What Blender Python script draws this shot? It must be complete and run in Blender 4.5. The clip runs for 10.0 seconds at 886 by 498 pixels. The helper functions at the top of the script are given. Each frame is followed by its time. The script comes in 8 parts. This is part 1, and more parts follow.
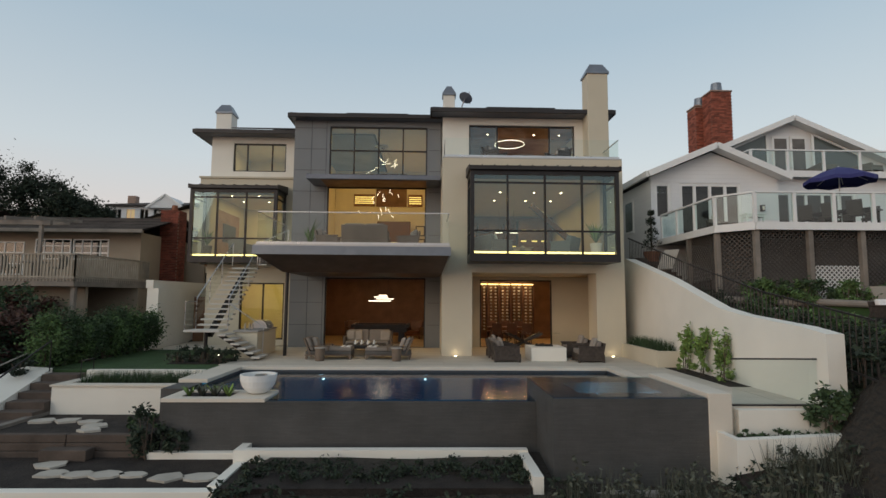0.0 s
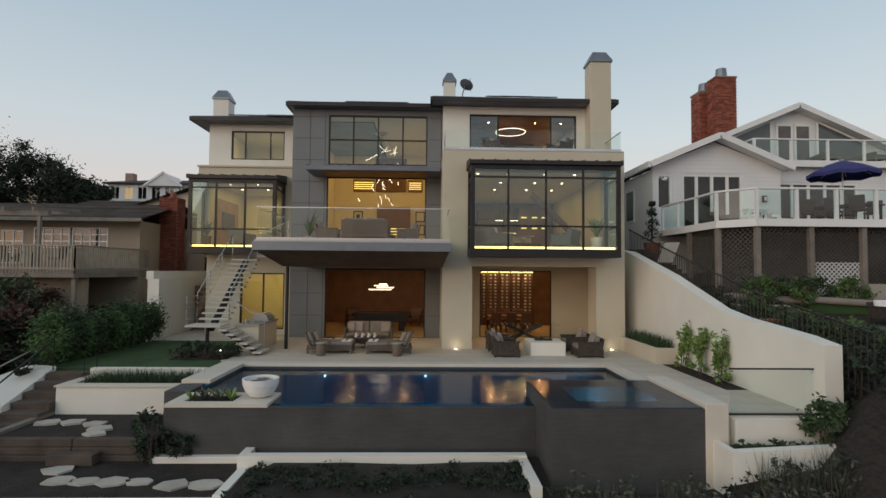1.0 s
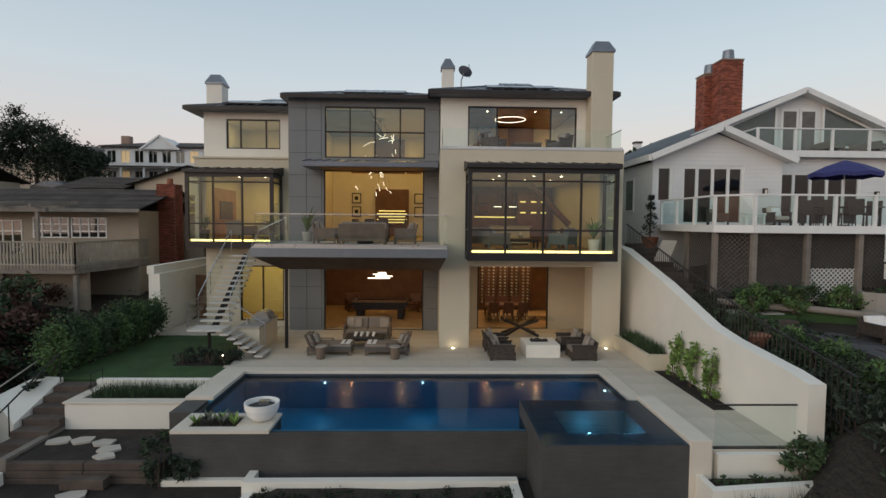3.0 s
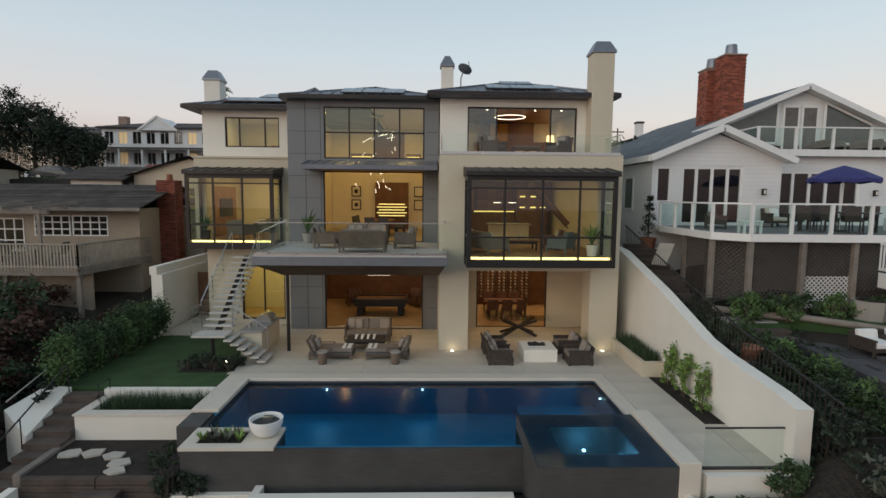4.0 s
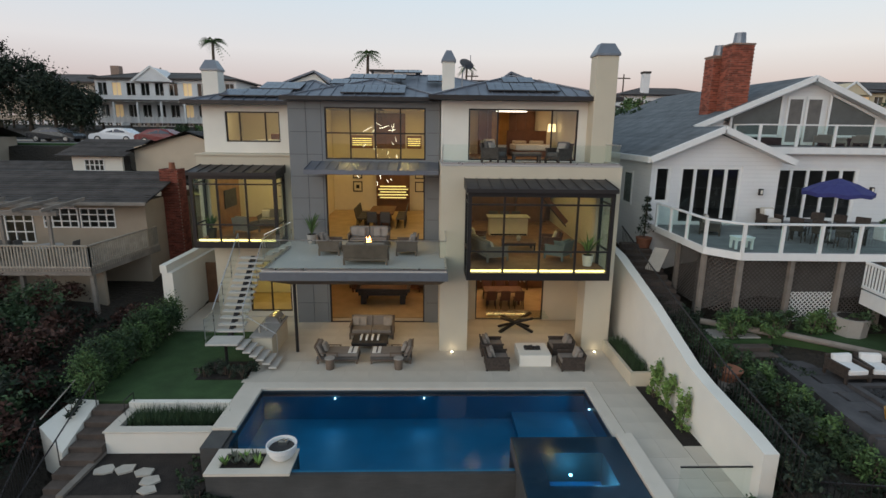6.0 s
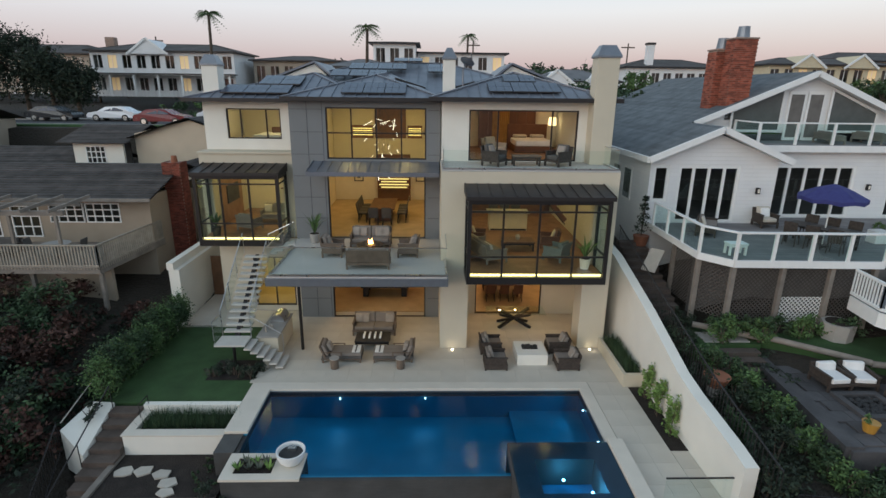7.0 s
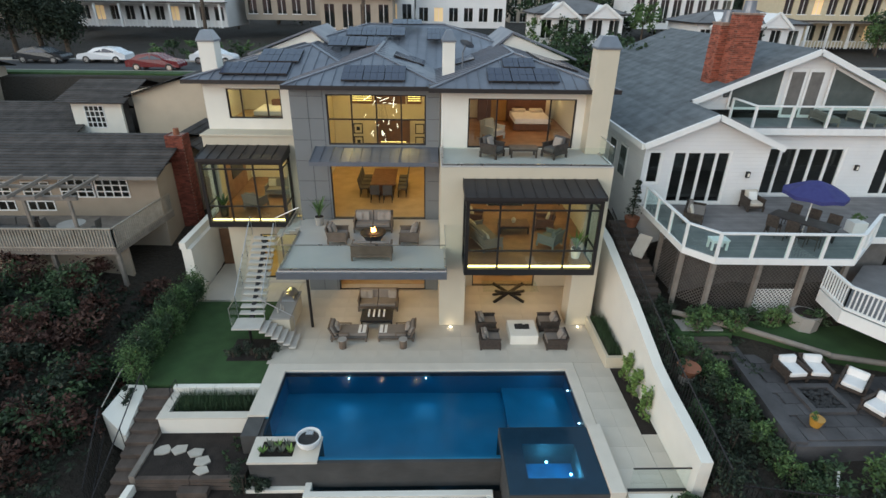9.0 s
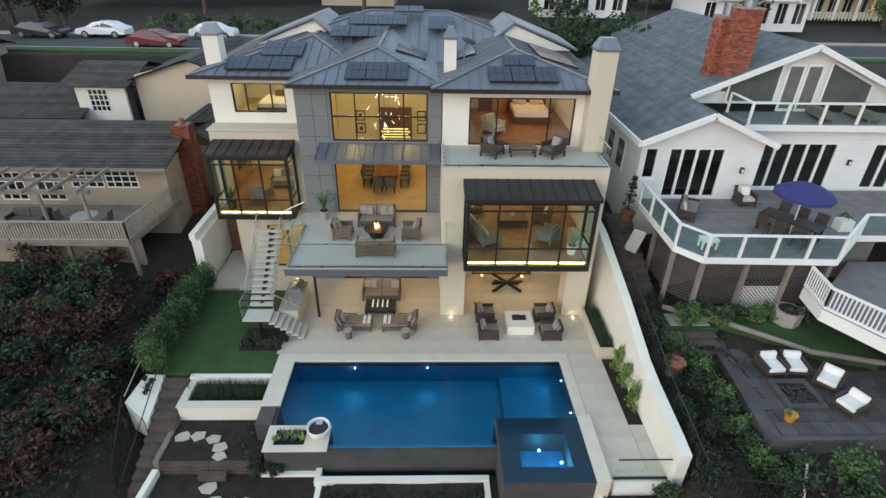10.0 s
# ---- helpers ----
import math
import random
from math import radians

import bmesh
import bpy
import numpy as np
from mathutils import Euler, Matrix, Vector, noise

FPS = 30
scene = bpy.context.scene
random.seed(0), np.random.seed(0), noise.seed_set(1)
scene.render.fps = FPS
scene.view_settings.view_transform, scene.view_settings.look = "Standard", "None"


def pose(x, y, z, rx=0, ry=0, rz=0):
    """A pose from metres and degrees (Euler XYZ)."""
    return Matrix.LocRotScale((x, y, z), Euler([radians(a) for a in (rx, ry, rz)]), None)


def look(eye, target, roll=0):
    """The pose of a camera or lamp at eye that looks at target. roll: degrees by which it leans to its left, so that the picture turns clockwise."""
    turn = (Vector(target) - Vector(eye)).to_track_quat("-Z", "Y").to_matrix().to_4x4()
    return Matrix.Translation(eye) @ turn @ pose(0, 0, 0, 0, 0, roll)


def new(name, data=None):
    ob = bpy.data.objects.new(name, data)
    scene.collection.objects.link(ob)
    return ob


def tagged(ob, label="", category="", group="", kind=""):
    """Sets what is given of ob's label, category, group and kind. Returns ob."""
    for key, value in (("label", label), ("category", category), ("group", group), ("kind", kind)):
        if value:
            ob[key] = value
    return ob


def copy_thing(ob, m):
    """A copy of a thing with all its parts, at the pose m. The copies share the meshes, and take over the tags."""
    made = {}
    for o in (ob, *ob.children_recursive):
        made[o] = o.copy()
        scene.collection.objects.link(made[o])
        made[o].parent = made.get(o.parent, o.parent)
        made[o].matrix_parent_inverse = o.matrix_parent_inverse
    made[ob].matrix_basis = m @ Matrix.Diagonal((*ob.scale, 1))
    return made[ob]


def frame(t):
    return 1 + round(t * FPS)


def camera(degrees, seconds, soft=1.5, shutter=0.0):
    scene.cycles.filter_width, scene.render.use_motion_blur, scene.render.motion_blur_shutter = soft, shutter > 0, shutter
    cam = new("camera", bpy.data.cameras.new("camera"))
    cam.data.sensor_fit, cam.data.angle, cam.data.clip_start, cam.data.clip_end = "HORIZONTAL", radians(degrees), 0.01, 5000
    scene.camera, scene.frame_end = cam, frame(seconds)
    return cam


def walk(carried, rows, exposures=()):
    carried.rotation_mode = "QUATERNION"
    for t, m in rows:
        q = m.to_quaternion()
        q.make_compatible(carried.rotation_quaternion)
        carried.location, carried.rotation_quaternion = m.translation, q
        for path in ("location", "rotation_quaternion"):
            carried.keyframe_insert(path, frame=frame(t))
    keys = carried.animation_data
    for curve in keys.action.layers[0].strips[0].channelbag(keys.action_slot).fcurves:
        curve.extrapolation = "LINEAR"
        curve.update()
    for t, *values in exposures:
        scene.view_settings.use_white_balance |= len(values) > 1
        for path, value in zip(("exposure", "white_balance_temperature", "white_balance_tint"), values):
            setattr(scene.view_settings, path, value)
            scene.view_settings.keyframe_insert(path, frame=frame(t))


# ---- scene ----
cam = camera(80.5, 10.0)
PATH = [
    (0, (0.267, 0.32, 2.125), (0.322, 2.311, 2.312), 0.4),
    (0.5, (0.236, 0.314, 2.483), (0.293, 2.308, 2.621), 0.4),
    (1, (0.233, 0.302, 2.881), (0.291, 2.3, 2.967), 0.5),
    (1.5, (0.253, 0.293, 3.303), (0.311, 2.292, 3.341), 0.5),
    (2, (0.288, 0.283, 3.748), (0.344, 2.282, 3.74), 0.5),
    (2.5, (0.33, 0.267, 4.211), (0.385, 2.266, 4.158), 0.5),
    (4, (0.374, 0.147, 5.93), (0.429, 2.136, 5.729), 0.5),
    (4.5, (0.385, 0.114, 6.568), (0.439, 2.097, 6.312), 0.5),
    (5, (0.395, 0.08, 7.283), (0.45, 2.054, 6.966), 0.5),
    (5.5, (0.367, 0.029, 8.042), (0.422, 1.991, 7.66), 0.6),
    (7, (0.326, -0.063, 10.409), (0.378, 1.851, 9.831), 0.7),
    (7.5, (0.341, -0.065, 11.169), (0.392, 1.826, 10.521), 0.7),
    (8, (0.349, -0.065, 11.987), (0.399, 1.799, 11.264), 0.7),
    (8.5, (0.327, -0.079, 12.801), (0.381, 1.753, 12.001), 0.9),
    (9, (0.287, -0.069, 13.647), (0.343, 1.728, 12.769), 0.9),
    (9.5, (0.254, -0.107, 14.498), (0.309, 1.653, 13.551), 1.0),
    (10, (0.252, -0.181, 15.306), (0.305, 1.548, 14.304), 1.1),
]
EXPOSURES = [(0.0, -0.08, 6850, 10), (2.5, -0.06, 6750, 10), (4.5, 0.01, 6620, 9), (5.5, 0.07, 6500, 9), (7.5, 0.28, 6080, 6), (8.5, 0.47, 6180, 6), (10.0, 0.82, 6340, 6)]
walk(cam, [(t, look(eye, target, roll)) for t, eye, target, roll in PATH], EXPOSURES)

# ---- dusk sky and the afterglow behind the camera ----
world = bpy.data.worlds.new("world")
scene.world = world
world.use_nodes = True
wn, wl = world.node_tree.nodes, world.node_tree.links
wn.clear()
w_out = wn.new("ShaderNodeOutputWorld")
w_bg = wn.new("ShaderNodeBackground")
w_bg2 = wn.new("ShaderNodeBackground")
w_add = wn.new("ShaderNodeAddShader")
w_sky = wn.new("ShaderNodeTexSky")
w_sky.sky_type, w_sky.sun_disc = "NISHITA", False
w_sky.sun_elevation, w_sky.sun_rotation = radians(1.5), radians(227)
w_sky.air_density, w_sky.dust_density = 1.0, 1.5
w_tc = wn.new("ShaderNodeTexCoord")
w_sep = wn.new("ShaderNodeSeparateXYZ")
w_ramp = wn.new("ShaderNodeValToRGB")
wl.new(w_tc.outputs["Generated"], w_sep.inputs[0])
wl.new(w_sep.outputs["Z"], w_ramp.inputs[0])
SKY = [(0.0, (0.40, 0.30, 0.33)), (0.05, (0.53, 0.42, 0.45)), (0.13, (0.73, 0.69, 0.72)), (0.24, (0.62, 0.71, 0.80)), (0.45, (0.42, 0.56, 0.70)), (1.0, (0.35, 0.41, 0.50))]
for k, (pos, col) in enumerate(SKY):
    el = w_ramp.color_ramp.elements[k] if k < 2 else w_ramp.color_ramp.elements.new(pos)
    el.position, el.color = pos, (*col, 1)
wl.new(w_ramp.outputs[0], w_bg.inputs[0])
wl.new(w_sky.outputs[0], w_bg2.inputs[0])
w_bg.inputs[1].default_value, w_bg2.inputs[1].default_value = 0.88, 0.08
wl.new(w_bg.outputs[0], w_add.inputs[0])
wl.new(w_bg2.outputs[0], w_add.inputs[1])
wl.new(w_add.outputs[0], w_out.inputs[0])

sun_data = bpy.data.lights.new("sun", "SUN")
sun_data.energy, sun_data.angle, sun_data.color = 0.95, radians(50), (1.0, 0.95, 0.86)
sun = new("sun", sun_data)
sun.matrix_world = look((-78, -52, 30), (0, 20, 0))

# ---- helpers for building ----
BASE = {}


def thing(name, label, category, at=(0, 0, 0), group="", kind=""):
    ob = tagged(new(name), label, category, group, kind)
    ob.location = at
    BASE[ob.name] = Vector(at)
    return ob


def base_of(ob):
    p = Vector((0, 0, 0))
    while ob is not None:
        p += ob.location
        ob = ob.parent
    return p


def part(name, bm, material, parent=None, label="", smooth=False, turn=True):
    me = bpy.data.meshes.new(name)
    if parent is not None:
        bm.transform(Matrix.Translation(-base_of(parent)))
    if turn:
        bmesh.ops.recalc_face_normals(bm, faces=bm.faces)
    bm.to_mesh(me)
    bm.free()
    me.materials.append(material)
    if smooth:
        me.polygons.foreach_set("use_smooth", [True] * len(me.polygons))
    ob = new(name, me)
    ob.parent = parent
    if label:
        ob["label"] = label
    return ob


def bx(bm, x0, x1, y0, y1, z0, z1, bev=0.0):
    m = Matrix.Translation(((x0 + x1) / 2, (y0 + y1) / 2, (z0 + z1) / 2)) @ Matrix.Diagonal((abs(x1 - x0), abs(y1 - y0), abs(z1 - z0), 1))
    vs = bmesh.ops.create_cube(bm, size=1, matrix=m)["verts"]
    if bev:
        es = list({e for v in vs for e in v.link_edges})
        r = bmesh.ops.bevel(bm, geom=es, offset=bev, segments=2, affect="EDGES", profile=0.5)
        vs = r["verts"]
    return vs


def cyl(bm, p0, p1, r0, r1=None, seg=12, caps=True):
    p0, p1 = Vector(p0), Vector(p1)
    d = p1 - p0
    m = Matrix.Translation((p0 + p1) / 2) @ d.to_track_quat("Z", "Y").to_matrix().to_4x4()
    return bmesh.ops.create_cone(bm, cap_ends=caps, segments=seg, radius1=r0, radius2=r0 if r1 is None else r1, depth=d.length, matrix=m)["verts"]


def bar(bm, p0, p1, w, h):
    """A square bar from p0 to p1, w wide and h high."""
    p0, p1 = Vector(p0), Vector(p1)
    d = p1 - p0
    q = d.to_track_quat("X", "Z").to_matrix().to_4x4()
    m = Matrix.Translation((p0 + p1) / 2) @ q @ Matrix.Diagonal((d.length, w, h, 1))
    return bmesh.ops.create_cube(bm, size=1, matrix=m)["verts"]


def prism(bm, pts, z0, z1):
    """A flat outline drawn up from z0 to z1; z1 may be a list."""
    lo = [bm.verts.new((x, y, z0[i] if isinstance(z0, (list, tuple)) else z0)) for i, (x, y) in enumerate(pts)]
    hi = [bm.verts.new((x, y, z1[i] if isinstance(z1, (list, tuple)) else z1)) for i, (x, y) in enumerate(pts)]
    n = len(pts)
    bm.faces.new(lo[::-1])
    bm.faces.new(hi)
    for i in range(n):
        bm.faces.new((lo[i], lo[(i + 1) % n], hi[(i + 1) % n], hi[i]))


def solid(bm, verts, faces):
    vs = [bm.verts.new(v) for v in verts]
    for f in faces:
        bm.faces.new([vs[i] for i in f])


def box(name, material, parent, dims, bev=0.0, label=""):
    bm = bmesh.new()
    bx(bm, *dims, bev)
    return part(name, bm, material, parent, label)


def rod(name, material, parent, p0, p1, r0, r1=None, seg=12, label=""):
    bm = bmesh.new()
    cyl(bm, p0, p1, r0, r1, seg)
    return part(name, bm, material, parent, label, False)


def holed(bm, a0, a1, z0, z1, d0, d1, holes=(), axis="x"):
    """A wall along x (or y), as one closed mesh, with openings (a0, a1, z0, z1) cut through it."""
    us = sorted({a0, a1, *[h[0] for h in holes], *[h[1] for h in holes]})
    ws = sorted({z0, z1, *[min(z1, max(z0, z)) for h in holes for z in h[2:4]]})

    def full(i, j):
        if not (0 <= i < len(us) - 1 and 0 <= j < len(ws) - 1):
            return False
        u, w = (us[i] + us[i + 1]) / 2, (ws[j] + ws[j + 1]) / 2
        return not any(h[0] < u < h[1] and h[2] < w < h[3] for h in holes)

    made = {}

    def v(i, j, k):
        if (i, j, k) not in made:
            d = (d0, d1)[k]
            made[i, j, k] = bm.verts.new((us[i], d, ws[j]) if axis == "x" else (d, us[i], ws[j]))
        return made[i, j, k]

    for i in range(len(us) - 1):
        for j in range(len(ws) - 1):
            if not full(i, j):
                continue
            for k in (0, 1):
                bm.faces.new((v(i, j, k), v(i + 1, j, k), v(i + 1, j + 1, k), v(i, j + 1, k)))
            for (di, dj, a, b) in ((-1, 0, (i, j), (i, j + 1)), (1, 0, (i + 1, j), (i + 1, j + 1)), (0, -1, (i, j), (i + 1, j)), (0, 1, (i, j + 1), (i + 1, j + 1))):
                if not full(i + di, j + dj):
                    bm.faces.new((v(*a, 0), v(*b, 0), v(*b, 1), v(*a, 1)))


def lamp(name, at, energy, color, size=0.5, size_y=None, target=None):
    d = bpy.data.lights.new(name, "AREA")
    d.energy, d.color, d.size = energy, color, size
    if size_y:
        d.shape, d.size_y = "RECTANGLE", size_y
    ob = new(name, d)
    ob.matrix_world = look(at, target) if target else Matrix.Translation(at)
    return ob


def glow_point(name, at, energy, color, radius=0.05):
    d = bpy.data.lights.new(name, "POINT")
    d.energy, d.color, d.shadow_soft_size = energy, color, radius
    ob = new(name, d)
    ob.location = at
    return ob


# ---- materials ----
def mat(name, color, rough=0.6, metal=0.0, var=0.12, scale=3.0, fine=40.0, bump=0.15, spec=0.5, shift=None, each=0.0, dist=0.01):
    """A surface whose colour drifts at two scales, with fine relief; each: how far pieces differ."""
    m = bpy.data.materials.new(name)
    m.use_nodes = True
    n, l = m.node_tree.nodes, m.node_tree.links
    b = n["Principled BSDF"]
    b.inputs["Roughness"].default_value, b.inputs["Metallic"].default_value = rough, metal
    b.inputs["Specular IOR Level"].default_value = spec
    tc = n.new("ShaderNodeTexCoord")
    n1, n2 = n.new("ShaderNodeTexNoise"), n.new("ShaderNodeTexNoise")
    n1.inputs["Scale"].default_value, n1.inputs["Detail"].default_value = scale, 4
    n2.inputs["Scale"].default_value, n2.inputs["Detail"].default_value = fine, 3
    for k in (n1, n2):
        l.new(tc.outputs["Object"], k.inputs["Vector"])
    mix = n.new("ShaderNodeMix")
    mix.data_type = "RGBA"
    c2 = shift or tuple(c * (1 - 2.2 * var) for c in color)
    c1 = tuple(min(1, c * (1 + var)) for c in color)
    mix.inputs[6].default_value, mix.inputs[7].default_value = (*c1, 1), (*c2, 1)
    avg = n.new("ShaderNodeMath")
    avg.operation = "MULTIPLY_ADD"
    avg.inputs[1].default_value = 0.35
    l.new(n2.outputs["Fac"], avg.inputs[0])
    sc = n.new("ShaderNodeMath")
    sc.operation = "MULTIPLY_ADD"
    sc.inputs[1].default_value, sc.inputs[2].default_value = 1.3, -0.32
    l.new(n1.outputs["Fac"], sc.inputs[0])
    l.new(sc.outputs[0], avg.inputs[2])
    l.new(avg.outputs[0], mix.inputs[0])
    col = mix.outputs[2]
    if each:
        oi, hs, mr = n.new("ShaderNodeObjectInfo"), n.new("ShaderNodeHueSaturation"), n.new("ShaderNodeMapRange")
        mr.inputs[3].default_value, mr.inputs[4].default_value = 1 - each, 1 + each
        l.new(oi.outputs["Random"], mr.inputs[0])
        l.new(mr.outputs[0], hs.inputs["Value"])
        l.new(col, hs.inputs["Color"])
        col = hs.outputs[0]
    l.new(col, b.inputs["Base Color"])
    rr = n.new("ShaderNodeMapRange")
    rr.inputs[3].default_value, rr.inputs[4].default_value = max(0.02, rough - 0.12), min(1, rough + 0.12)
    l.new(n1.outputs["Fac"], rr.inputs[0])
    l.new(rr.outputs[0], b.inputs["Roughness"])
    if bump:
        bp = n.new("ShaderNodeBump")
        bp.inputs["Strength"].default_value, bp.inputs["Distance"].default_value = bump, dist
        l.new(n2.outputs["Fac"], bp.inputs["Height"])
        l.new(bp.outputs[0], b.inputs["Normal"])
    return m


def island(m, spread=0.3):
    """Lets each loose piece of a joined mesh differ in brightness."""
    n, l = m.node_tree.nodes, m.node_tree.links
    b = n["Principled BSDF"]
    src = b.inputs["Base Color"].links[0].from_socket
    g, hs, mr = n.new("ShaderNodeNewGeometry"), n.new("ShaderNodeHueSaturation"), n.new("ShaderNodeMapRange")
    mr.inputs[3].default_value, mr.inputs[4].default_value = 1 - spread, 1 + spread
    l.new(g.outputs["Random Per Island"], mr.inputs[0])
    l.new(mr.outputs[0], hs.inputs["Value"])
    l.new(src, hs.inputs["Color"])
    l.new(hs.outputs[0], b.inputs["Base Color"])
    return m


def emit(name, color, strength):
    m = bpy.data.materials.new(name)
    m.use_nodes = True
    b = m.node_tree.nodes["Principled BSDF"]
    b.inputs["Base Color"].default_value = (*color, 1)
    b.inputs["Emission Color"].default_value = (*color, 1)
    b.inputs["Emission Strength"].default_value = strength
    return m


def pane_mat(name, tint, ior=1.5, rough=0.0, shine=(1.0, 1.0, 1.0)):
    m = bpy.data.materials.new(name)
    m.use_nodes = True
    n, l = m.node_tree.nodes, m.node_tree.links
    n.remove(n["Principled BSDF"])
    tr, gl, lw, pw, ma, mx = (n.new(k) for k in ("ShaderNodeBsdfTransparent", "ShaderNodeBsdfGlossy", "ShaderNodeLayerWeight", "ShaderNodeMath", "ShaderNodeMath", "ShaderNodeMixShader"))
    tr.inputs[0].default_value = (*tint, 1)
    gl.inputs["Roughness"].default_value = rough
    gl.inputs["Color"].default_value = (*shine, 1)
    f0 = ((ior - 1) / (ior + 1)) ** 2
    lw.inputs[0].default_value = 0.5
    pw.operation, ma.operation = "POWER", "MULTIPLY_ADD"
    pw.inputs[1].default_value = 5.0
    ma.inputs[1].default_value, ma.inputs[2].default_value = 1 - f0, f0
    l.new(lw.outputs["Facing"], pw.inputs[0])
    l.new(pw.outputs[0], ma.inputs[0])
    l.new(ma.outputs[0], mx.inputs[0])
    l.new(tr.outputs[0], mx.inputs[1])
    l.new(gl.outputs[0], mx.inputs[2])
    l.new(mx.outputs[0], n["Material Output"].inputs[0])
    return m


stucco = mat("cream_stucco", (0.60, 0.54, 0.42), 0.9, var=0.05, scale=0.7, fine=60, bump=0.25)
stucco_w = mat("white_stucco", (0.80, 0.77, 0.69), 0.9, var=0.05, scale=0.8, fine=55, bump=0.25)
panel_grey = mat("grey_panel", (0.19, 0.20, 0.205), 0.55, var=0.06, scale=0.6, fine=30, bump=0.06)
joint_dark = mat("dark_joint", (0.05, 0.05, 0.055), 0.8)
metal_dark = mat("dark_bronze_metal", (0.035, 0.032, 0.032), 0.42, 0.5, var=0.1, bump=0.03)
metal_grey = mat("grey_metal", (0.22, 0.24, 0.27), 0.4, 0.6, var=0.08, bump=0.03)
steel = mat("brushed_steel", (0.6, 0.6, 0.6), 0.3, 1.0, var=0.06, bump=0.03)
roof_metal = mat("blue_grey_standing_seam", (0.185, 0.20, 0.235), 0.45, 0.45, var=0.12, scale=0.8, fine=12, bump=0.05)
canopy_metal = mat("bronze_standing_seam", (0.034, 0.029, 0.028), 0.5, 0.3, var=0.1, scale=1.0, fine=12, bump=0.05)
paving = mat("pale_limestone_paving", (0.60, 0.54, 0.45), 0.75, var=0.07, scale=0.9, fine=25, bump=0.1)
coping_m = mat("cream_coping_stone", (0.66, 0.60, 0.51), 0.7, var=0.06, scale=1.2, fine=30, bump=0.1)
deck_tile = mat("light_grey_deck_tile", (0.50, 0.48, 0.45), 0.6, var=0.06, scale=0.8, fine=25, bump=0.08)
slate = mat("dark_stacked_slate", (0.076, 0.075, 0.072), 0.7, var=0.16, scale=1.2, fine=26, bump=0.5)


def coursed(m, width, height, depth, dark, c1=(1.15, 1.15, 1.16, 1), c2=(0.78, 0.79, 0.8, 1)):
    """Adds thin courses with staggered joints on upright faces."""
    n, l = m.node_tree.nodes, m.node_tree.links
    b = n["Principled BSDF"]
    tc, sep, add, com, br = (n.new(k) for k in ("ShaderNodeTexCoord", "ShaderNodeSeparateXYZ", "ShaderNodeMath", "ShaderNodeCombineXYZ", "ShaderNodeTexBrick"))
    l.new(tc.outputs["Object"], sep.inputs[0])
    l.new(sep.outputs["X"], add.inputs[0])
    l.new(sep.outputs["Y"], add.inputs[1])
    l.new(add.outputs[0], com.inputs["X"])
    l.new(sep.outputs["Z"], com.inputs["Y"])
    l.new(com.outputs[0], br.inputs["Vector"])
    br.inputs["Scale"].default_value = 1.0
    br.inputs["Brick Width"].default_value, br.inputs["Row Height"].default_value = width, height
    br.inputs["Mortar Size"].default_value, br.inputs["Bias"].default_value = depth, 0.0
    br.inputs["Color1"].default_value, br.inputs["Color2"].default_value, br.inputs["Mortar"].default_value = c1, c2, (dark, dark, dark, 1)
    mul = n.new("ShaderNodeMix")
    mul.data_type, mul.blend_type = "RGBA", "MULTIPLY"
    mul.inputs[0].default_value = 1.0
    l.new(b.inputs["Base Color"].links[0].from_socket, mul.inputs[6])
    l.new(br.outputs["Color"], mul.inputs[7])
    l.new(mul.outputs[2], b.inputs["Base Color"])
    bp = n.new("ShaderNodeBump")
    bp.invert = True
    bp.inputs["Strength"].default_value, bp.inputs["Distance"].default_value = 0.6, 0.01
    l.new(br.outputs["Fac"], bp.inputs["Height"])
    l.new(b.inputs["Normal"].links[0].from_socket, bp.inputs["Normal"])
    l.new(bp.outputs[0], b.inputs["Normal"])
    return m


coursed(slate, 0.30, 0.032, 0.003, 0.72, (1.07, 1.07, 1.07, 1), (0.90, 0.90, 0.91, 1))
wood_warm = mat("warm_timber", (0.30, 0.15, 0.07), 0.5, var=0.2, scale=2, fine=20, bump=0.1)
# dark timber, its colour taken lower to carry the shade under the deck
wood_soffit = mat("shade_darkened_timber", (0.060, 0.032, 0.022), 0.55, var=0.2, scale=2, fine=20, bump=0.1)
wood_floor = mat("honey_timber_floor", (0.50, 0.36, 0.19), 0.4, var=0.12, scale=1.5, fine=15, bump=0.05)
wood_grey = mat("weathered_grey_timber", (0.24, 0.21, 0.18), 0.85, var=0.2, scale=2, fine=18, bump=0.3, each=0.15)
sleeper = mat("brown_timber_sleeper", (0.105, 0.080, 0.065), 0.9, var=0.25, scale=2, fine=14, bump=0.4, each=0.2)
plaster = mat("warm_white_plaster", (0.80, 0.74, 0.62), 0.8, var=0.03, bump=0.05)
plaster_dark = mat("brown_panelling", (0.20, 0.10, 0.05), 0.5, var=0.2, scale=2, fine=16, bump=0.08)
white_paint = mat("white_paint", (0.80, 0.80, 0.78), 0.6, var=0.04, bump=0.08)
soil = mat("dark_garden_soil", (0.025, 0.018, 0.014), 0.95, var=0.35, scale=2.5, fine=22, bump=0.9, dist=0.04)
turf = mat("clipped_lawn", (0.040, 0.090, 0.025), 0.9, var=0.22, scale=1.2, fine=60, bump=0.6, dist=0.03)
scrub = mat("dry_hillside_scrub", (0.027, 0.020, 0.015), 0.95, var=0.4, scale=0.35, fine=6, bump=1.0, shift=(0.020, 0.018, 0.012), dist=0.15)
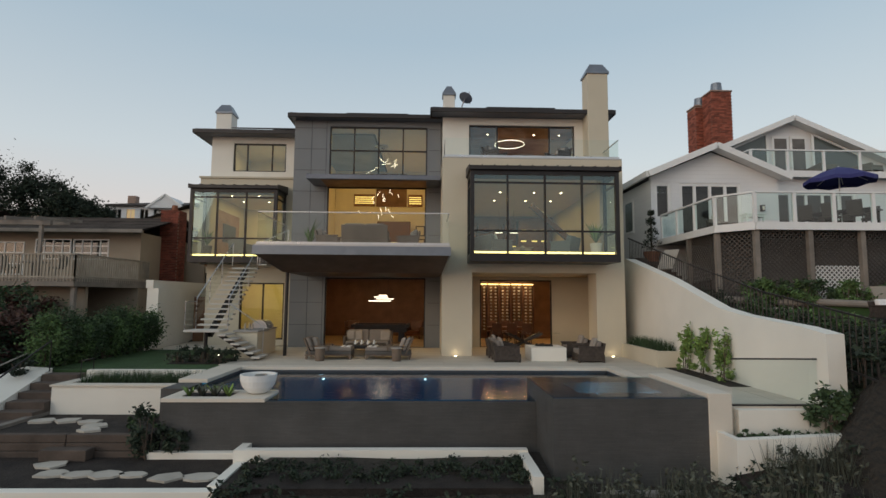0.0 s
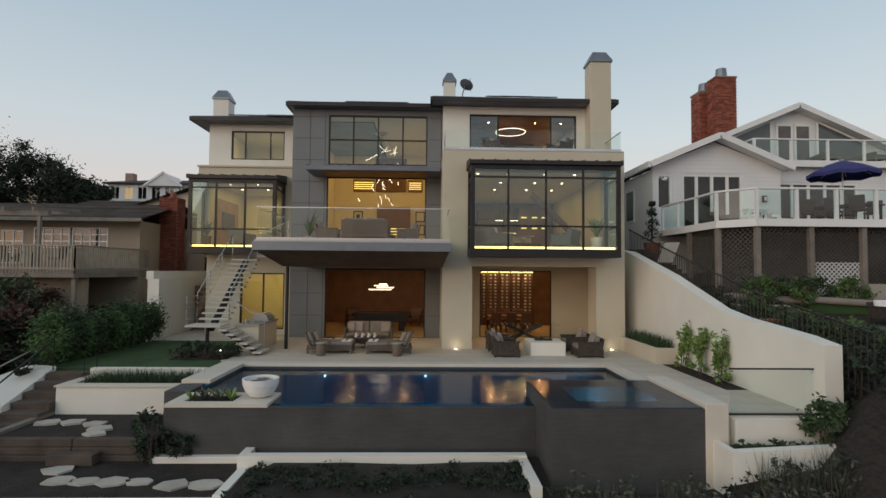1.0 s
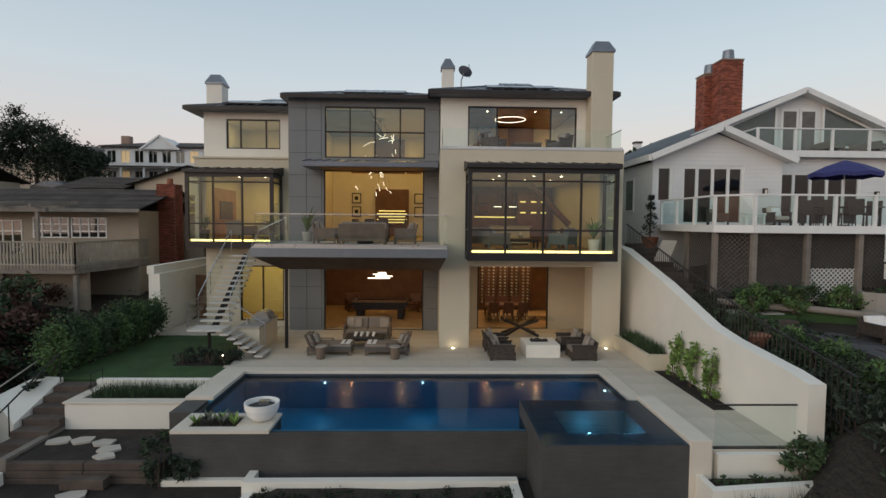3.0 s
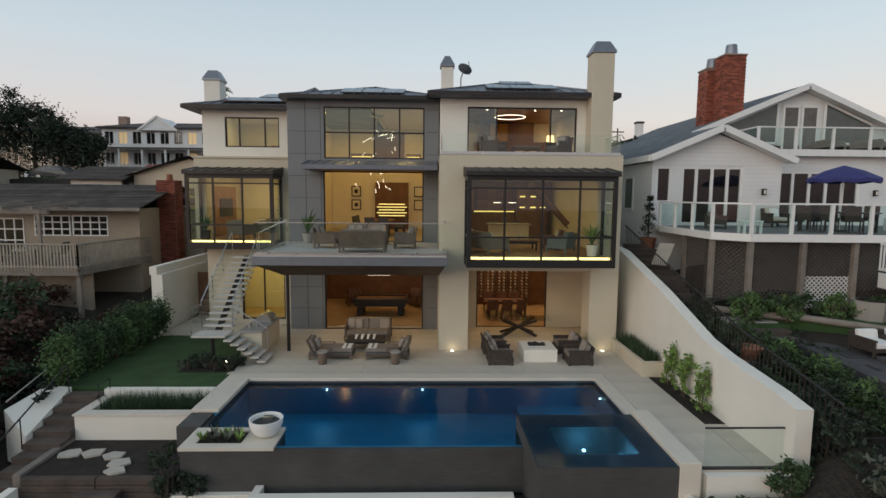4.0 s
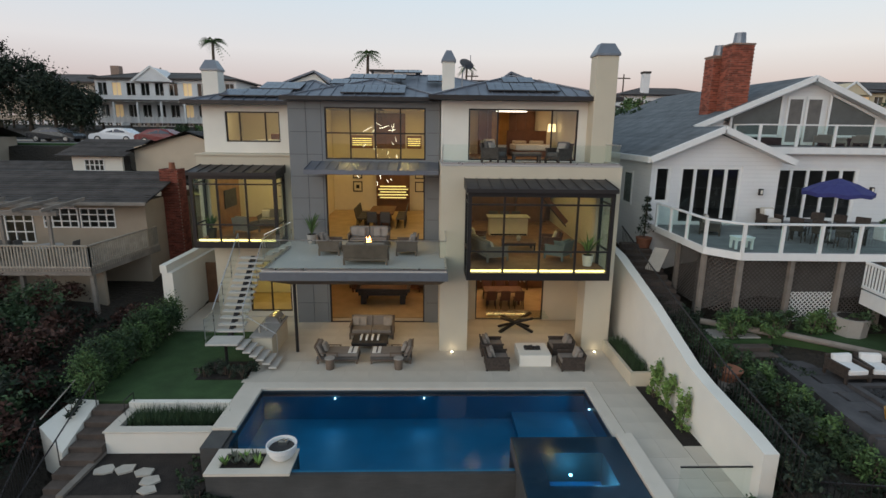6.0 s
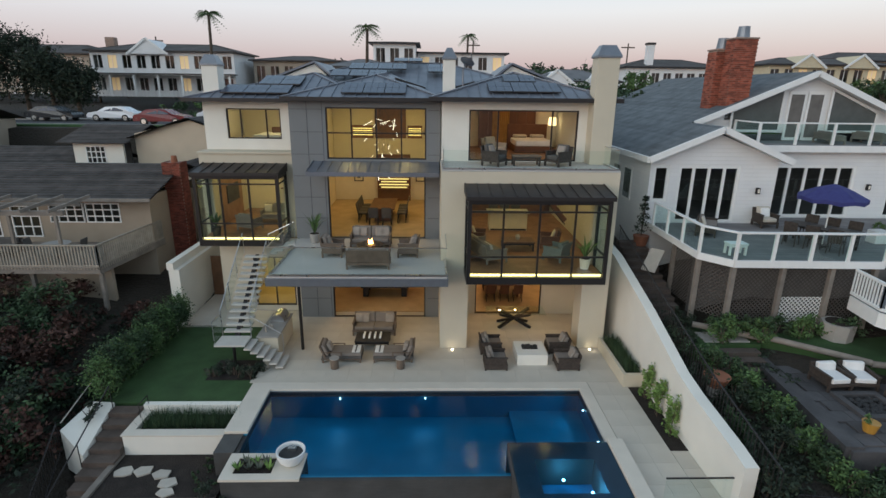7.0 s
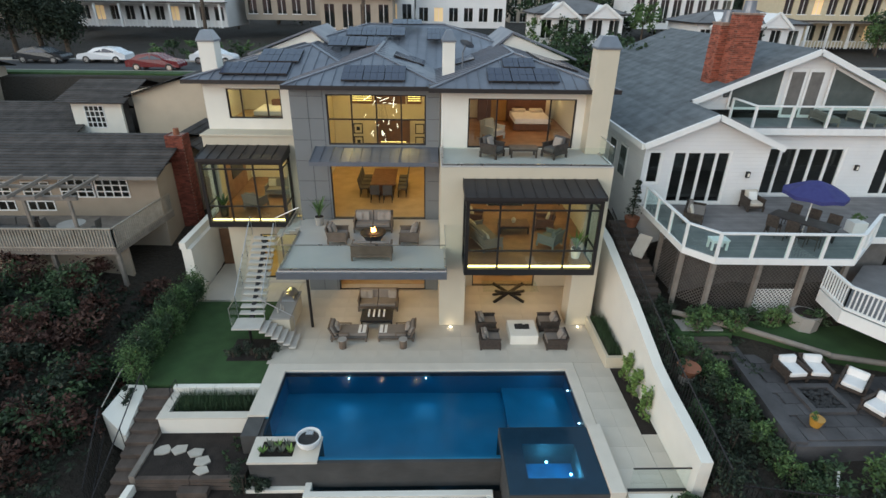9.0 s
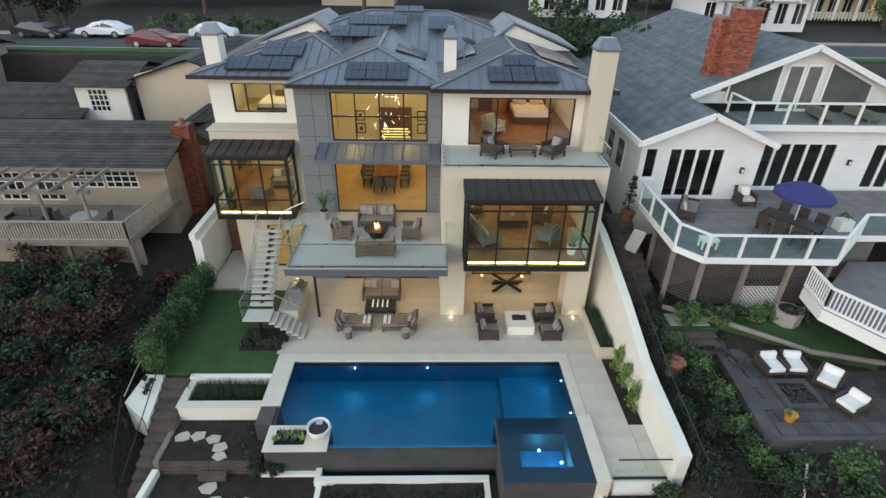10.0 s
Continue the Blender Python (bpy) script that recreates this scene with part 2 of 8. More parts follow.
pale_stone = mat("pale_flagstone", (0.48, 0.44, 0.38), 0.8, var=0.12, scale=2, fine=20, bump=0.3, each=0.1)
asphalt = mat("asphalt", (0.050, 0.050, 0.054), 0.85, var=0.15, scale=0.5, fine=40, bump=0.3)
concrete = mat("grey_concrete", (0.36, 0.34, 0.31), 0.85, var=0.12, scale=0.8, fine=25, bump=0.2)
glass_bay = pane_mat("tinted_window_glass", (0.86, 0.92, 0.86), 2.15, 0.0, (0.60, 0.80, 0.84))
glass_rail = pane_mat("clear_rail_glass", (0.90, 0.95, 0.93), 1.5)
glass_n = pane_mat("neighbour_window_glass", (0.55, 0.60, 0.60), 1.6)
glass_green = pane_mat("green_rail_glass", (0.78, 0.92, 0.89), 1.6)
strip_warm = emit("warm_strip_light", (1.0, 0.78, 0.30), 3.2)
strip_white = emit("white_strip_light", (1.0, 0.9, 0.72), 3.4)
lamp_spot = emit("downlight_lens", (1.0, 0.88, 0.66), 10.0)
WARM = (1.0, 0.66, 0.30)
WARMER = (1.0, 0.72, 0.36)

# ---- the main house ----
house = thing("house", "three-storey modern house with cream stucco, grey panels and lit windows", "house", (-1.0, 28.0, 0.0), kind="")


def window(x0, x1, z0, z1, y, cols, rows=(), fw=0.07, depth=0.1, material=None, glass=None, parent=None, skip=()):
    """A framed window in a wall along x; cols: inner post positions, rows: inner rail heights."""
    material, glass, parent = material or metal_dark, glass or glass_bay, parent or house
    bm = bmesh.new()
    for a, b in ((x0, x0 + fw), (x1 - fw, x1)):
        bx(bm, a, b, y, y + depth, z0, z1)
    for a, b in ((z0, z0 + fw), (z1 - fw, z1)):
        bx(bm, x0 + fw, x1 - fw, y + 0.002, y + depth - 0.002, a, b)
    win = part("window", bm, material, parent)
    xs, zs = [x0 + fw, *cols, x1 - fw], [z0 + fw, *rows, z1 - fw]
    for c in cols:
        box("mullion", material, win, (c - fw / 2, c + fw / 2, y + 0.01, y + depth - 0.01, z0 + fw, z1 - fw))
    for r in rows:
        box("transom", material, win, (x0 + fw, x1 - fw, y + 0.014, y + depth - 0.014, r - fw / 2, r + fw / 2))
    for i, (a, b) in enumerate(zip(xs, xs[1:])):
        if i in skip:
            continue
        for c, d in zip(zs, zs[1:]):
            pane("pane", glass, win, (a, b, y + depth / 2, c, d))
    return win


def pane(name, material, parent, dims, axis="y"):
    """One sheet of glass; dims: x0, x1, y, z0, z1, or with axis x: x, y0, y1, z0, z1."""
    bm = bmesh.new()
    if axis == "y":
        x0, x1, y, z0, z1 = dims
        solid(bm, [(x0, y, z0), (x1, y, z0), (x1, y, z1), (x0, y, z1)], [(0, 1, 2, 3)])
    else:
        x, y0, y1, z0, z1 = dims
        solid(bm, [(x, y0, z0), (x, y1, z0), (x, y1, z1), (x, y0, z1)], [(0, 1, 2, 3)])
    return part(name, bm, material, parent, turn=False)


# right block, stucco
bm = bmesh.new()
holed(bm, 0.78, 7.69, 3.32, 7.47, 19.91, 20.25, [(1.95, 6.80, 3.66, 6.72)])
part("wall", bm, stucco, house)
bm = bmesh.new()
bx(bm, 0.78, 1.91, 19.91, 23.1, 0, 3.32)
part("pier", bm, stucco, house)
box("wall", stucco, house, (0.78, 1.10, 20.25, 23.1, 3.32, 7.47))
bm = bmesh.new()
bx(bm, 6.60, 7.69, 19.91, 20.9, 0, 3.32)
part("pier", bm, stucco, house)
box("wall", stucco, house, (7.39, 7.69, 20.9, 38, 0, 3.32))
box("wall", stucco, house, (7.39, 7.69, 20.25, 38, 3.32, 7.47))
box("beam", stucco, house, (1.91, 6.60, 19.93, 22.9, 3.10, 3.32))
bm = bmesh.new()
holed(bm, 1.91, 7.39, 0, 3.10, 23.5, 23.75, [(2.55, 5.75, 0.0, 2.95)])
part("wall", bm, stucco, house)
box("terrace_floor", deck_tile, house, (0.78, 7.69, 19.91, 22.9, 7.474, 7.53), 0.01)
bm = bmesh.new()
holed(bm, 0.83, 7.45, 7.53, 10.0, 22.55, 22.85, [(1.98, 6.62, 7.55, 9.68)])
part("wall", bm, stucco_w, house)
box("wall", stucco_w, house, (0.83, 1.1, 22.85, 34, 7.53, 10.0))
box("wall", stucco_w, house, (7.15, 7.45, 22.85, 34, 7.53, 10.0))

# middle block, grey panels
bm = bmesh.new()
holed(bm, -5.70, 0.78, 0, 10.05, 23.10, 23.4, [(-4.20, 0.14, 0.0, 2.98), (-4.20, 0.14, 3.92, 6.98), (-4.15, 0.17, 7.50, 9.70)])
part("wall", bm, panel_grey, house)
box("wall", panel_grey, house, (-5.70, -5.45, 23.4, 28, 0, 10.05))
for z in (0.95, 1.9, 2.85, 4.85, 5.8, 6.75, 7.7, 8.65, 9.6):
    box("panel_joint", joint_dark, house, (-5.69, -4.28, 23.092, 23.11, z, z + 0.014))
    box("panel_joint", joint_dark, house, (0.25, 0.77, 23.092, 23.11, z, z + 0.014))
for x in (-4.95, -4.30):
    box("panel_joint", joint_dark, house, (x, x + 0.014, 23.090, 23.11, 0.05, 10.0))

# left block
bm = bmesh.new()
holed(bm, -10.24, -5.70, 7.62, 9.9, 25.36, 25.6, [(-9.2, -6.68, 8.14, 9.53)])
part("wall", bm, stucco_w, house)
box("wall", stucco_w, house, (-10.24, -10.0, 25.6, 34, 7.62, 9.9))
bm = bmesh.new()
holed(bm, -10.24, -5.70, 3.6, 7.55, 24.3, 24.55, [(-9.75, -6.5, 3.86, 6.8)])
part("wall", bm, stucco, house)
box("wall", stucco, house, (-10.24, -10.0, 24.55, 34, 3.6, 7.55))
box("parapet", stucco, house, (-10.3, -5.70, 24.24, 25.36, 7.552, 7.64), 0.01)
bm = bmesh.new()
holed(bm, -9.6, -5.70, 0, 3.6, 23.9, 24.15, [(-8.1, -6.15, 0.25, 2.75)])
part("wall", bm, stucco, house)
box("wall", stucco, house, (-9.6, -9.35, 24.15, 34, 0, 3.6))

# back and inner walls, floors
bm = bmesh.new()
bx(bm, -10.24, 7.69, 38, 38.3, 0, 9.9)
part("wall", bm, stucco, house)
for nm, d, m in (("floor_slab", (-5.45, 7.38, 23.76, 38, -0.25, 0.005), wood_floor), ("floor_slab", (-9.35, -5.71, 24.16, 38, -0.2, 0.01), wood_floor),
                 ("floor_slab", (-5.44, 0.77, 23.41, 37.9, 3.3, 3.91), wood_floor), ("floor_slab", (1.11, 7.38, 20.26, 37.9, 3.34, 3.68), wood_warm),
                 ("floor_slab", (-9.99, -5.71, 24.56, 37.9, 3.5, 3.88), wood_warm), ("floor_slab", (1.11, 7.14, 22.9, 37.9, 7.1, 7.54), wood_warm),
                 ("floor_slab", (-9.99, -5.71, 25.61, 37.9, 7.2, 7.63), wood_floor)):
    box(nm, m, house, d)
box("ceiling_panel", plaster, house, (-5.44, 0.77, 23.42, 33.0, 9.86, 9.95))
box("ceiling_panel", wood_warm, house, (1.11, 7.14, 22.87, 33.0, 9.86, 9.95))
box("ceiling_panel", plaster, house, (-9.99, -5.71, 25.62, 33.0, 9.80, 9.88))
box("ceiling_panel", plaster, house, (1.11, 7.38, 20.27, 33.0, 6.80, 6.90))
box("ceiling_panel", plaster, house, (-9.99, -5.71, 24.57, 33.0, 6.95, 7.05))
box("ceiling_panel", plaster, house, (-5.44, 0.77, 23.77, 33.0, 3.20, 3.29))
box("ceiling_panel", plaster, house, (1.92, 7.38, 23.77, 33.0, 3.20, 3.29))
# back walls of the rooms
box("inner_wall", plaster_dark, house, (-5.44, 0.9, 30.0, 30.1, 0.01, 3.2))
box("inner_wall", plaster_dark, house, (1.92, 7.38, 28.6, 28.7, 0.01, 3.2))
box("inner_wall", plaster, house, (-5.44, 0.77, 32.0, 32.1, 3.92, 9.86))
box("inner_wall", plaster, house, (0.78, 1.0, 23.4, 33.0, 0.01, 9.86))
box("inner_wall", plaster, house, (-5.70, -5.46, 28.0, 33.0, 0.01, 9.86))
box("inner_wall", plaster_dark, house, (1.11, 7.38, 30.0, 30.1, 3.7, 6.8))
box("inner_wall", plaster, house, (1.11, 7.14, 28.8, 28.9, 7.55, 9.86))
box("inner_wall", plaster, house, (-9.99, -5.71, 29.4, 29.5, 3.9, 6.95))
box("inner_wall", plaster, house, (-9.99, -5.71, 30.0, 30.1, 7.65, 9.8))
box("inner_wall", plaster, house, (-9.34, -5.71, 27.6, 27.7, 0.02, 3.5))

# windows
window(-4.15, 0.17, 7.50, 9.70, 23.14, (-3.07, -1.99, -0.91), (8.62,), 0.06)
window(-9.2, -6.68, 8.14, 9.53, 25.42, (-8.55, -7.36), (), 0.06)
window(1.98, 6.62, 7.55, 9.68, 22.62, (3.22, 5.52), (), 0.06, skip=(1,))
# pocketing doors, open: frames only at the jambs
for (a, b, z0, z1, y) in ((-4.2, 0.14, 0.0, 2.98, 23.13), (-4.2, 0.14, 3.92, 6.98, 23.13), (2.55, 5.75, 0.0, 2.95, 23.53)):
    bm = bmesh.new()
    bx(bm, a, a + 0.05, y, y + 0.12, z0, z1)
    bx(bm, b - 0.05, b, y, y + 0.12, z0, z1)
    bx(bm, a + 0.05, b - 0.05, y, y + 0.12, z1 - 0.06, z1)
    bx(bm, a + 0.05, b - 0.05, y, y + 0.12, z0 + 0.005, z0 + 0.02)
    part("door_frame", bm, metal_dark, house)
window(-8.1, -6.15, 0.25, 2.75, 23.95, (-7.1,), (), 0.06)


def bay(x0, x1, y0, y1, z0, z1, posts, rails, back):
    """A steel-framed glass bay that stands out from the wall."""
    b = part("bay_window", (lambda bm: (bx(bm, x0, x1, y0, y1, z0, z0 + 0.28), bm)[1])(bmesh.new()), metal_dark, house, "dark steel box-frame bay window")
    for a in (x0 + 0.002, x1 - 0.142):
        box("corner_post", metal_dark, b, (a, a + 0.14, y0 + 0.002, y0 + 0.14, z0 + 0.28, z1))
    for a in (x0 + 0.004, x1 - 0.104):
        box("back_post", metal_dark, b, (a, a + 0.1, y1 - 0.12, y1 - 0.002, z0 + 0.28, z1))
    bm = bmesh.new()
    bx(bm, x0 + 0.14, x1 - 0.14, y0 + 0.01, y0 + 0.13, z1 - 0.16, z1)
    for a in (x0 + 0.01, x1 - 0.11):
        bx(bm, a, a + 0.1, y0 + 0.14, y1 - 0.12, z1 - 0.16, z1)
    part("head_beam", bm, metal_dark, b)
    for p in posts:
        box("mullion", metal_dark, b, (p - 0.035, p + 0.035, y0 + 0.02, y0 + 0.1, z0 + 0.28, z1 - 0.16))
    for r in rails:
        box("transom", metal_dark, b, (x0 + 0.14, x1 - 0.14, y0 + 0.026, y0 + 0.094, r - 0.03, r + 0.03))
        for a in (x0 + 0.03, x1 - 0.09):
            box("transom", metal_dark, b, (a, a + 0.06, y0 + 0.14, y1 - 0.12, r - 0.03, r + 0.03))
    xs, zs = [x0 + 0.14, *posts, x1 - 0.14], [z0 + 0.28, *rails, z1 - 0.16]
    for a, c in zip(xs, xs[1:]):
        for d, e in zip(zs, zs[1:]):
            pane("pane", glass_bay, b, (a, c, y0 + 0.06, d, e))
    for d, e in zip(zs, zs[1:]):
        for a in (x0 + 0.06, x1 - 0.06):
            pane("pane", glass_bay, b, (a, y0 + 0.14, y1 - 0.12, d, e), "x")
    # lit strip along the sill
    box("sill_light", strip_warm, b, (x0 + 0.16, x1 - 0.16, y0 + 0.16, y0 + 0.20, z0 + 0.285, z0 + 0.36), label="warm glowing strip light")
    box("floor_plate", wood_warm, b, (x0 + 0.1, x1 - 0.1, y0 + 0.22, back, z0 + 0.281, z0 + 0.33))
    # lean-to roof with seams
    r = part("bay_roof", (lambda bm: (solid(bm, [(x0 - 0.06, y0 - 0.12, z1), (x1 + 0.06, y0 - 0.12, z1), (x1 + 0.06, y1, z1 + 0.02), (x0 - 0.06, y1, z1 + 0.02),
             (x0 - 0.06, y0 - 0.12, z1 + 0.14), (x1 + 0.06, y0 - 0.12, z1 + 0.14), (x1 + 0.06, y1, z1 + 0.36), (x0 - 0.06, y1, z1 + 0.36)],
             [(0, 1, 2, 3), (4, 5, 6, 7), (0, 1, 5, 4), (1, 2, 6, 5), (2, 3, 7, 6), (3, 0, 4, 7)]), bm)[1])(bmesh.new()), canopy_metal, house, "bronze standing-seam bay roof")
    n = int((x1 - x0) / 0.42)
    for i in range(n + 1):
        x = x0 - 0.04 + (x1 - x0 + 0.08) * i / n
        bm = bmesh.new()
        bar(bm, (x, y0 - 0.12, z1 + 0.155), (x, y1, z1 + 0.375), 0.025, 0.04)
        part("seam", bm, canopy_metal, r)
    return b


bay(1.72, 7.02, 18.45, 19.91, 3.42, 6.66, (3.04, 4.37, 5.69), (4.5, 6.22), 20.3)
bay(-10.02, -6.30, 22.84, 24.30, 3.58, 6.78, (-8.85, -7.62), (4.62, 6.40), 24.6)

# canopy over the deck doors
bm = bmesh.new()
solid(bm, [(-4.78, 21.55, 6.98), (0.72, 21.55, 6.98), (0.72, 23.1, 6.99), (-4.78, 23.1, 6.99), (-4.78, 21.55, 7.16), (0.72, 21.55, 7.16), (0.72, 23.1, 7.42), (-4.78, 23.1, 7.42)],
      [(0, 1, 2, 3), (4, 5, 6, 7), (0, 1, 5, 4), (1, 2, 6, 5), (2, 3, 7, 6), (3, 0, 4, 7)])
canopy = part("canopy", bm, roof_metal, house, "grey standing-seam canopy")
for i in range(14):
    x = -4.76 + 5.46 * i / 13
    bm = bmesh.new()
    bar(bm, (x, 21.55, 7.175), (x, 23.09, 7.433), 0.025, 0.04)
    part("seam", bm, roof_metal, canopy)
box("fascia_board", wood_warm, canopy, (-4.2, 0.14, 21.7, 23.05, 6.955, 6.975), label="warm timber canopy soffit")

# deck over the patio
bm = bmesh.new()
bx(bm, -5.62, 1.02, 17.85, 19.9, 3.55, 3.84)
bx(bm, -5.62, 0.775, 19.9, 23.09, 3.55, 3.84)
deck = part("deck", bm, metal_grey, house, "grey metal-edged balcony deck")
bm = bmesh.new()
bx(bm, -5.58, 0.98, 17.93, 19.9, 3.842, 3.90)
bx(bm, -5.58, 0.77, 19.9, 23.09, 3.842, 3.90)
part("deck_paving", bm, deck_tile, deck)
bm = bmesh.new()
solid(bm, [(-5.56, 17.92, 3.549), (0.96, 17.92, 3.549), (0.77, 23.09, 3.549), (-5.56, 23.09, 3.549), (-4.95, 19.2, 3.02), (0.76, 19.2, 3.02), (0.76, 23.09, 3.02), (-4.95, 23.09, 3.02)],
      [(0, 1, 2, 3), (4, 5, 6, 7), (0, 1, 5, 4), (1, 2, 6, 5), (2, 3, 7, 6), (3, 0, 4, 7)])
# underside shade is in this material's colour
part("soffit", bm, wood_soffit, deck, "dark timber tapered soffit, colour deepened for shade")
rod("post", metal_dark, deck, (-4.94, 19.82, 0.0), (-4.94, 19.82, 3.05), 0.065, label="dark steel post")


def rail_x(x0, x1, y, z0, z1, n, parent, glass=None, cap=None):
    for i in range(n):
        a, b = x0 + (x1 - x0) * i / n, x0 + (x1 - x0) * (i + 1) / n
        pane("rail_glass", glass or glass_rail, parent, (a + 0.008, b - 0.008, y, z0, z1))
    box("rail_shoe", steel, parent, (x0, x1, y - 0.03, y + 0.03, z0 - 0.02, z0 + 0.06))
    if cap:
        box("rail_cap", steel, parent, (x0, x1, y - 0.018, y + 0.018, z1 + 0.001, z1 + 0.03))


def rail_y(y0, y1, x, z0, z1, n, parent, glass=None, cap=None):
    for i in range(n):
        a, b = y0 + (y1 - y0) * i / n, y0 + (y1 - y0) * (i + 1) / n
        pane("rail_glass", glass or glass_rail, parent, (x, a + 0.008, b - 0.008, z0, z1), "x")
    box("rail_shoe", steel, parent, (x - 0.03, x + 0.03, y0, y1, z0 - 0.02, z0 + 0.06))
    if cap:
        box("rail_cap", steel, parent, (x - 0.018, x + 0.018, y0, y1, z1 + 0.001, z1 + 0.03))


rl = thing("glass_railing", "frameless clear glass balcony railing on the deck edge", "railing", (-2.3, 17.95, 3.9))
rail_x(-5.50, 0.95, 17.96, 3.92, 4.98, 5, rl, cap=True)
rail_y(17.99, 21.6, -5.50, 3.92, 4.98, 3, rl, cap=True)
rail_y(17.99, 19.88, 0.95, 3.92, 4.98, 2, rl, cap=True)
rl = thing("glass_railing", "frameless clear glass railing round the upper terrace", "railing", (4.2, 19.98, 7.53))
rail_x(0.86, 7.60, 19.98, 7.55, 8.28, 5, rl)
rail_y(20.01, 22.5, 0.86, 7.55, 8.28, 2, rl)
rail_y(20.01, 21.95, 7.60, 7.55, 8.28, 2, rl, cap=True)


# ---- roofs ----
def seam_lines(pts, step, up):
    """Lines up the slope of a flat polygon, clipped to it. up: the plan direction of the slope."""
    o = pts[0]
    u = Vector((up[0], up[1], 0)).normalized()
    v = Vector((-u.y, u.x, 0))
    pl = [((p - o).dot(v), (p - o).dot(u), p.z) for p in pts]
    lo, hi = min(p[0] for p in pl), max(p[0] for p in pl)
    k = lo + step / 2
    while k < hi:
        cuts = []
        for a, b in zip(pl, pl[1:] + pl[:1]):
            if (a[0] - k) * (b[0] - k) < 0:
                f = (k - a[0]) / (b[0] - a[0])
                cuts.append((a[1] + f * (b[1] - a[1]), a[2] + f * (b[2] - a[2])))
        if len(cuts) == 2:
            yield [Vector((*(o + v * k + u * c[0]).xy, c[1] + 0.02)) for c in cuts]
        k += step


def hip_roof(name, x0, x1, y0, y1, z, ridge, material, parent, step=0.5, th=0.14):
    """A hipped roof on a rectangle; ridge: two points. Standing seams on all four slopes."""
    p, q = Vector(ridge[0]), Vector(ridge[1])
    c = [Vector((x0, y0, z)), Vector((x1, y0, z)), Vector((x1, y1, z)), Vector((x0, y1, z))]
    bm = bmesh.new()
    vs = [bm.verts.new(v) for v in c] + [bm.verts.new(v + Vector((0, 0, -th))) for v in c] + [bm.verts.new(p), bm.verts.new(q)]
    along_y = abs(p.y - q.y) > abs(p.x - q.x)
    if along_y:
        faces = [((0, 1, 8), (0, 1)), ((1, 2, 9, 8), (-1, 0)), ((2, 3, 9), (0, -1)), ((3, 0, 8, 9), (1, 0))]
    else:
        faces = [((0, 1, 9, 8), (0, 1)), ((1, 2, 9), (-1, 0)), ((2, 3, 8, 9), (0, -1)), ((3, 0, 8), (1, 0))]
    for f, _ in faces:
        bm.faces.new([vs[i] for i in f])
    bm.faces.new([vs[i] for i in (7, 6, 5, 4)])
    for i in range(4):
        bm.faces.new([vs[i] for i in (i, (i + 1) % 4, 4 + (i + 1) % 4, 4 + i)])
    r = part(name, bm, material, parent)
    pos = c + [v + Vector((0, 0, -th)) for v in c] + [p, q]
    bm = bmesh.new()
    if step:
        for f, up in faces:
            for a, b in seam_lines([pos[i] for i in f], step, up):
                if (a - b).length > 0.3:
                    bar(bm, a, b, 0.03, 0.05)
    for i, k in ((0, p), (1, p if along_y else q), (2, q), (3, q if along_y else p)):
        bar(bm, c[i] + Vector((0, 0, 0.02)), k + Vector((0, 0, 0.02)), 0.16, 0.05)
    bar(bm, p + Vector((0, 0, 0.02)), q + Vector((0, 0, 0.02)), 0.16, 0.05)
    part("seam", bm, material, r)["kind"] = "stuff"
    bm = bmesh.new()
    bx(bm, x0 - 0.06, x1 + 0.06, y0 - 0.08, y0, z - 0.15, z + 0.02)
    bx(bm, x0 - 0.08, x0, y0, y1, z - 0.15, z + 0.02)
    bx(bm, x1, x1 + 0.08, y0, y1, z - 0.15, z + 0.02)
    part("gutter", bm, canopy_metal, r)
    return r


hip_roof("roof", 0.36, 8.15, 21.9, 36, 10.16, ((4.15, 25.2, 11.25), (4.15, 33, 11.25)), roof_metal, house)
hip_roof("roof", -5.85, 0.95, 22.68, 36, 10.10, ((-2.2, 26.1, 11.10), (-2.0, 31.5, 11.38)), roof_metal, house)
hip_roof("roof", -10.85, -2.4, 24.75, 37, 9.98, ((-5.7, 28.7, 11.22), (-5.7, 33, 11.22)), roof_metal, house)
hip_roof("roof", -10.0, 7.9, 27.0, 39.5, 10.2, ((-3.2, 33.5, 12.0), (1.2, 33.5, 12.0)), roof_metal, house)


def chimney(x0, x1, y0, y1, z0, z1, cap, material):
    c = box("chimney", material, house, (x0, x1, y0, y1, z0, z1), 0.02)
    bm = bmesh.new()
    e = 0.05
    solid(bm, [(x0 - e, y0 - e, z1), (x1 + e, y0 - e, z1), (x1 + e, y1 + e, z1), (x0 - e, y1 + e, z1),
               (x0 - e, y0 - e, z1 + 0.08), (x1 + e, y0 - e, z1 + 0.08), (x1 + e, y1 + e, z1 + 0.08), (x0 - e, y1 + e, z1 + 0.08),
               (x0 + 0.16, y0 + 0.16, z1 + cap), (x1 - 0.16, y0 + 0.16, z1 + cap), (x1 - 0.16, y1 - 0.16, z1 + cap), (x0 + 0.16, y1 - 0.16, z1 + cap)],
          [(3, 2, 1, 0), (0, 1, 5, 4), (1, 2, 6, 5), (2, 3, 7, 6), (3, 0, 4, 7), (4, 5, 9, 8), (5, 6, 10, 9), (6, 7, 11, 10), (7, 4, 8, 11), (8, 9, 10, 11)])
    part("chimney_cap", bm, metal_grey, c, "grey metal tapered cap")


chimney(6.98, 7.86, 21.75, 22.54, 7.531, 11.75, 0.48, stucco)
chimney(-10.62, -9.85, 26.6, 27.4, 9.3, 11.45, 0.5, stucco_w)
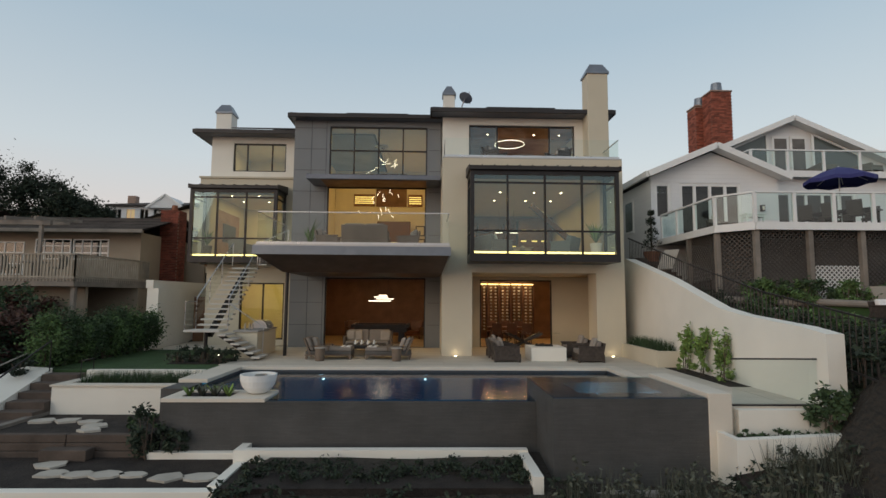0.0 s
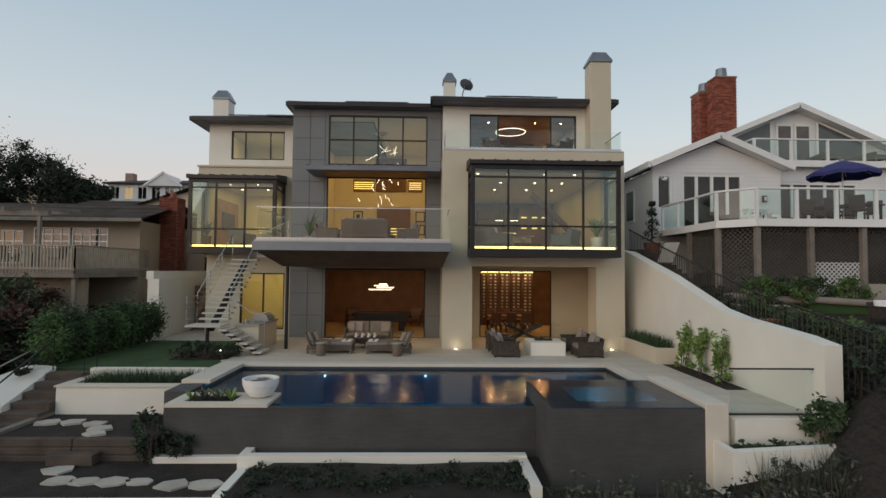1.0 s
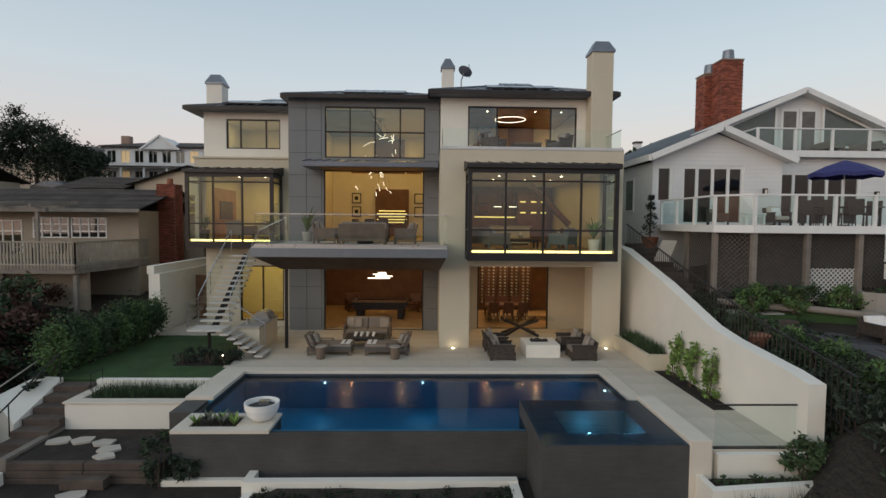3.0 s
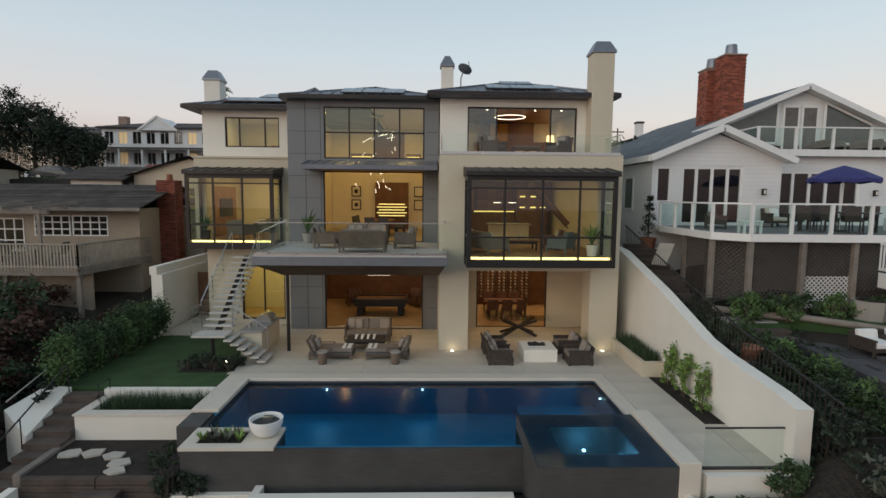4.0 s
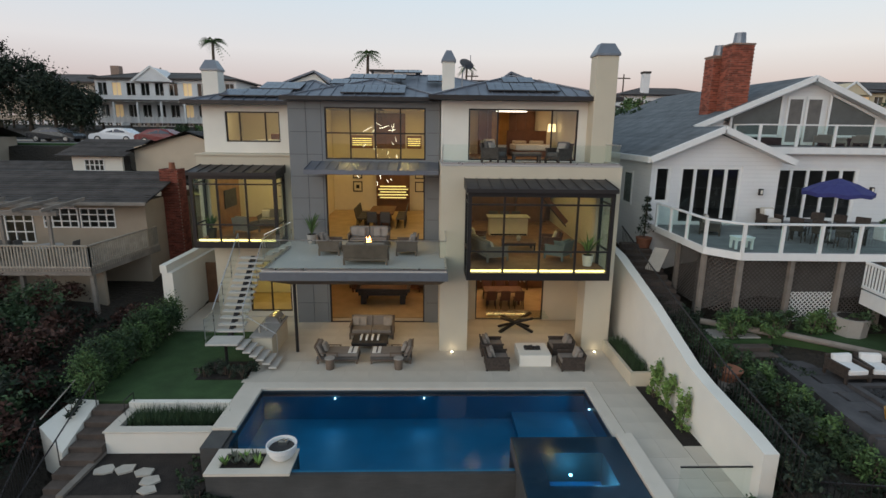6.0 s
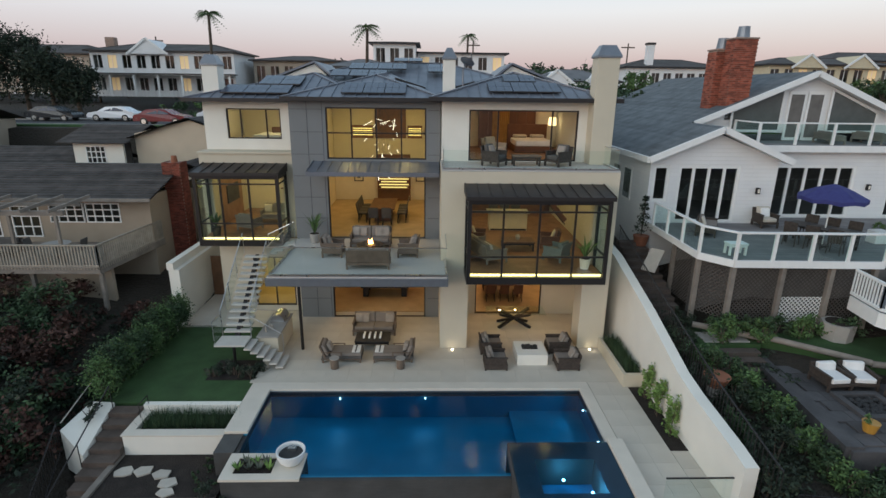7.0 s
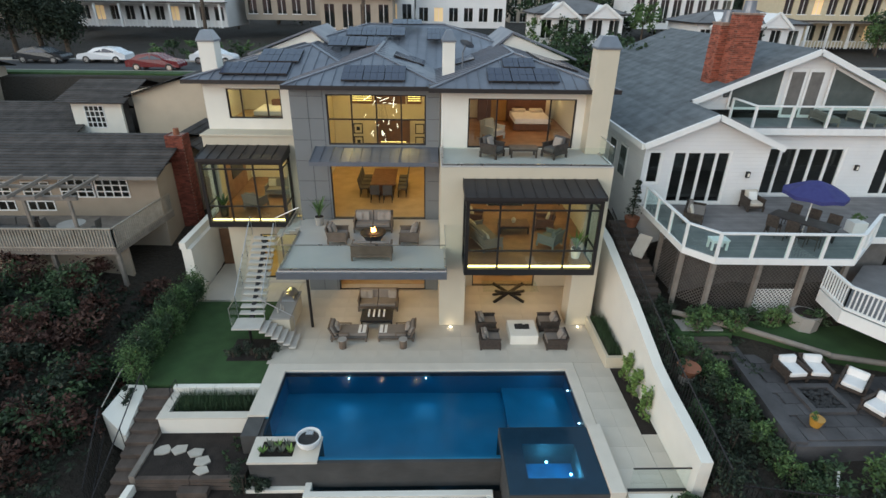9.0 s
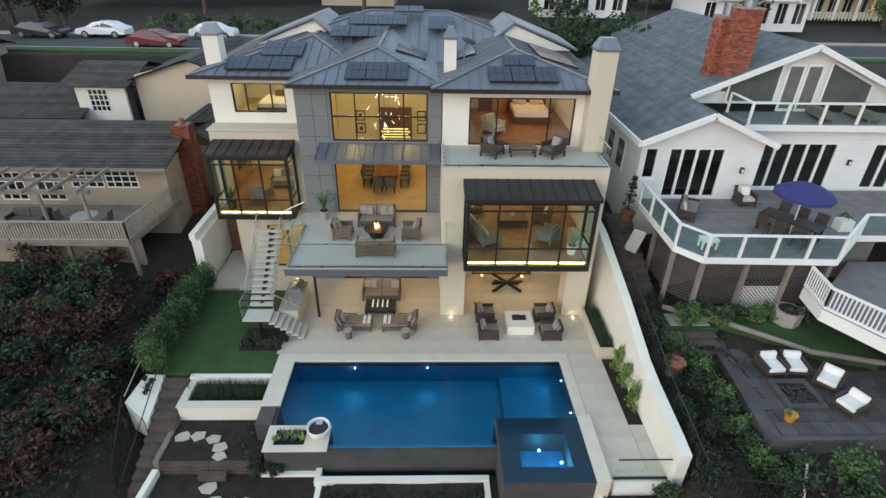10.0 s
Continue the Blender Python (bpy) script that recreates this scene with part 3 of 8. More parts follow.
chimney(0.9, 1.45, 24.4, 24.95, 9.95, 11.74, 0.5, stucco_w)


def solar(x0, x1, y0, y1, z0, z1, nx, tilt_x=0.0):
    """A row of dark panels lying on a roof slope; z0 and z1: heights at its near and far edge."""
    for i in range(nx):
        a, b = x0 + (x1 - x0) * i / nx + 0.012, x0 + (x1 - x0) * (i + 1) / nx - 0.012
        za = [z + tilt_x * ((x - x0) / (x1 - x0)) for z in (z0, z1) for x in (a, b)]
        t = thing("solar_panel", "dark blue-black solar panel lying on the metal roof", "solar panel", (a, y0, z0), "roof solar panels")
        bm = bmesh.new()
        solid(bm, [(a, y0, za[0]), (b, y0, za[1]), (b, y1, za[3]), (a, y1, za[2]), (a, y0, za[0] + 0.05), (b, y0, za[1] + 0.05), (b, y1, za[3] + 0.05), (a, y1, za[2] + 0.05)],
              [(3, 2, 1, 0), (0, 1, 5, 4), (1, 2, 6, 5), (2, 3, 7, 6), (3, 0, 4, 7)])
        part("panel_frame", bm, metal_dark, t)
        for j in range(2):
            for k in range(3):
                u0, u1, v0, v1 = k / 3 + 0.006, (k + 1) / 3 - 0.006, j / 2 + 0.008, (j + 1) / 2 - 0.008
                bm = bmesh.new()
                def at(u, v):
                    lo, hi = za[0] + (za[1] - za[0]) * u, za[2] + (za[3] - za[2]) * u
                    return (a + (b - a) * u, y0 + (y1 - y0) * v, lo + (hi - lo) * v + 0.052)
                solid(bm, [at(u0, v0), at(u1, v0), at(u1, v1), at(u0, v1)], [(0, 1, 2, 3)])
                part("cell", bm, solar_cell, t)


solar_cell = mat("solar_cell", (0.018, 0.024, 0.055), 0.18, 0.0, var=0.15, scale=4, bump=0.0)
solar(-3.45, -0.7, 23.05, 24.45, 10.26, 10.69, 3)
solar(2.75, 5.75, 22.35, 23.5, 10.38, 10.76, 3)
solar(3.5, 4.9, 23.55, 24.4, 10.80, 11.08, 2)
solar(-9.3, -6.2, 25.15, 26.3, 10.20, 10.55, 3)
solar(-7.9, -5.9, 26.4, 27.9, 10.60, 11.02, 2)


def solar_slope(p, u, v, nu, nv):
    """Panels on any slope: corner p, edges u and v, nu by nv of them."""
    p, u, v = Vector(p), Vector(u), Vector(v)
    w = u.cross(v).normalized()
    w = -w if w.z < 0 else w
    for i in range(nu):
        for k in range(nv):
            a = p + u * (i + 0.02) / nu + v * (k + 0.02) / nv
            b, c = u * 0.96 / nu, v * 0.96 / nv
            t = thing("solar_panel", "dark blue-black solar panel lying on the metal roof", "solar panel", a, "roof solar panels")
            bm = bmesh.new()
            solid(bm, [a, a + b, a + b + c, a + c, a + w * 0.06, a + b + w * 0.06, a + b + c + w * 0.06, a + c + w * 0.06], [(3, 2, 1, 0), (0, 1, 5, 4), (1, 2, 6, 5), (2, 3, 7, 6), (3, 0, 4, 7)])
            part("panel_frame", bm, metal_dark, t)
            for r in range(2):
                for q in range(3):
                    s0, s1, t0, t1 = q / 3 + 0.006, (q + 1) / 3 - 0.006, r / 2 + 0.008, (r + 1) / 2 - 0.008
                    bm = bmesh.new()
                    solid(bm, [a + b * s + c * e + w * 0.062 for s, e in ((s0, t0), (s1, t0), (s1, t1), (s0, t1))], [(0, 1, 2, 3)])
                    part("cell", bm, solar_cell, t, turn=False)


solar_slope((-1.4, 26.2, 10.96), (1.5, 0, -0.45), (0, 2.0, 0), 1, 2)
solar_slope((2.5, 26.3, 10.83), (-1.4, 0, -0.40), (0, 1.9, 0), 1, 2)
solar_slope((5.2, 24.6, 11.02), (1.9, 0, -0.52), (0, 3.6, 0), 1, 4)
solar_slope((-5.0, 29.2, 11.08), (3.0, 0, 0.0), (0, 1.3, 0.36), 3, 1)
solar_slope((-4.2, 30.7, 11.50), (3.2, 0, 0.0), (0, 1.3, 0.36), 4, 1)
solar_slope((0.2, 30.2, 11.36), (1.4, 0, 0.0), (0, 1.7, 0.47), 2, 1)
solar_slope((-1.8, 32.3, 12.0), (1.7, 0, 0.0), (0, 0.9, 0.22), 2, 1)
# white gabled dormers on the rear roof
for gx, gy, s in ((-6.9, 30.4, 1), (5.6, 29.6, -1)):
    bm = bmesh.new()
    solid(bm, [(gx - 2.3, gy, 10.5), (gx + 2.3, gy, 10.5), (gx + 0.9 * s, gy, 11.75), (gx - 2.3, gy + 5, 10.5), (gx + 2.3, gy + 5, 10.5), (gx + 0.9 * s, gy + 5, 11.75)], [(0, 1, 2), (5, 4, 3), (0, 3, 4, 1), (0, 2, 5, 3), (1, 4, 5, 2)])
    dm = part("dormer", bm, stucco_w, house, "white stucco dormer gable")
    bm = bmesh.new()
    bar(bm, (gx - 2.6 , gy + 2.4, 10.55), (gx + 0.9 * s, gy + 2.4, 11.85), 5.2, 0.1)
    bar(bm, (gx + 0.9 * s, gy + 2.4, 11.85), (gx + 2.6, gy + 2.4, 10.55), 5.2, 0.1)
    part("dormer_roof", bm, roof_metal, dm)

# ---- ground, terrace and pool ----
def terrain(x, y):
    """Height of the natural ground."""
    if y < 12:
        z = -1.18 - (12 - y) * 0.16
    elif y < 20:
        z = -1.18 + (y - 12) * 0.035
    else:
        z = -0.9 + min(1, (y - 20) / 24) * 8.0
    z = max(z, -40)
    if x > 8.3 and y < 40:
        k = min(1, (x - 8.3) / 5)
        slope = 0.6 + (y - 10) * 0.19 if y > 10 else 0.6 + (y - 10) * 0.4
        z = max(z, z + (min(slope, 7.0) - z) * (0.65 + 0.35 * k))
    if x < -11.6 and y < 45:
        k = min(1, (-11.6 - x) / 4)
        z += k * (max(-0.2, min(1.1, (y - 14) * 0.18)) - z) if y > 12 else k * 0.4
    if 5.0 < x <= 9.5 and y < 10.6:
        z += (x - 5.0) / 3.9 * max(0.0, 1.0 - abs(10.2 - y) * 0.2)
    return z + 0.18 * noise.noise((x * 0.35, y * 0.35, 0))


bm = bmesh.new()
GX = [-600, -200, -90, -60] + [-45 + 1.5 * i for i in range(61)] + [60, 90, 200, 600]
GY = [-900, -300, -100, -40, -20] + [-8 + 1.0 * i for i in range(60)] + [54, 58, 66, 80, 110, 200, 500, 1500]
grid = []
for y in GY:
    row = []
    for x in GX:
        z = terrain(x, y)
        inside = -11.0 < x < 8.4 and 12.5 < y < 41
        if inside:
            z = -2.6 if y < 24 else -0.6
        if -10.6 < x < -4.2 and 9.5 < y < 12.6:
            z = -2.1
        if y >= 46:
            z = 7.1
        if y > 60:
            z = 7.1 + (y - 60) * 0.03 if y < 200 else 11
        if y < -8:
            z = -4.9 - (abs(y) - 8) * 0.12 if y > -100 else -18
        row.append(bm.verts.new((x, y, z)))
    grid.append(row)
for r0, r1 in zip(grid, grid[1:]):
    for i in range(len(r0) - 1):
        bm.faces.new((r0[i], r0[i + 1], r1[i + 1], r1[i]))
tagged(part("ground", bm, scrub, None, smooth=True), "sloping hillside ground with dark dry scrub and soil", "ground", kind="structure")

# paved terrace, open over the pool
terrace = tagged(new("pavement"), "pale limestone terrace paving round the pool and under the deck", "pavement", kind="structure")
bm = bmesh.new()
bx(bm, -6.3, 7.68, 17.2, 24.2, -0.9, -0.03)
bx(bm, 6.26, 8.3, 10.9, 17.2, -0.9, -0.03)
bx(bm, -9.4, -6.3, 21.9, 24.2, -0.9, -0.03)
bx(bm, -11.0, -9.4, 22.2, 40, -0.9, -0.03)
part("terrace_base", bm, paving, terrace)

PX0, PX1, PY0, PY1 = -5.42, 5.86, 12.42, 16.76
pool = thing("swimming_pool", "rectangular blue infinity pool with a raised spa", "pool", (0.2, 14.5, 0))
pool_tile = mat("deep_blue_pool_plaster", (0.045, 0.29, 0.46), 0.5, var=0.12, scale=1.0, fine=30, bump=0.1)
spa_rim = mat("blue_grey_spa_tile", (0.055, 0.085, 0.12), 0.4, var=0.15, scale=3, fine=60, bump=0.1)
spa_tile = mat("blue_spa_mosaic", (0.05, 0.20, 0.36), 0.4, var=0.15, scale=3, fine=60, bump=0.1)
box("basin_floor", pool_tile, pool, (PX0 - 0.1, PX1 + 0.1, PY0 + 0.02, PY1 + 0.1, -1.3, -1.2))
box("basin_wall", pool_tile, pool, (PX0 - 0.14, PX0, 14.3, PY1, -1.6, -0.101))
box("basin_wall", slate, pool, (PX0 - 0.14, PX0, PY0 + 0.3, 14.299, -1.6, -0.18))
box("basin_wall", pool_tile, pool, (PX1, PX1 + 0.14, 13.45, PY1, -1.6, -0.1))
box("basin_wall", pool_tile, pool, (PX0, PX1, PY1, PY1 + 0.14, -1.6, -0.1))
box("basin_wall", pool_tile, pool, (-3.35, 2.72, PY0 + 0.02, PY0 + 0.2, -1.6, -0.24))
# tile band under the coping, with the coping's shadow in its dark colour
waterline = mat("coping_shade_tile", (0.05, 0.06, 0.07), 0.4, var=0.15, scale=3, fine=50, bump=0.1)
box("shaded_waterline_tile", waterline, pool, (PX0 + 0.006, PX1 - 0.006, PY1 - 0.006, PY1 - 0.001, -0.32, -0.1))
box("shaded_waterline_tile", waterline, pool, (PX0 + 0.001, PX0 + 0.006, PY0 + 1.2, PY1 - 0.007, -0.32, -0.1))
box("shaded_waterline_tile", waterline, pool, (PX1 - 0.006, PX1 - 0.001, 13.46, PY1 - 0.007, -0.32, -0.1))
box("tanning_ledge", pool_tile, pool, (3.3, PX1, 13.43, PY1, -1.2, -0.95))
water_m = bpy.data.materials.new("pool_water")
water_m.use_nodes = True
n_, l_ = water_m.node_tree.nodes, water_m.node_tree.links
n_.remove(n_["Principled BSDF"])
w_tr, w_gl, w_fr, w_mx, w_bp, w_nz = (n_.new(k) for k in ("ShaderNodeBsdfTransparent", "ShaderNodeBsdfGlossy", "ShaderNodeFresnel", "ShaderNodeMixShader", "ShaderNodeBump", "ShaderNodeTexNoise"))
w_tr.inputs[0].default_value = (0.55, 0.80, 0.90, 1)
w_gl.inputs["Roughness"].default_value = 0.12
w_fr.inputs[0].default_value = 1.33
w_nz.inputs["Scale"].default_value = 5.0
w_bp.inputs["Strength"].default_value, w_bp.inputs["Distance"].default_value = 0.22, 0.03
w_tc2 = n_.new("ShaderNodeTexCoord")
l_.new(w_tc2.outputs["Object"], w_nz.inputs["Vector"])
l_.new(w_nz.outputs["Fac"], w_bp.inputs["Height"])
l_.new(w_bp.outputs[0], w_gl.inputs["Normal"])
l_.new(w_bp.outputs[0], w_fr.inputs["Normal"])
l_.new(w_fr.outputs[0], w_mx.inputs[0])
l_.new(w_tr.outputs[0], w_mx.inputs[1])
l_.new(w_gl.outputs[0], w_mx.inputs[2])
l_.new(w_mx.outputs[0], n_["Material Output"].inputs[0])


def water_sheet(parent, pts, z):
    bm = bmesh.new()
    bm.faces.new([bm.verts.new((x, y, z)) for x, y in pts])
    return part("water", bm, water_m, parent, turn=False)


water_sheet(pool, [(PX0, 13.6), (-3.35, 13.6), (-3.35, PY0 + 0.05), (3.05, PY0 + 0.05), (3.05, 13.4), (PX1, 13.4), (PX1, PY1), (PX0, PY1)], -0.17)

# coping and infinity wall
bm = bmesh.new()
bx(bm, PX0 - 0.75, PX1 + 0.4, PY1 + 0.0, 17.2, -0.1, 0.0, 0.012)
bx(bm, -6.17, PX0, 14.3, PY1, -0.1, 0.0, 0.012)
bx(bm, PX1, 6.26, 13.42, PY1, -0.1, 0.0, 0.012)
part("coping", bm, coping_m, pool)
bm = bmesh.new()
bx(bm, -5.57, -3.35, 12.30, 13.38, -1.7, -0.2)
part("planter_base", bm, slate, pool)
bm = bmesh.new()
bx(bm, -5.6, -3.33, 12.27, 12.52, -0.199, -0.12)
bx(bm, -5.6, -5.28, 12.52, 13.40, -0.199, -0.12)
bx(bm, -4.18, -3.33, 12.52, 13.40, -0.199, -0.12)
bx(bm, -5.28, -4.18, 13.20, 13.40, -0.199, -0.12)
part("planter_coping", bm, coping_m, pool)
box("infinity_wall", slate, pool, (-3.35, 2.72, 12.30, 12.43, -1.9, -0.19))
box("infinity_wall", slate, pool, (-6.16, -5.56, 13.4, 14.3, -1.2, -0.1))
# catch basin in front
bm = bmesh.new()
bx(bm, -3.78, -3.58, 11.95, 12.3, -1.9, -1.08)
bx(bm, -3.78, 2.42, 11.74, 11.95, -1.9, -1.08)
part("catch_wall", bm, stucco_w, pool)
box("catch_wall", stucco_w, pool, (2.22, 2.42, 10.2, 11.74, -2.2, -1.12))
water_sheet(pool, [(-3.58, 11.95), (2.7, 11.95), (2.7, 12.3), (-3.58, 12.3)], -1.30)
for x in (-1.3, 0.85):
    bm = bmesh.new()
    cyl(bm, (x, 12.05, -1.42), (x, 12.05, -1.40), 0.035)
    part("basin_light", bm, emit("basin_light_lens", (0.25, 0.6, 1.0), 3.0), pool)
    glow_point("basin_lamp", (x, 12.1, -1.36), 0.6, (0.15, 0.5, 1.0), 0.03)
box("catch_floor", pool_tile, pool, (-3.58, 2.7, 11.95, 12.29, -1.9, -1.6))
# spa
bm = bmesh.new()
solid(bm, [(x, y, z) for z in (-1.9, 0.19) for x, y in ((2.72, 10.68), (5.78, 10.68), (5.78, 13.42), (2.72, 13.42), (3.4, 11.3), (5.15, 11.3), (5.15, 12.65), (3.4, 12.65))],
      [(i, (i + 1) % 4, 8 + (i + 1) % 4, 8 + i) for i in range(4)] + [(4 + i, 4 + (i + 1) % 4, 12 + (i + 1) % 4, 12 + i) for i in range(4)]
      + [(8 + i, 8 + (i + 1) % 4, 12 + (i + 1) % 4, 12 + i) for i in range(4)])
part("spa_wall", bm, slate, pool)
bm = bmesh.new()
bx(bm, 3.4, 5.15, 11.3, 12.65, -0.9, -0.7)
part("spa_floor", bm, spa_tile, pool)
for d in ((2.76, 3.4, 10.72, 13.38), (5.15, 5.76, 10.72, 13.38), (3.4, 5.15, 10.72, 11.3), (3.4, 5.15, 12.65, 13.38)):
    box("spa_ledge", spa_rim, pool, (*d, 0.17, 0.196))
water_sheet(pool, [(2.74, 10.7), (5.76, 10.7), (5.76, 13.40), (2.74, 13.40)], 0.215)
box("spa_coping", coping_m, pool, (5.78, 6.25, 10.66, 13.46, -1.5, 0.3), 0.015)
for p in ((4.2, 12.3, -0.25), (4.9, 11.8, -0.25)):
    bm = bmesh.new()
    cyl(bm, p, (p[0], p[1], p[2] + 0.03), 0.04)
    part("spa_light", bm, emit("spa_light_lens", (0.55, 0.9, 1.0), 6.0), pool)
    glow_point("spa_lamp", (p[0], p[1], p[2] + 0.12), 12, (0.15, 0.6, 1.0), 0.03)

# garden, near side
lawn = tagged(box("lawn", turf, None, (-10.9, -6.18, 15.95, 22.0, -0.5, -0.02)), "clipped green lawn beside the terrace", "lawn", kind="structure")

# long retaining wall on the far side of the walk
bm = bmesh.new()
prof = [(10.7, 1.46), (11.4, 1.57), (13.6, 1.76), (14.6, 1.92), (17.5, 2.82), (21.2, 3.75), (26, 4.2), (40, 6.0)]
lo, hi = [], []
for y, z in prof:
    lo.append([bm.verts.new((8.25, y, -2.2)), bm.verts.new((8.62, y, -2.2)), bm.verts.new((8.62, y, z)), bm.verts.new((8.25, y, z))])
for a, b in zip(lo, lo[1:]):
    for i in range(4):
        bm.faces.new((a[i], a[(i + 1) % 4], b[(i + 1) % 4], b[i]))
bm.faces.new(lo[0])
bm.faces.new(lo[-1][::-1])
tagged(part("retaining_wall", bm, stucco_w, None), "long white stucco retaining wall that steps down the slope", "wall", kind="structure")

# ---- plants ----
def leaf_mat(name, color, color2):
    m = island(mat(name, color, 0.8, var=0.25, scale=1.5, fine=8, bump=0.0, shift=color2), 0.45)
    return m


leaf_dark = leaf_mat("dark_green_leaves", (0.040, 0.075, 0.028), (0.022, 0.042, 0.018))
leaf_mid = leaf_mat("mid_green_leaves", (0.085, 0.15, 0.045), (0.045, 0.085, 0.028))
leaf_light = leaf_mat("fresh_green_leaves", (0.16, 0.25, 0.06), (0.08, 0.14, 0.035))
leaf_grey = leaf_mat("grey_green_leaves", (0.080, 0.088, 0.062), (0.045, 0.050, 0.038))
leaf_red = leaf_mat("rust_brown_leaves", (0.075, 0.026, 0.018), (0.032, 0.022, 0.014))
# near-black copy of the leaf greens, deep shade put into the colour
leaf_shade = leaf_mat("deep_shade_foliage", (0.022, 0.036, 0.018), (0.012, 0.02, 0.012))
bark = mat("brown_bark", (0.10, 0.075, 0.055), 0.95, var=0.3, scale=3, fine=14, bump=0.7)
RNG = random.Random(7)


def leaves(bm, c, r, n, size, clumps=None, thick=0.25):
    """n leaves scattered in uneven clumps inside an ellipsoid of radii r round c."""
    c = Vector(c)
    k = clumps or max(4, n // 60)
    cl = []
    for _ in range(k):
        while True:
            p = Vector([RNG.uniform(-1, 1) for _ in range(3)])
            if p.length < 1:
                break
        p = p.normalized() * (p.length ** thick)
        cl.append((Vector((p.x * r[0] * 0.82, p.y * r[1] * 0.82, p.z * r[2] * 0.82)), RNG.uniform(0.18, 0.42)))
    for i in range(n):
        o, s = cl[i % k]
        p = c + o + Vector((RNG.gauss(0, 1) * r[0] * s * 0.6, RNG.gauss(0, 1) * r[1] * s * 0.6, RNG.gauss(0, 1) * r[2] * s * 0.6))
        a = Vector((RNG.uniform(-1, 1), RNG.uniform(-1, 1), RNG.uniform(-0.4, 1))).normalized()
        b = a.cross(Vector((RNG.uniform(-1, 1), RNG.uniform(-1, 1), RNG.uniform(-1, 1)))).normalized()
        l = size * RNG.uniform(0.6, 1.3)
        vs = [bm.verts.new(p - a * l), bm.verts.new(p + b * l * 0.45), bm.verts.new(p + a * l), bm.verts.new(p - b * l * 0.45)]
        bm.faces.new(vs)


def blades(bm, x0, x1, y0, y1, z, n, h, w=0.02, lean=0.4):
    for _ in range(n):
        x, y = RNG.uniform(x0, x1), RNG.uniform(y0, y1)
        a, hh = RNG.uniform(0, 6.28), h * RNG.uniform(0.6, 1.2)
        dx, dy = math.cos(a), math.sin(a)
        t = Vector((x + dx * lean * hh * RNG.random(), y + dy * lean * hh * RNG.random(), z + hh))
        bm.faces.new([bm.verts.new((x - dy * w, y + dx * w, z)), bm.verts.new((x + dy * w, y - dx * w, z)), bm.verts.new(t)])


def shrub(c, r, n, size, material, label, name="shrub", group="", stems=3):
    base = (c[0], c[1], c[2] - r[2])
    t = thing(name, label, name.replace("_", " "), base, group)
    bm = bmesh.new()
    for i in range(stems):
        cyl(bm, (base[0] + RNG.uniform(-0.1, 0.1), base[1] + RNG.uniform(-0.1, 0.1), base[2] - 0.1), (c[0] + RNG.uniform(-0.5, 0.5) * r[0], c[1] + RNG.uniform(-0.5, 0.5) * r[1], c[2] + 0.3 * r[2]), 0.025, 0.008, 6)
    part("stem", bm, bark, t)
    bm = bmesh.new()
    leaves(bm, c, r, n, size)
    part("foliage", bm, material, t, turn=False)
    return t


def tree(x, y, z, h, spread, crown_h, material, label, n=2500, size=0.16, trunk_r=0.16, name="tree"):
    t = thing(name, label, "tree", (x, y, z))
    bm = bmesh.new()
    top = Vector((x + RNG.uniform(-0.2, 0.2), y, z + h - crown_h * 0.7))
    cyl(bm, (x, y, z - 0.2), top, trunk_r, trunk_r * 0.6, 9)
    tips = []
    for i in range(7):
        a = i * 0.9 + RNG.uniform(-0.3, 0.3)
        q = top + Vector((math.cos(a) * spread * RNG.uniform(0.4, 0.8), math.sin(a) * spread * RNG.uniform(0.4, 0.8), crown_h * RNG.uniform(0.1, 0.55)))
        cyl(bm, top, q, trunk_r * 0.45, trunk_r * 0.12, 6)
        tips.append(q)
    part("trunk", bm, bark, t)
    bm = bmesh.new()
    leaves(bm, (x, y, z + h - crown_h / 2), (spread, spread, crown_h / 2), n // 2, size, clumps=max(14, n // 120))
    for q in tips:
        leaves(bm, q, (spread * 0.4, spread * 0.4, crown_h * 0.2), n // 14, size)
    part("crown", bm, material, t, turn=False)
    return t


# ---- lighting of house and terrace ----
def downlights(name, x0, x1, y0, y1, z, nx, ny, watts, color, spread=180):
    """A grid of small round recessed lamps that shine down."""
    for i in range(nx):
        for k in range(ny):
            d = bpy.data.lights.new(name, "AREA")
            d.shape, d.size, d.energy, d.color = "DISK", 0.12, watts / (nx * ny), color
            d.spread = radians(spread)
            new(name, d).location = (x0 + (x1 - x0) * (i + 0.5) / nx, y0 + (y1 - y0) * (k + 0.5) / ny, z)


downlights("soffit_light", -4.6, 0.6, 19.3, 22.8, 3.0, 3, 2, 17, (1.0, 0.66, 0.26), 116)
downlights("soffit_light", 2.0, 6.5, 20.6, 22.8, 3.08, 2, 1, 13, (1.0, 0.64, 0.26), 116)
downlights("games_room_light", -5, 0.5, 24, 29, 3.17, 2, 2, 34, (1.0, 0.58, 0.24))
downlights("wine_room_light", 2.2, 7, 24, 28, 3.17, 2, 1, 34, (1.0, 0.56, 0.24))
# added fill lamps, only to brighten the bottles on the rack
downlights("wine_rack_fill", 3.0, 5.8, 27.7, 28.0, 3.15, 3, 1, 30, (1.0, 0.7, 0.4))
downlights("dining_light", -5, 0.5, 24.5, 31, 9.8, 2, 3, 125, (1.0, 0.64, 0.19))
downlights("living_light", 1.6, 7, 20.6, 29, 6.77, 3, 3, 88, (1.0, 0.74, 0.28))
downlights("study_light", -9.6, -6, 24.8, 29, 6.92, 2, 2, 62, (1.0, 0.75, 0.28))
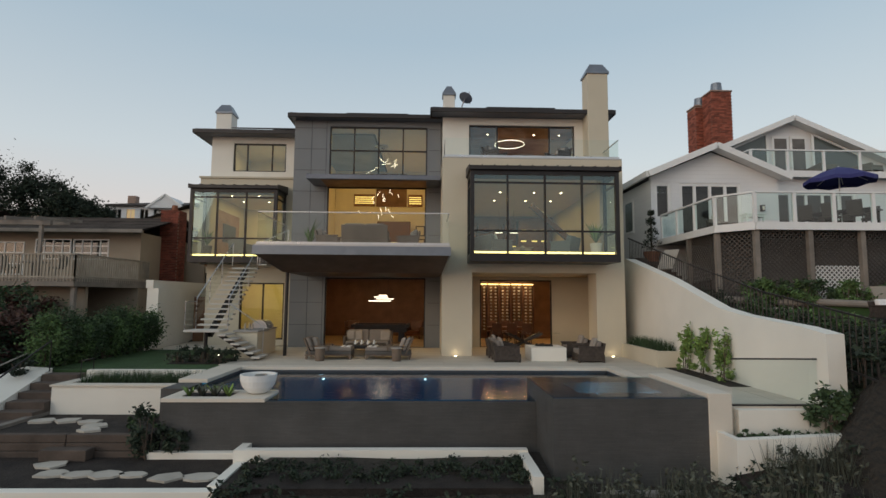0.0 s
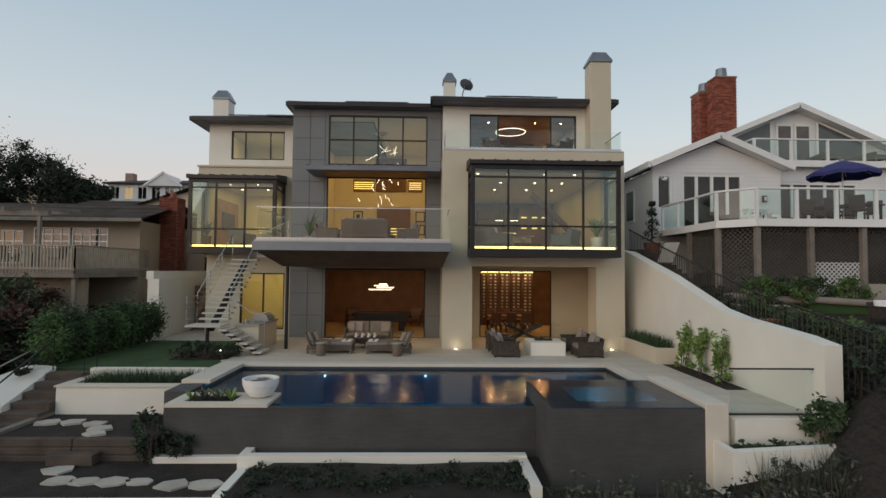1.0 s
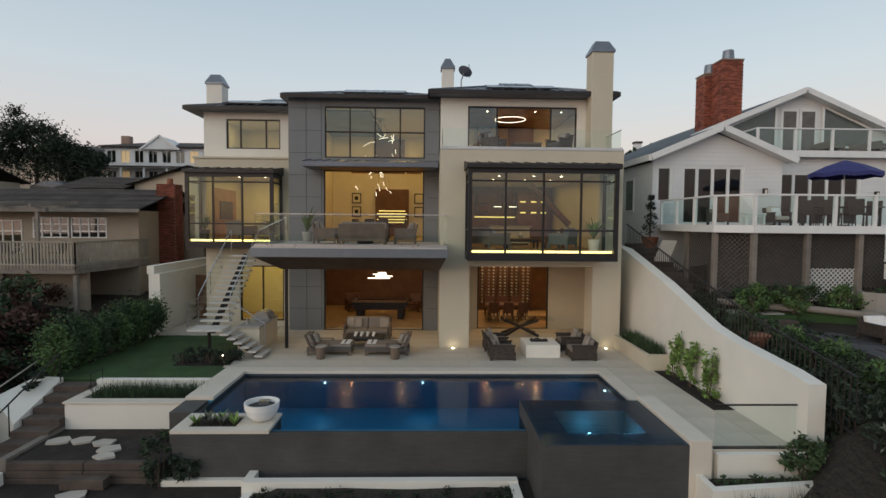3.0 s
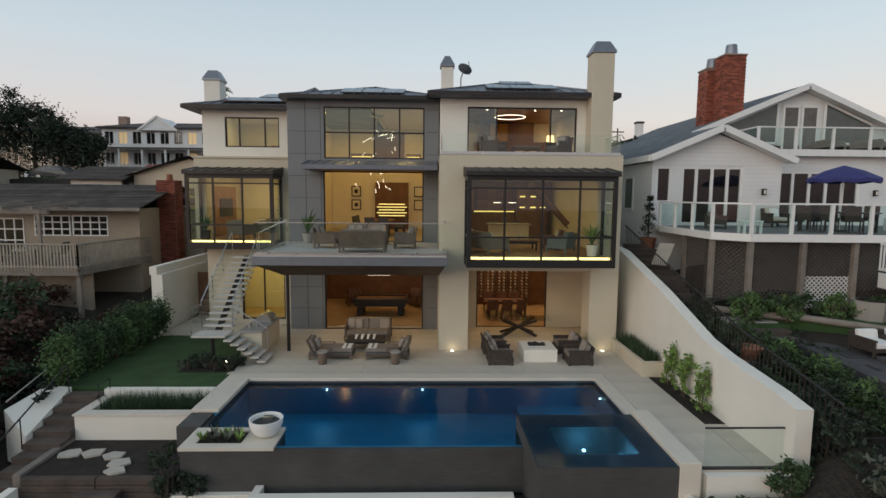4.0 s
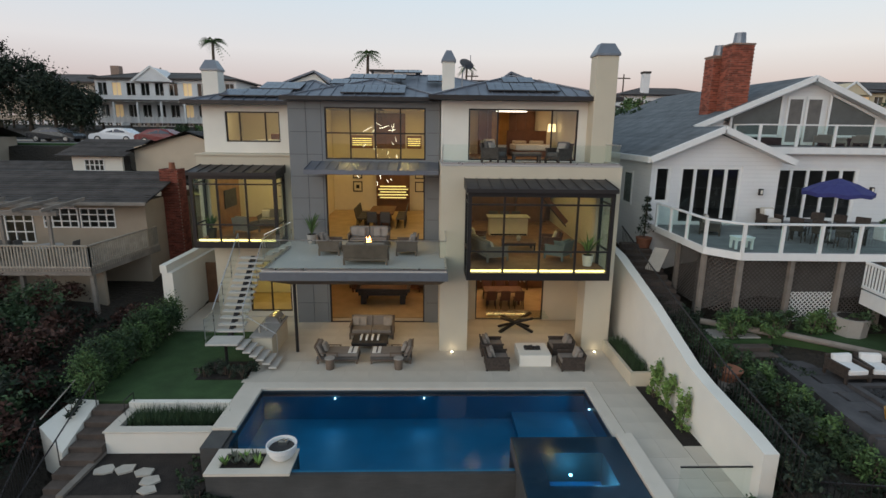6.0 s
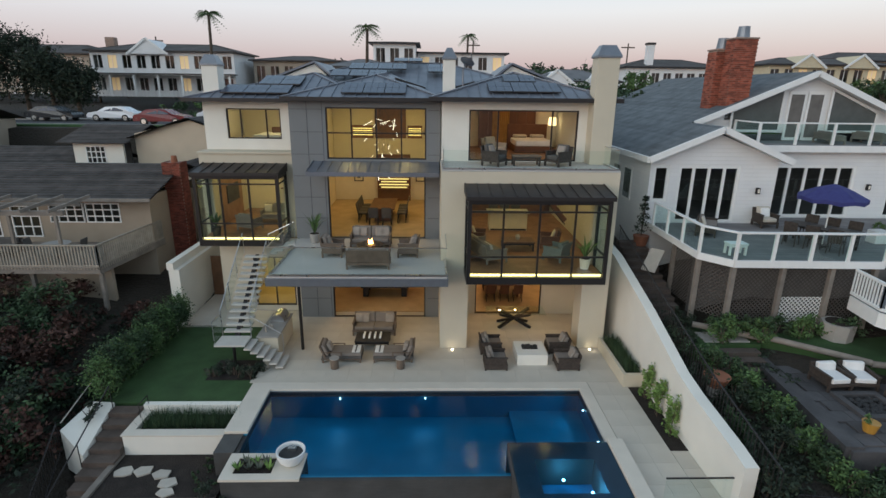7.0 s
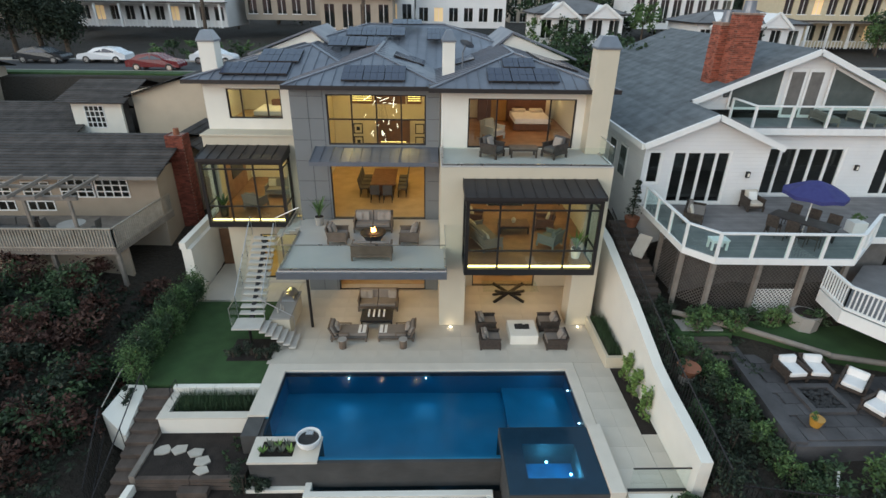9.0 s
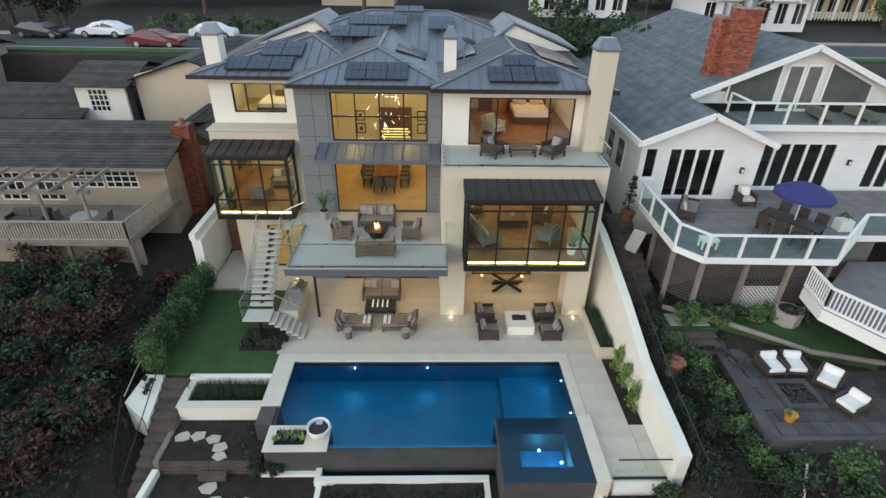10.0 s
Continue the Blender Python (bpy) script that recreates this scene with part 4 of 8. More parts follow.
downlights("bedroom_light", 1.6, 6.8, 23.2, 28.5, 9.82, 2, 2, 34, (1.0, 0.62, 0.28))
downlights("guest_light", -9.6, -6, 25.9, 29.5, 9.77, 2, 1, 30, (1.0, 0.74, 0.34))
downlights("bar_light", -9, -6, 24.4, 27.4, 3.45, 2, 1, 45, (1.0, 0.72, 0.2))

spots = [(x, y, 6.795) for x in (2.2, 3.4, 4.9, 6.1) for y in (21.0, 23.0, 25.0)] + [(x, y, 3.195) for x in (-4.2, -0.4) for y in (24.6, 26.6)]
spots += [(x, 26.5, 9.795) for x in (-9.0, -7.9, -6.8)] + [(x, 24.4, 9.855) for x in (1.8, 3.0, 5.2, 6.4)] + [(x, y, 6.945) for x in (-9.2, -7.9, -6.6) for y in (25.4, 27.0)]
bm = bmesh.new()
cyl(bm, (0, 0, -0.012), (0, 0, 0), 0.038, seg=14)
spot_me = part("ceiling_light", bm, lamp_spot)
tagged(spot_me, "small round warm recessed ceiling light", "ceiling light", "recessed ceiling lights")
spot_me.location = spots[0]
for p in spots[1:]:
    copy_thing(spot_me, Matrix.Translation(p))

for x in (1.30, 7.12):
    u = thing("ground_light", "small round uplight set in the paving at a pier", "ground light", (x, 19.74, 0), "uplights at the piers")
    rod("rim", steel, u, (x, 19.74, 0.0), (x, 19.74, 0.02), 0.07)
    rod("lens", lamp_spot, u, (x, 19.74, 0.021), (x, 19.74, 0.03), 0.045)
    glow_point("uplight", (x, 19.70, 0.12), 0.6, (1.0, 0.78, 0.5), 0.03)

pool_lens = emit("pool_light_lens", (0.85, 0.97, 1.0), 3.0)
for p, d in (((-2.9, 16.72, -0.36), (0, -0.25, 0)), ((0.2, 16.72, -0.36), (0, -0.25, 0)), ((5.82, 15.9, -0.36), (-0.25, 0, 0)), ((5.82, 14.15, -0.36), (-0.25, 0, 0))):
    t = thing("pool_light", "small round underwater light in the pool wall", "pool light", p, "underwater pool lights")
    q = Vector(p) + Vector(d) * 0.25
    rod("lens", pool_lens, t, p, q, 0.028)
    d_ = bpy.data.lights.new("pool_lamp", "AREA")
    d_.shape, d_.size, d_.energy, d_.color = "DISK", 0.6, 3 if abs(d[1]) > 0 else 2, (0.30, 0.68, 1.0)
    at_ = Vector(p) + Vector(d) * 1.6 + Vector((0, 0, -0.1))
    new("pool_lamp", d_).matrix_world = look(at_, at_ + Vector(d) * 8 + Vector((0, 0, 0.1)))


# ---- furniture kinds ----
teak = mat("grey_brown_teak", (0.155, 0.115, 0.085), 0.65, var=0.2, scale=3, fine=20, bump=0.15)
wicker = mat("dark_brown_wicker", (0.060, 0.045, 0.036), 0.7, var=0.3, scale=10, fine=120, bump=0.8)
cushion_grey = mat("taupe_grey_cushion", (0.22, 0.19, 0.165), 0.95, var=0.08, scale=3, fine=120, bump=0.3)
cushion_mid = mat("warm_grey_pillow", (0.33, 0.29, 0.25), 0.95, var=0.12, scale=4, fine=120, bump=0.3)
cushion_dark = mat("charcoal_cushion", (0.10, 0.092, 0.085), 0.95, var=0.1, scale=3, fine=120, bump=0.3)
cushion_pale = mat("pale_linen_cushion", (0.55, 0.50, 0.43), 0.95, var=0.08, scale=3, fine=120, bump=0.3)
towel = mat("white_towel", (0.78, 0.77, 0.74), 0.95, var=0.05, scale=5, fine=150, bump=0.4)
cushion_white = mat("white_outdoor_cushion", (0.78, 0.77, 0.75), 0.95, var=0.05, scale=3, fine=100, bump=0.25)
black_stone = mat("black_fire_stone", (0.025, 0.024, 0.024), 0.6, var=0.2, scale=8, fine=40, bump=0.5)
leather = mat("brown_leather", (0.14, 0.06, 0.032), 0.45, var=0.15, scale=4, fine=80, bump=0.15)
felt = mat("brown_felt", (0.15, 0.085, 0.05), 0.9, var=0.1, scale=4, fine=120, bump=0.2)
cushion_blue = mat("grey_blue_upholstery", (0.17, 0.20, 0.20), 0.9, var=0.08, scale=3, fine=100, bump=0.25)


def seat(name, label, category, m, w, d=0.85, n=1, frame=None, cushion=None, accent=None, back=0.78, arm=0.6, pillows=0, group="", base=0.17):
    """A framed seat with loose cushions; it faces -y at the origin, then stands at the pose m."""
    frame, cushion, accent = frame or teak, cushion or cushion_grey, accent or cushion_mid
    t = thing(name, label, category, (0, 0, 0), group)
    box("seat_frame", frame, t, (-w / 2, w / 2, -d / 2, d / 2, base, 0.27), 0.012)
    for sx in (-1, 1):
        for sy in (-1, 1):
            box("leg", frame, t, (sx * (w / 2 - 0.04) - 0.035, sx * (w / 2 - 0.04) + 0.035, sy * (d / 2 - 0.04) - 0.035, sy * (d / 2 - 0.04) + 0.035, 0, base))
        a = sx * (w / 2 - 0.045)
        box("armrest", frame, t, (a - 0.045, a + 0.045, -d / 2 + 0.01, d / 2 - 0.03, arm - 0.05, arm), 0.01)
        box("arm_panel", frame, t, (a - 0.025, a + 0.025, -d / 2 + 0.04, d / 2 - 0.05, 0.27, arm - 0.05))
    bm = bmesh.new()
    for v in bx(bm, -w / 2 + 0.01, w / 2 - 0.01, d / 2 - 0.1, d / 2 - 0.03, 0.27, back, 0.012):
        v.co.y += (v.co.z - 0.27) * 0.2
    part("backrest", bm, frame, t)
    iw = (w - 0.2) / n
    for i in range(n):
        x0 = -w / 2 + 0.1 + i * iw
        box("seat_cushion", cushion, t, (x0 + 0.008, x0 + iw - 0.008, -d / 2 + 0.02, d / 2 - 0.24, 0.272, 0.43), 0.035)
        bm = bmesh.new()
        for v in bx(bm, x0 + 0.01, x0 + iw - 0.01, d / 2 - 0.27, d / 2 - 0.11, 0.40, back + 0.06, 0.045):
            v.co.y += (v.co.z - 0.40) * 0.2
        part("back_cushion", bm, cushion, t)
    for i in range(pillows):
        x = (-1 if i % 2 == 0 else 1) * (w / 2 - 0.28 - 0.22 * (i // 2)) if w > 1 else 0.02
        bm = bmesh.new()
        vs = bx(bm, x - 0.2, x + 0.2, -0.07, 0.05, 0.43, 0.80, 0.05)
        for v in vs:
            v.co.y += (v.co.z - 0.43) * 0.35 + d / 2 - 0.33
        part("throw_pillow", bm, accent, t)
    t.matrix_basis = m
    return t


def low_table(name, label, m, w, d, h, top, legs, category="coffee table", th=0.06):
    t = thing(name, label, category)
    box("tabletop", top, t, (-w / 2, w / 2, -d / 2, d / 2, h - th, h), 0.01)
    for sx in (-1, 1):
        for sy in (-1, 1):
            x, y = sx * (w / 2 - 0.06), sy * (d / 2 - 0.06)
            box("leg", legs, t, (x - 0.035, x + 0.035, y - 0.035, y + 0.035, 0, h - th))
    box("apron", legs, t, (-w / 2 + 0.03, w / 2 - 0.03, -d / 2 + 0.03, d / 2 - 0.03, h - th - 0.08, h - th - 0.001))
    t.matrix_basis = m
    return t


def side_chair(name, label, m, frame, pad, group=""):
    t = thing(name, label, "chair", (0, 0, 0), group)
    for sx in (-1, 1):
        for sy in (-1, 1):
            bm = bmesh.new()
            cyl(bm, (sx * 0.22, sy * 0.21, 0), (sx * 0.2, sy * 0.19, 0.43), 0.018, 0.024, 8)
            part("leg", bm, frame, t)
    box("seat", pad, t, (-0.24, 0.24, -0.24, 0.23, 0.43, 0.51), 0.025)
    bm = bmesh.new()
    for v in bx(bm, -0.24, 0.24, 0.19, 0.25, 0.50, 0.98, 0.025):
        v.co.y += (v.co.z - 0.5) * 0.18
    part("backrest", bm, pad, t)
    t.matrix_basis = m
    return t


# patio under the deck
seat("patio_sofa", "teak outdoor sofa with taupe cushions and patterned pillows on the patio", "sofa", pose(-2.1, 21.5, 0), 1.9, 0.9, 2, pillows=3)
low_table("coffee_table", "low dark stone coffee table between the loungers", pose(-2.05, 20.2, 0), 1.45, 0.95, 0.40, black_stone, metal_dark)
for i in range(4):
    c = thing("candle_holder", "white ribbed candle holder on the dark coffee table", "candle holder", (-2.42 + 0.23 * i, 20.1, 0.40), "candle holders on the coffee table")
    bm = bmesh.new()
    x = -2.42 + 0.23 * i
    bx(bm, x - 0.04, x + 0.04, 20.0, 20.55, 0.40, 0.47, 0.015)
    part("body", bm, white_paint, c)
    rod("candle", white_paint, c, (x, 20.1, 0.471), (x, 20.1, 0.56), 0.028)


def chaise(m, label):
    t = thing("chaise_lounge", label, "lounger", (0, 0, 0), "patio loungers")
    box("frame", teak, t, (-0.8, 0.8, -0.42, 0.42, 0.13, 0.17), 0.01)
    box("base_cushion", cushion_dark, t, (-0.78, 0.79, -0.40, 0.40, 0.172, 0.288), 0.02)
    for sx in (-1, 1):
        for sy in (-1, 1):
            box("leg", teak, t, (sx * 0.74 - 0.035, sx * 0.74 + 0.035, sy * 0.37 - 0.035, sy * 0.37 + 0.035, 0, 0.13))
    box("mattress", cushion_grey, t, (-0.42, 0.79, -0.39, 0.39, 0.291, 0.41), 0.035)
    bm = bmesh.new()
    for v in bx(bm, -0.62, -0.48, -0.39, 0.39, 0.30, 0.74, 0.05):
        v.co.x -= (v.co.z - 0.3) * 0.42
    part("back_cushion", bm, cushion_grey, t)
    bm = bmesh.new()
    for v in bx(bm, -0.70, -0.63, -0.42, 0.42, 0.17, 0.72, 0.01):
        v.co.x -= (v.co.z - 0.3) * 0.42
    part("backrest", bm, teak, t)
    for sy in (-1, 1):
        box("armrest", teak, t, (-0.75, 0.05, sy * 0.39 - 0.035, sy * 0.39 + 0.035, 0.44, 0.465), 0.008)
        box("arm_post", teak, t, (-0.02, 0.04, sy * 0.39 - 0.03, sy * 0.39 + 0.03, 0.29, 0.44))
    bm = bmesh.new()
    for v in bx(bm, -0.62, -0.46, -0.2, 0.2, 0.42, 0.72, 0.05):
        v.co.x -= (v.co.z - 0.42) * 0.35 - 0.1
    part("throw_pillow", bm, cushion_mid, t)
    box("towel", towel, t, (0.40, 0.73, -0.30, 0.30, 0.411, 0.435), 0.01, "folded white towel with a dark stripe")
    box("towel_stripe", cushion_dark, t, (0.52, 0.58, -0.302, 0.302, 0.436, 0.439))
    t.matrix_basis = m
    return t


chaise(pose(-3.15, 19.05, 0), "teak lounger with taupe cushion and a folded white towel")
chaise(pose(-1.1, 19.05, 0, 0, 0, 180), "teak lounger with taupe cushion and a folded white towel")
for x in (-3.35, -0.78):
    t = thing("side_table", "small round drum side table beside a lounger", "side table", (x, 18.25, 0), "drum side tables")
    rod("drum", teak, t, (x, 18.25, 0), (x, 18.25, 0.42), 0.15, 0.17, 18)
    rod("tabletop", concrete, t, (x, 18.25, 0.421), (x, 18.25, 0.45), 0.19, 0.19, 18)

# fire pit corner
fp = thing("fire_pit", "white square gas fire pit with a black bowl on the patio", "fire pit", (4.43, 19.05, 0))
bm = bmesh.new()
holed(bm, 3.83, 5.04, 0.0, 0.45, 18.44, 18.95)
bx(bm, 3.83, 5.04, 19.35, 19.66, 0, 0.45)
bx(bm, 3.83, 4.1, 18.95, 19.35, 0, 0.45)
bx(bm, 4.76, 5.04, 18.95, 19.35, 0, 0.45)
part("surround", bm, stucco_w, fp)
box("burner_tray", black_stone, fp, (4.1, 4.76, 18.95, 19.35, 0.2, 0.40))
bm = bmesh.new()
for i in range(26):
    bmesh.ops.create_icosphere(bm, subdivisions=1, radius=RNG.uniform(0.05, 0.09), matrix=Matrix.Translation((RNG.uniform(4.16, 4.7), RNG.uniform(19.0, 19.3), 0.43 + RNG.uniform(0, 0.05))))
part("lava_rock", bm, black_stone, fp)["kind"] = "stuff"
for (x, y, a) in ((2.95, 18.45, 90), (2.9, 19.72, 90), (5.78, 18.42, -90), (5.72, 19.75, -90)):
    seat("club_chair", "dark woven club chair with taupe cushions beside the fire pit", "armchair", pose(x, y, 0, 0, 0, a), 0.86, 0.9, 1, wicker, cushion_grey, cushion_mid, 0.64, 0.54, 1, "chairs round the fire pit", 0.05)

dt = thing("dining_table", "long glass-topped outdoor table with a dark crossed base", "table", (4.3, 22.2, 0))
box("tabletop", glass_rail, dt, (2.95, 5.65, 21.7, 22.75, 0.715, 0.735))
for (a, b) in (((3.5, 21.85, 0.02), (5.0, 22.55, 0.70)), ((5.0, 21.85, 0.02), (3.5, 22.55, 0.70)), ((3.55, 22.6, 0.02), (4.95, 21.8, 0.70)), ((4.95, 22.6, 0.02), (3.55, 21.8, 0.70))):
    bm = bmesh.new()
    bar(bm, a, b, 0.13, 0.10)
    part("leg", bm, metal_dark, dt)

# upper deck
D = 3.9
seat("deck_sofa", "grey teak-framed outdoor sofa with taupe pillows on the deck", "sofa", pose(-2.2, 21.9, D), 1.75, 0.85, 2, pillows=4, group="deck seating")
seat("deck_sofa", "grey teak-framed outdoor loveseat with its back to the railing", "sofa", pose(-2.0, 19.15, D, 0, 0, 180), 1.65, 0.85, 2, group="deck seating")
seat("deck_armchair", "grey teak-framed outdoor armchair beside the fire bowl", "armchair", pose(-3.6, 20.6, D, 0, 0, 90), 0.85, 0.85, 1, pillows=1, group="deck seating")
seat("deck_armchair", "grey teak-framed outdoor armchair beside the fire bowl", "armchair", pose(-0.55, 20.6, D, 0, 0, -90), 0.85, 0.85, 1, pillows=1, group="deck seating")
fb = thing("fire_bowl", "round dark bronze fire bowl with a small flame on the deck", "fire bowl", (-2.1, 20.6, D))
bm = bmesh.new()
cyl(bm, (-2.1, 20.6, D), (-2.1, 20.6, D + 0.12), 0.3, 0.34, 24)
cyl(bm, (-2.1, 20.6, D + 0.12), (-2.1, 20.6, D + 0.42), 0.34, 0.52, 24)
part("bowl", bm, metal_dark, fb, smooth=False)
rod("rim", metal_dark, fb, (-2.1, 20.6, D + 0.42), (-2.1, 20.6, D + 0.46), 0.55, 0.55, 24)
rod("gravel_bed", black_stone, fb, (-2.1, 20.6, D + 0.461), (-2.1, 20.6, D + 0.48), 0.4, 0.4, 20)
bm = bmesh.new()
for i in range(5):
    cyl(bm, (-2.1 + RNG.uniform(-0.1, 0.1), 20.6 + RNG.uniform(-0.08, 0.08), D + 0.48), (-2.1 + RNG.uniform(-0.08, 0.08), 20.6, D + RNG.uniform(0.6, 0.74)), 0.05, 0.005, 8)
part("flame", bm, emit("gas_flame", (1.0, 0.42, 0.10), 14.0), fb)


def pot_plant(x, y, z, label, h=1.1, n=26, mat_leaf=None, pot=None, r=0.22):
    t = thing("potted_plant", label, "plant", (x, y, z))
    rod("pot", pot or concrete, t, (x, y, z), (x, y, z + 0.42), r * 0.75, r, 18)
    rod("soil", soil, t, (x, y, z + 0.40), (x, y, z + 0.425), r * 0.88, r * 0.88, 16)
    bm = bmesh.new()
    for i in range(n):
        a, l = RNG.uniform(0, 6.28), h * RNG.uniform(0.6, 1.1)
        k = RNG.uniform(0.15, 0.75)
        d = Vector((math.cos(a) * k, math.sin(a) * k, 1)).normalized()
        s = d.cross(Vector((0, 0, 1)))
        s = s.normalized() if s.length > 0 else Vector((1, 0, 0))
        p0 = Vector((x, y, z + 0.42))
        p1 = p0 + d * l * 0.55
        p2 = p0 + d * l + Vector((d.x, d.y, -0.4)) * l * 0.25
        w = 0.035
        v = [bm.verts.new(p0 - s * w * 0.5), bm.verts.new(p0 + s * w * 0.5), bm.verts.new(p1 + s * w), bm.verts.new(p1 - s * w), bm.verts.new(p2)]
        bm.faces.new((v[0], v[1], v[2], v[3]))
        bm.faces.new((v[3], v[2], v[4]))
    part("leaves", bm, mat_leaf or leaf_mid, t, turn=False)
    return t


pot_plant(-4.75, 22.4, D, "tall spiky plant in a grey pot on the deck", 1.25)
# upper terrace
T3 = 7.535
for x, a in ((2.95, 55), (5.55, -55)):
    seat("terrace_chair", "dark woven armchair on the upper terrace", "armchair", pose(x, 21.3, T3, 0, 0, a), 0.78, 0.8, 1, wicker, cushion_dark, cushion_mid, 0.78, 0.6, 1, "terrace chairs")
low_table("terrace_table", "low brown wooden table on the upper terrace", pose(4.25, 21.35, T3), 1.15, 0.6, 0.42, teak, wicker)

# ---- rooms seen through the glass ----
shelf_glow = emit("lit_shelf_glow", (1.0, 0.80, 0.25), 1.2)
art_mat = mat("pale_paper", (0.75, 0.70, 0.60), 0.8, var=0.05, bump=0.02)

# games room
bt = thing("billiard_table", "dark wooden billiard table with brown felt under a pendant", "billiard table", (-2.0, 26.2, 0.01))
box("bed", felt, bt, (-3.2, -0.8, 25.65, 26.75, 0.74, 0.80))
bm = bmesh.new()
for d in ((-3.38, -3.2, 25.47, 26.93), (-0.8, -0.62, 25.47, 26.93), (-3.2, -0.8, 25.47, 25.65), (-3.2, -0.8, 26.75, 26.93)):
    bx(bm, *d, 0.70, 0.86, 0.015)
part("rail", bm, metal_dark, bt)
box("apron", metal_dark, bt, (-3.25, -0.75, 25.6, 26.8, 0.48, 0.735), 0.02)
for x in (-3.0, -1.0):
    for y in (25.75, 26.65):
        box("leg", metal_dark, bt, (x - 0.14, x + 0.14, y - 0.14, y + 0.14, 0.012, 0.48), 0.03)
pd = thing("pendant_lamp", "long white pendant of stacked light bars over the billiard table", "pendant lamp", (-2.0, 26.2, 2.0))
for i, (dx, z, w) in enumerate(((-0.1, 1.95, 0.55), (0.15, 2.05, 0.42), (-0.05, 2.14, 0.34), (0.05, 2.22, 0.2))):
    box("light_bar", strip_white, pd, (-2.0 + dx - w, -2.0 + dx + w, 26.17, 26.23, z, z + 0.035))
for x in (-2.3, -1.7):
    rod("cable", metal_dark, pd, (x, 26.2, 1.98), (x, 26.2, 3.2), 0.006, seg=6)
for x in (-3.6, -0.4):
    seat("lounge_chair", "brown leather lounge chair in the games room", "armchair", pose(x, 28.2, 0.01, 0, 0, 20 if x < -2 else -20), 0.85, 0.85, 1, leather, leather, cushion_pale, 0.85, 0.6)

# wine wall
ww = thing("wine_rack", "backlit timber wine wall with rows of bottles", "wine rack", (4.2, 28.4, 0.01))
box("back_panel", plaster_dark, ww, (2.7, 6.0, 28.5, 28.59, 0.02, 2.9))
for i in range(6):
    x = 2.8 + i * 0.62
    box("upright", leather, ww, (x - 0.03, x + 0.03, 28.15, 28.49, 0.02, 2.9))
box("light_strip", strip_warm, ww, (2.8, 5.9, 28.2, 28.25, 2.86, 2.9))
bottle_end = mat("bottle_foil", (0.78, 0.72, 0.62), 0.35, 0.1, var=0.3, scale=9, bump=0.0, each=0.5)
bm = bmesh.new()
cyl(bm, (0, -0.15, 0), (0, 0.15, 0), 0.04, seg=10)
bottle_first = part("bottle", bm, bottle_end, ww)
k = 0
for r in range(14):
    for i in range(10):
        x, z = 2.95 + i * 0.31 + (0.0 if i % 2 else 0.06), 0.5 + r * 0.17
        if k == 0:
            bottle_first.location = Vector((x, 28.33, z))
        else:
            o = new("bottle", bottle_first.data)
            o.parent = ww
            o.location = Vector((x, 28.33, z))
        k += 1
tb = thing("dining_table", "dark dining table before the wine wall", "table", (4.2, 26.0, 0.01))
box("tabletop", leather, tb, (3.2, 5.2, 25.5, 26.5, 0.70, 0.76), 0.015)
for x in (3.4, 5.0):
    box("leg", leather, tb, (x - 0.05, x + 0.05, 25.6, 26.4, 0.012, 0.70))
for i, x in enumerate((3.5, 4.2, 4.9)):
    side_chair("dining_chair", "brown leather dining chair at the wine-room table", pose(x, 25.2, 0.01, 0, 0, 180), metal_dark, leather, "wine-room chairs")
    side_chair("dining_chair", "brown leather dining chair at the wine-room table", pose(x, 26.8, 0.01), metal_dark, leather, "wine-room chairs")

# double-height dining room and kitchen
F2 = 3.915
tb = thing("dining_table", "long dark dining table set for a meal", "table", (-2.1, 27.2, F2))
box("tabletop", leather, tb, (-2.75, -1.45, 25.9, 28.7, F2 + 0.70, F2 + 0.76), 0.015)
for y in (26.4, 28.2):
    box("leg", leather, tb, (-2.5, -1.7, y - 0.06, y + 0.06, F2, F2 + 0.70))
for i in range(4):
    y = 26.3 + i * 0.62
    side_chair("dining_chair", "dark upholstered dining chair at the long table", pose(-3.1, y, F2, 0, 0, 90), metal_dark, cushion_dark, "dining chairs")
    side_chair("dining_chair", "dark upholstered dining chair at the long table", pose(-1.1, y, F2, 0, 0, -90), metal_dark, cushion_dark, "dining chairs")
for x in (-2.45, -1.8):
    side_chair("dining_chair", "dark upholstered dining chair at the long table", pose(x, 25.45, F2, 0, 0, 180), metal_dark, cushion_dark, "dining chairs")
kb = thing("kitchen_shelving", "wall of shelves with warm lit niches", "shelving", (-1.6, 31.8, F2))
box("carcass", plaster_dark, kb, (-2.85, -0.85, 31.75, 31.99, F2, F2 + 2.8))
for i in range(5):
    z = F2 + 0.8 + i * 0.17
    w = 0.0 if i % 2 else 0.12
    box("lit_niche", shelf_glow, kb, (-2.75 + w, -0.95 - w, 31.735, 31.75, z, z + 0.05))
    box("shelf", wood_warm, kb, (-2.8, -0.9, 31.5, 31.74, z - 0.05, z - 0.02))
us = thing("upper_shelving", "low shelves with thin warm light strips on the upper landing", "shelving", (-2.5, 31.9, F2 + 3.8))
box("centre_panel", plaster_dark, us, (-2.95, -1.1, 31.94, 31.99, F2 + 3.75, 9.7))
for x0, x1 in ((-4.25, -3.1), (-0.95, -0.2)):
    box("backboard", wood_warm, us, (x0 - 0.06, x1 + 0.06, 31.95, 31.99, F2 + 3.75, F2 + 4.5))
    for i in range(4):
        z = F2 + 3.92 + i * 0.125
        box("lit_niche", shelf_glow, us, (x0, x1, 31.935, 31.95, z, z + 0.045))
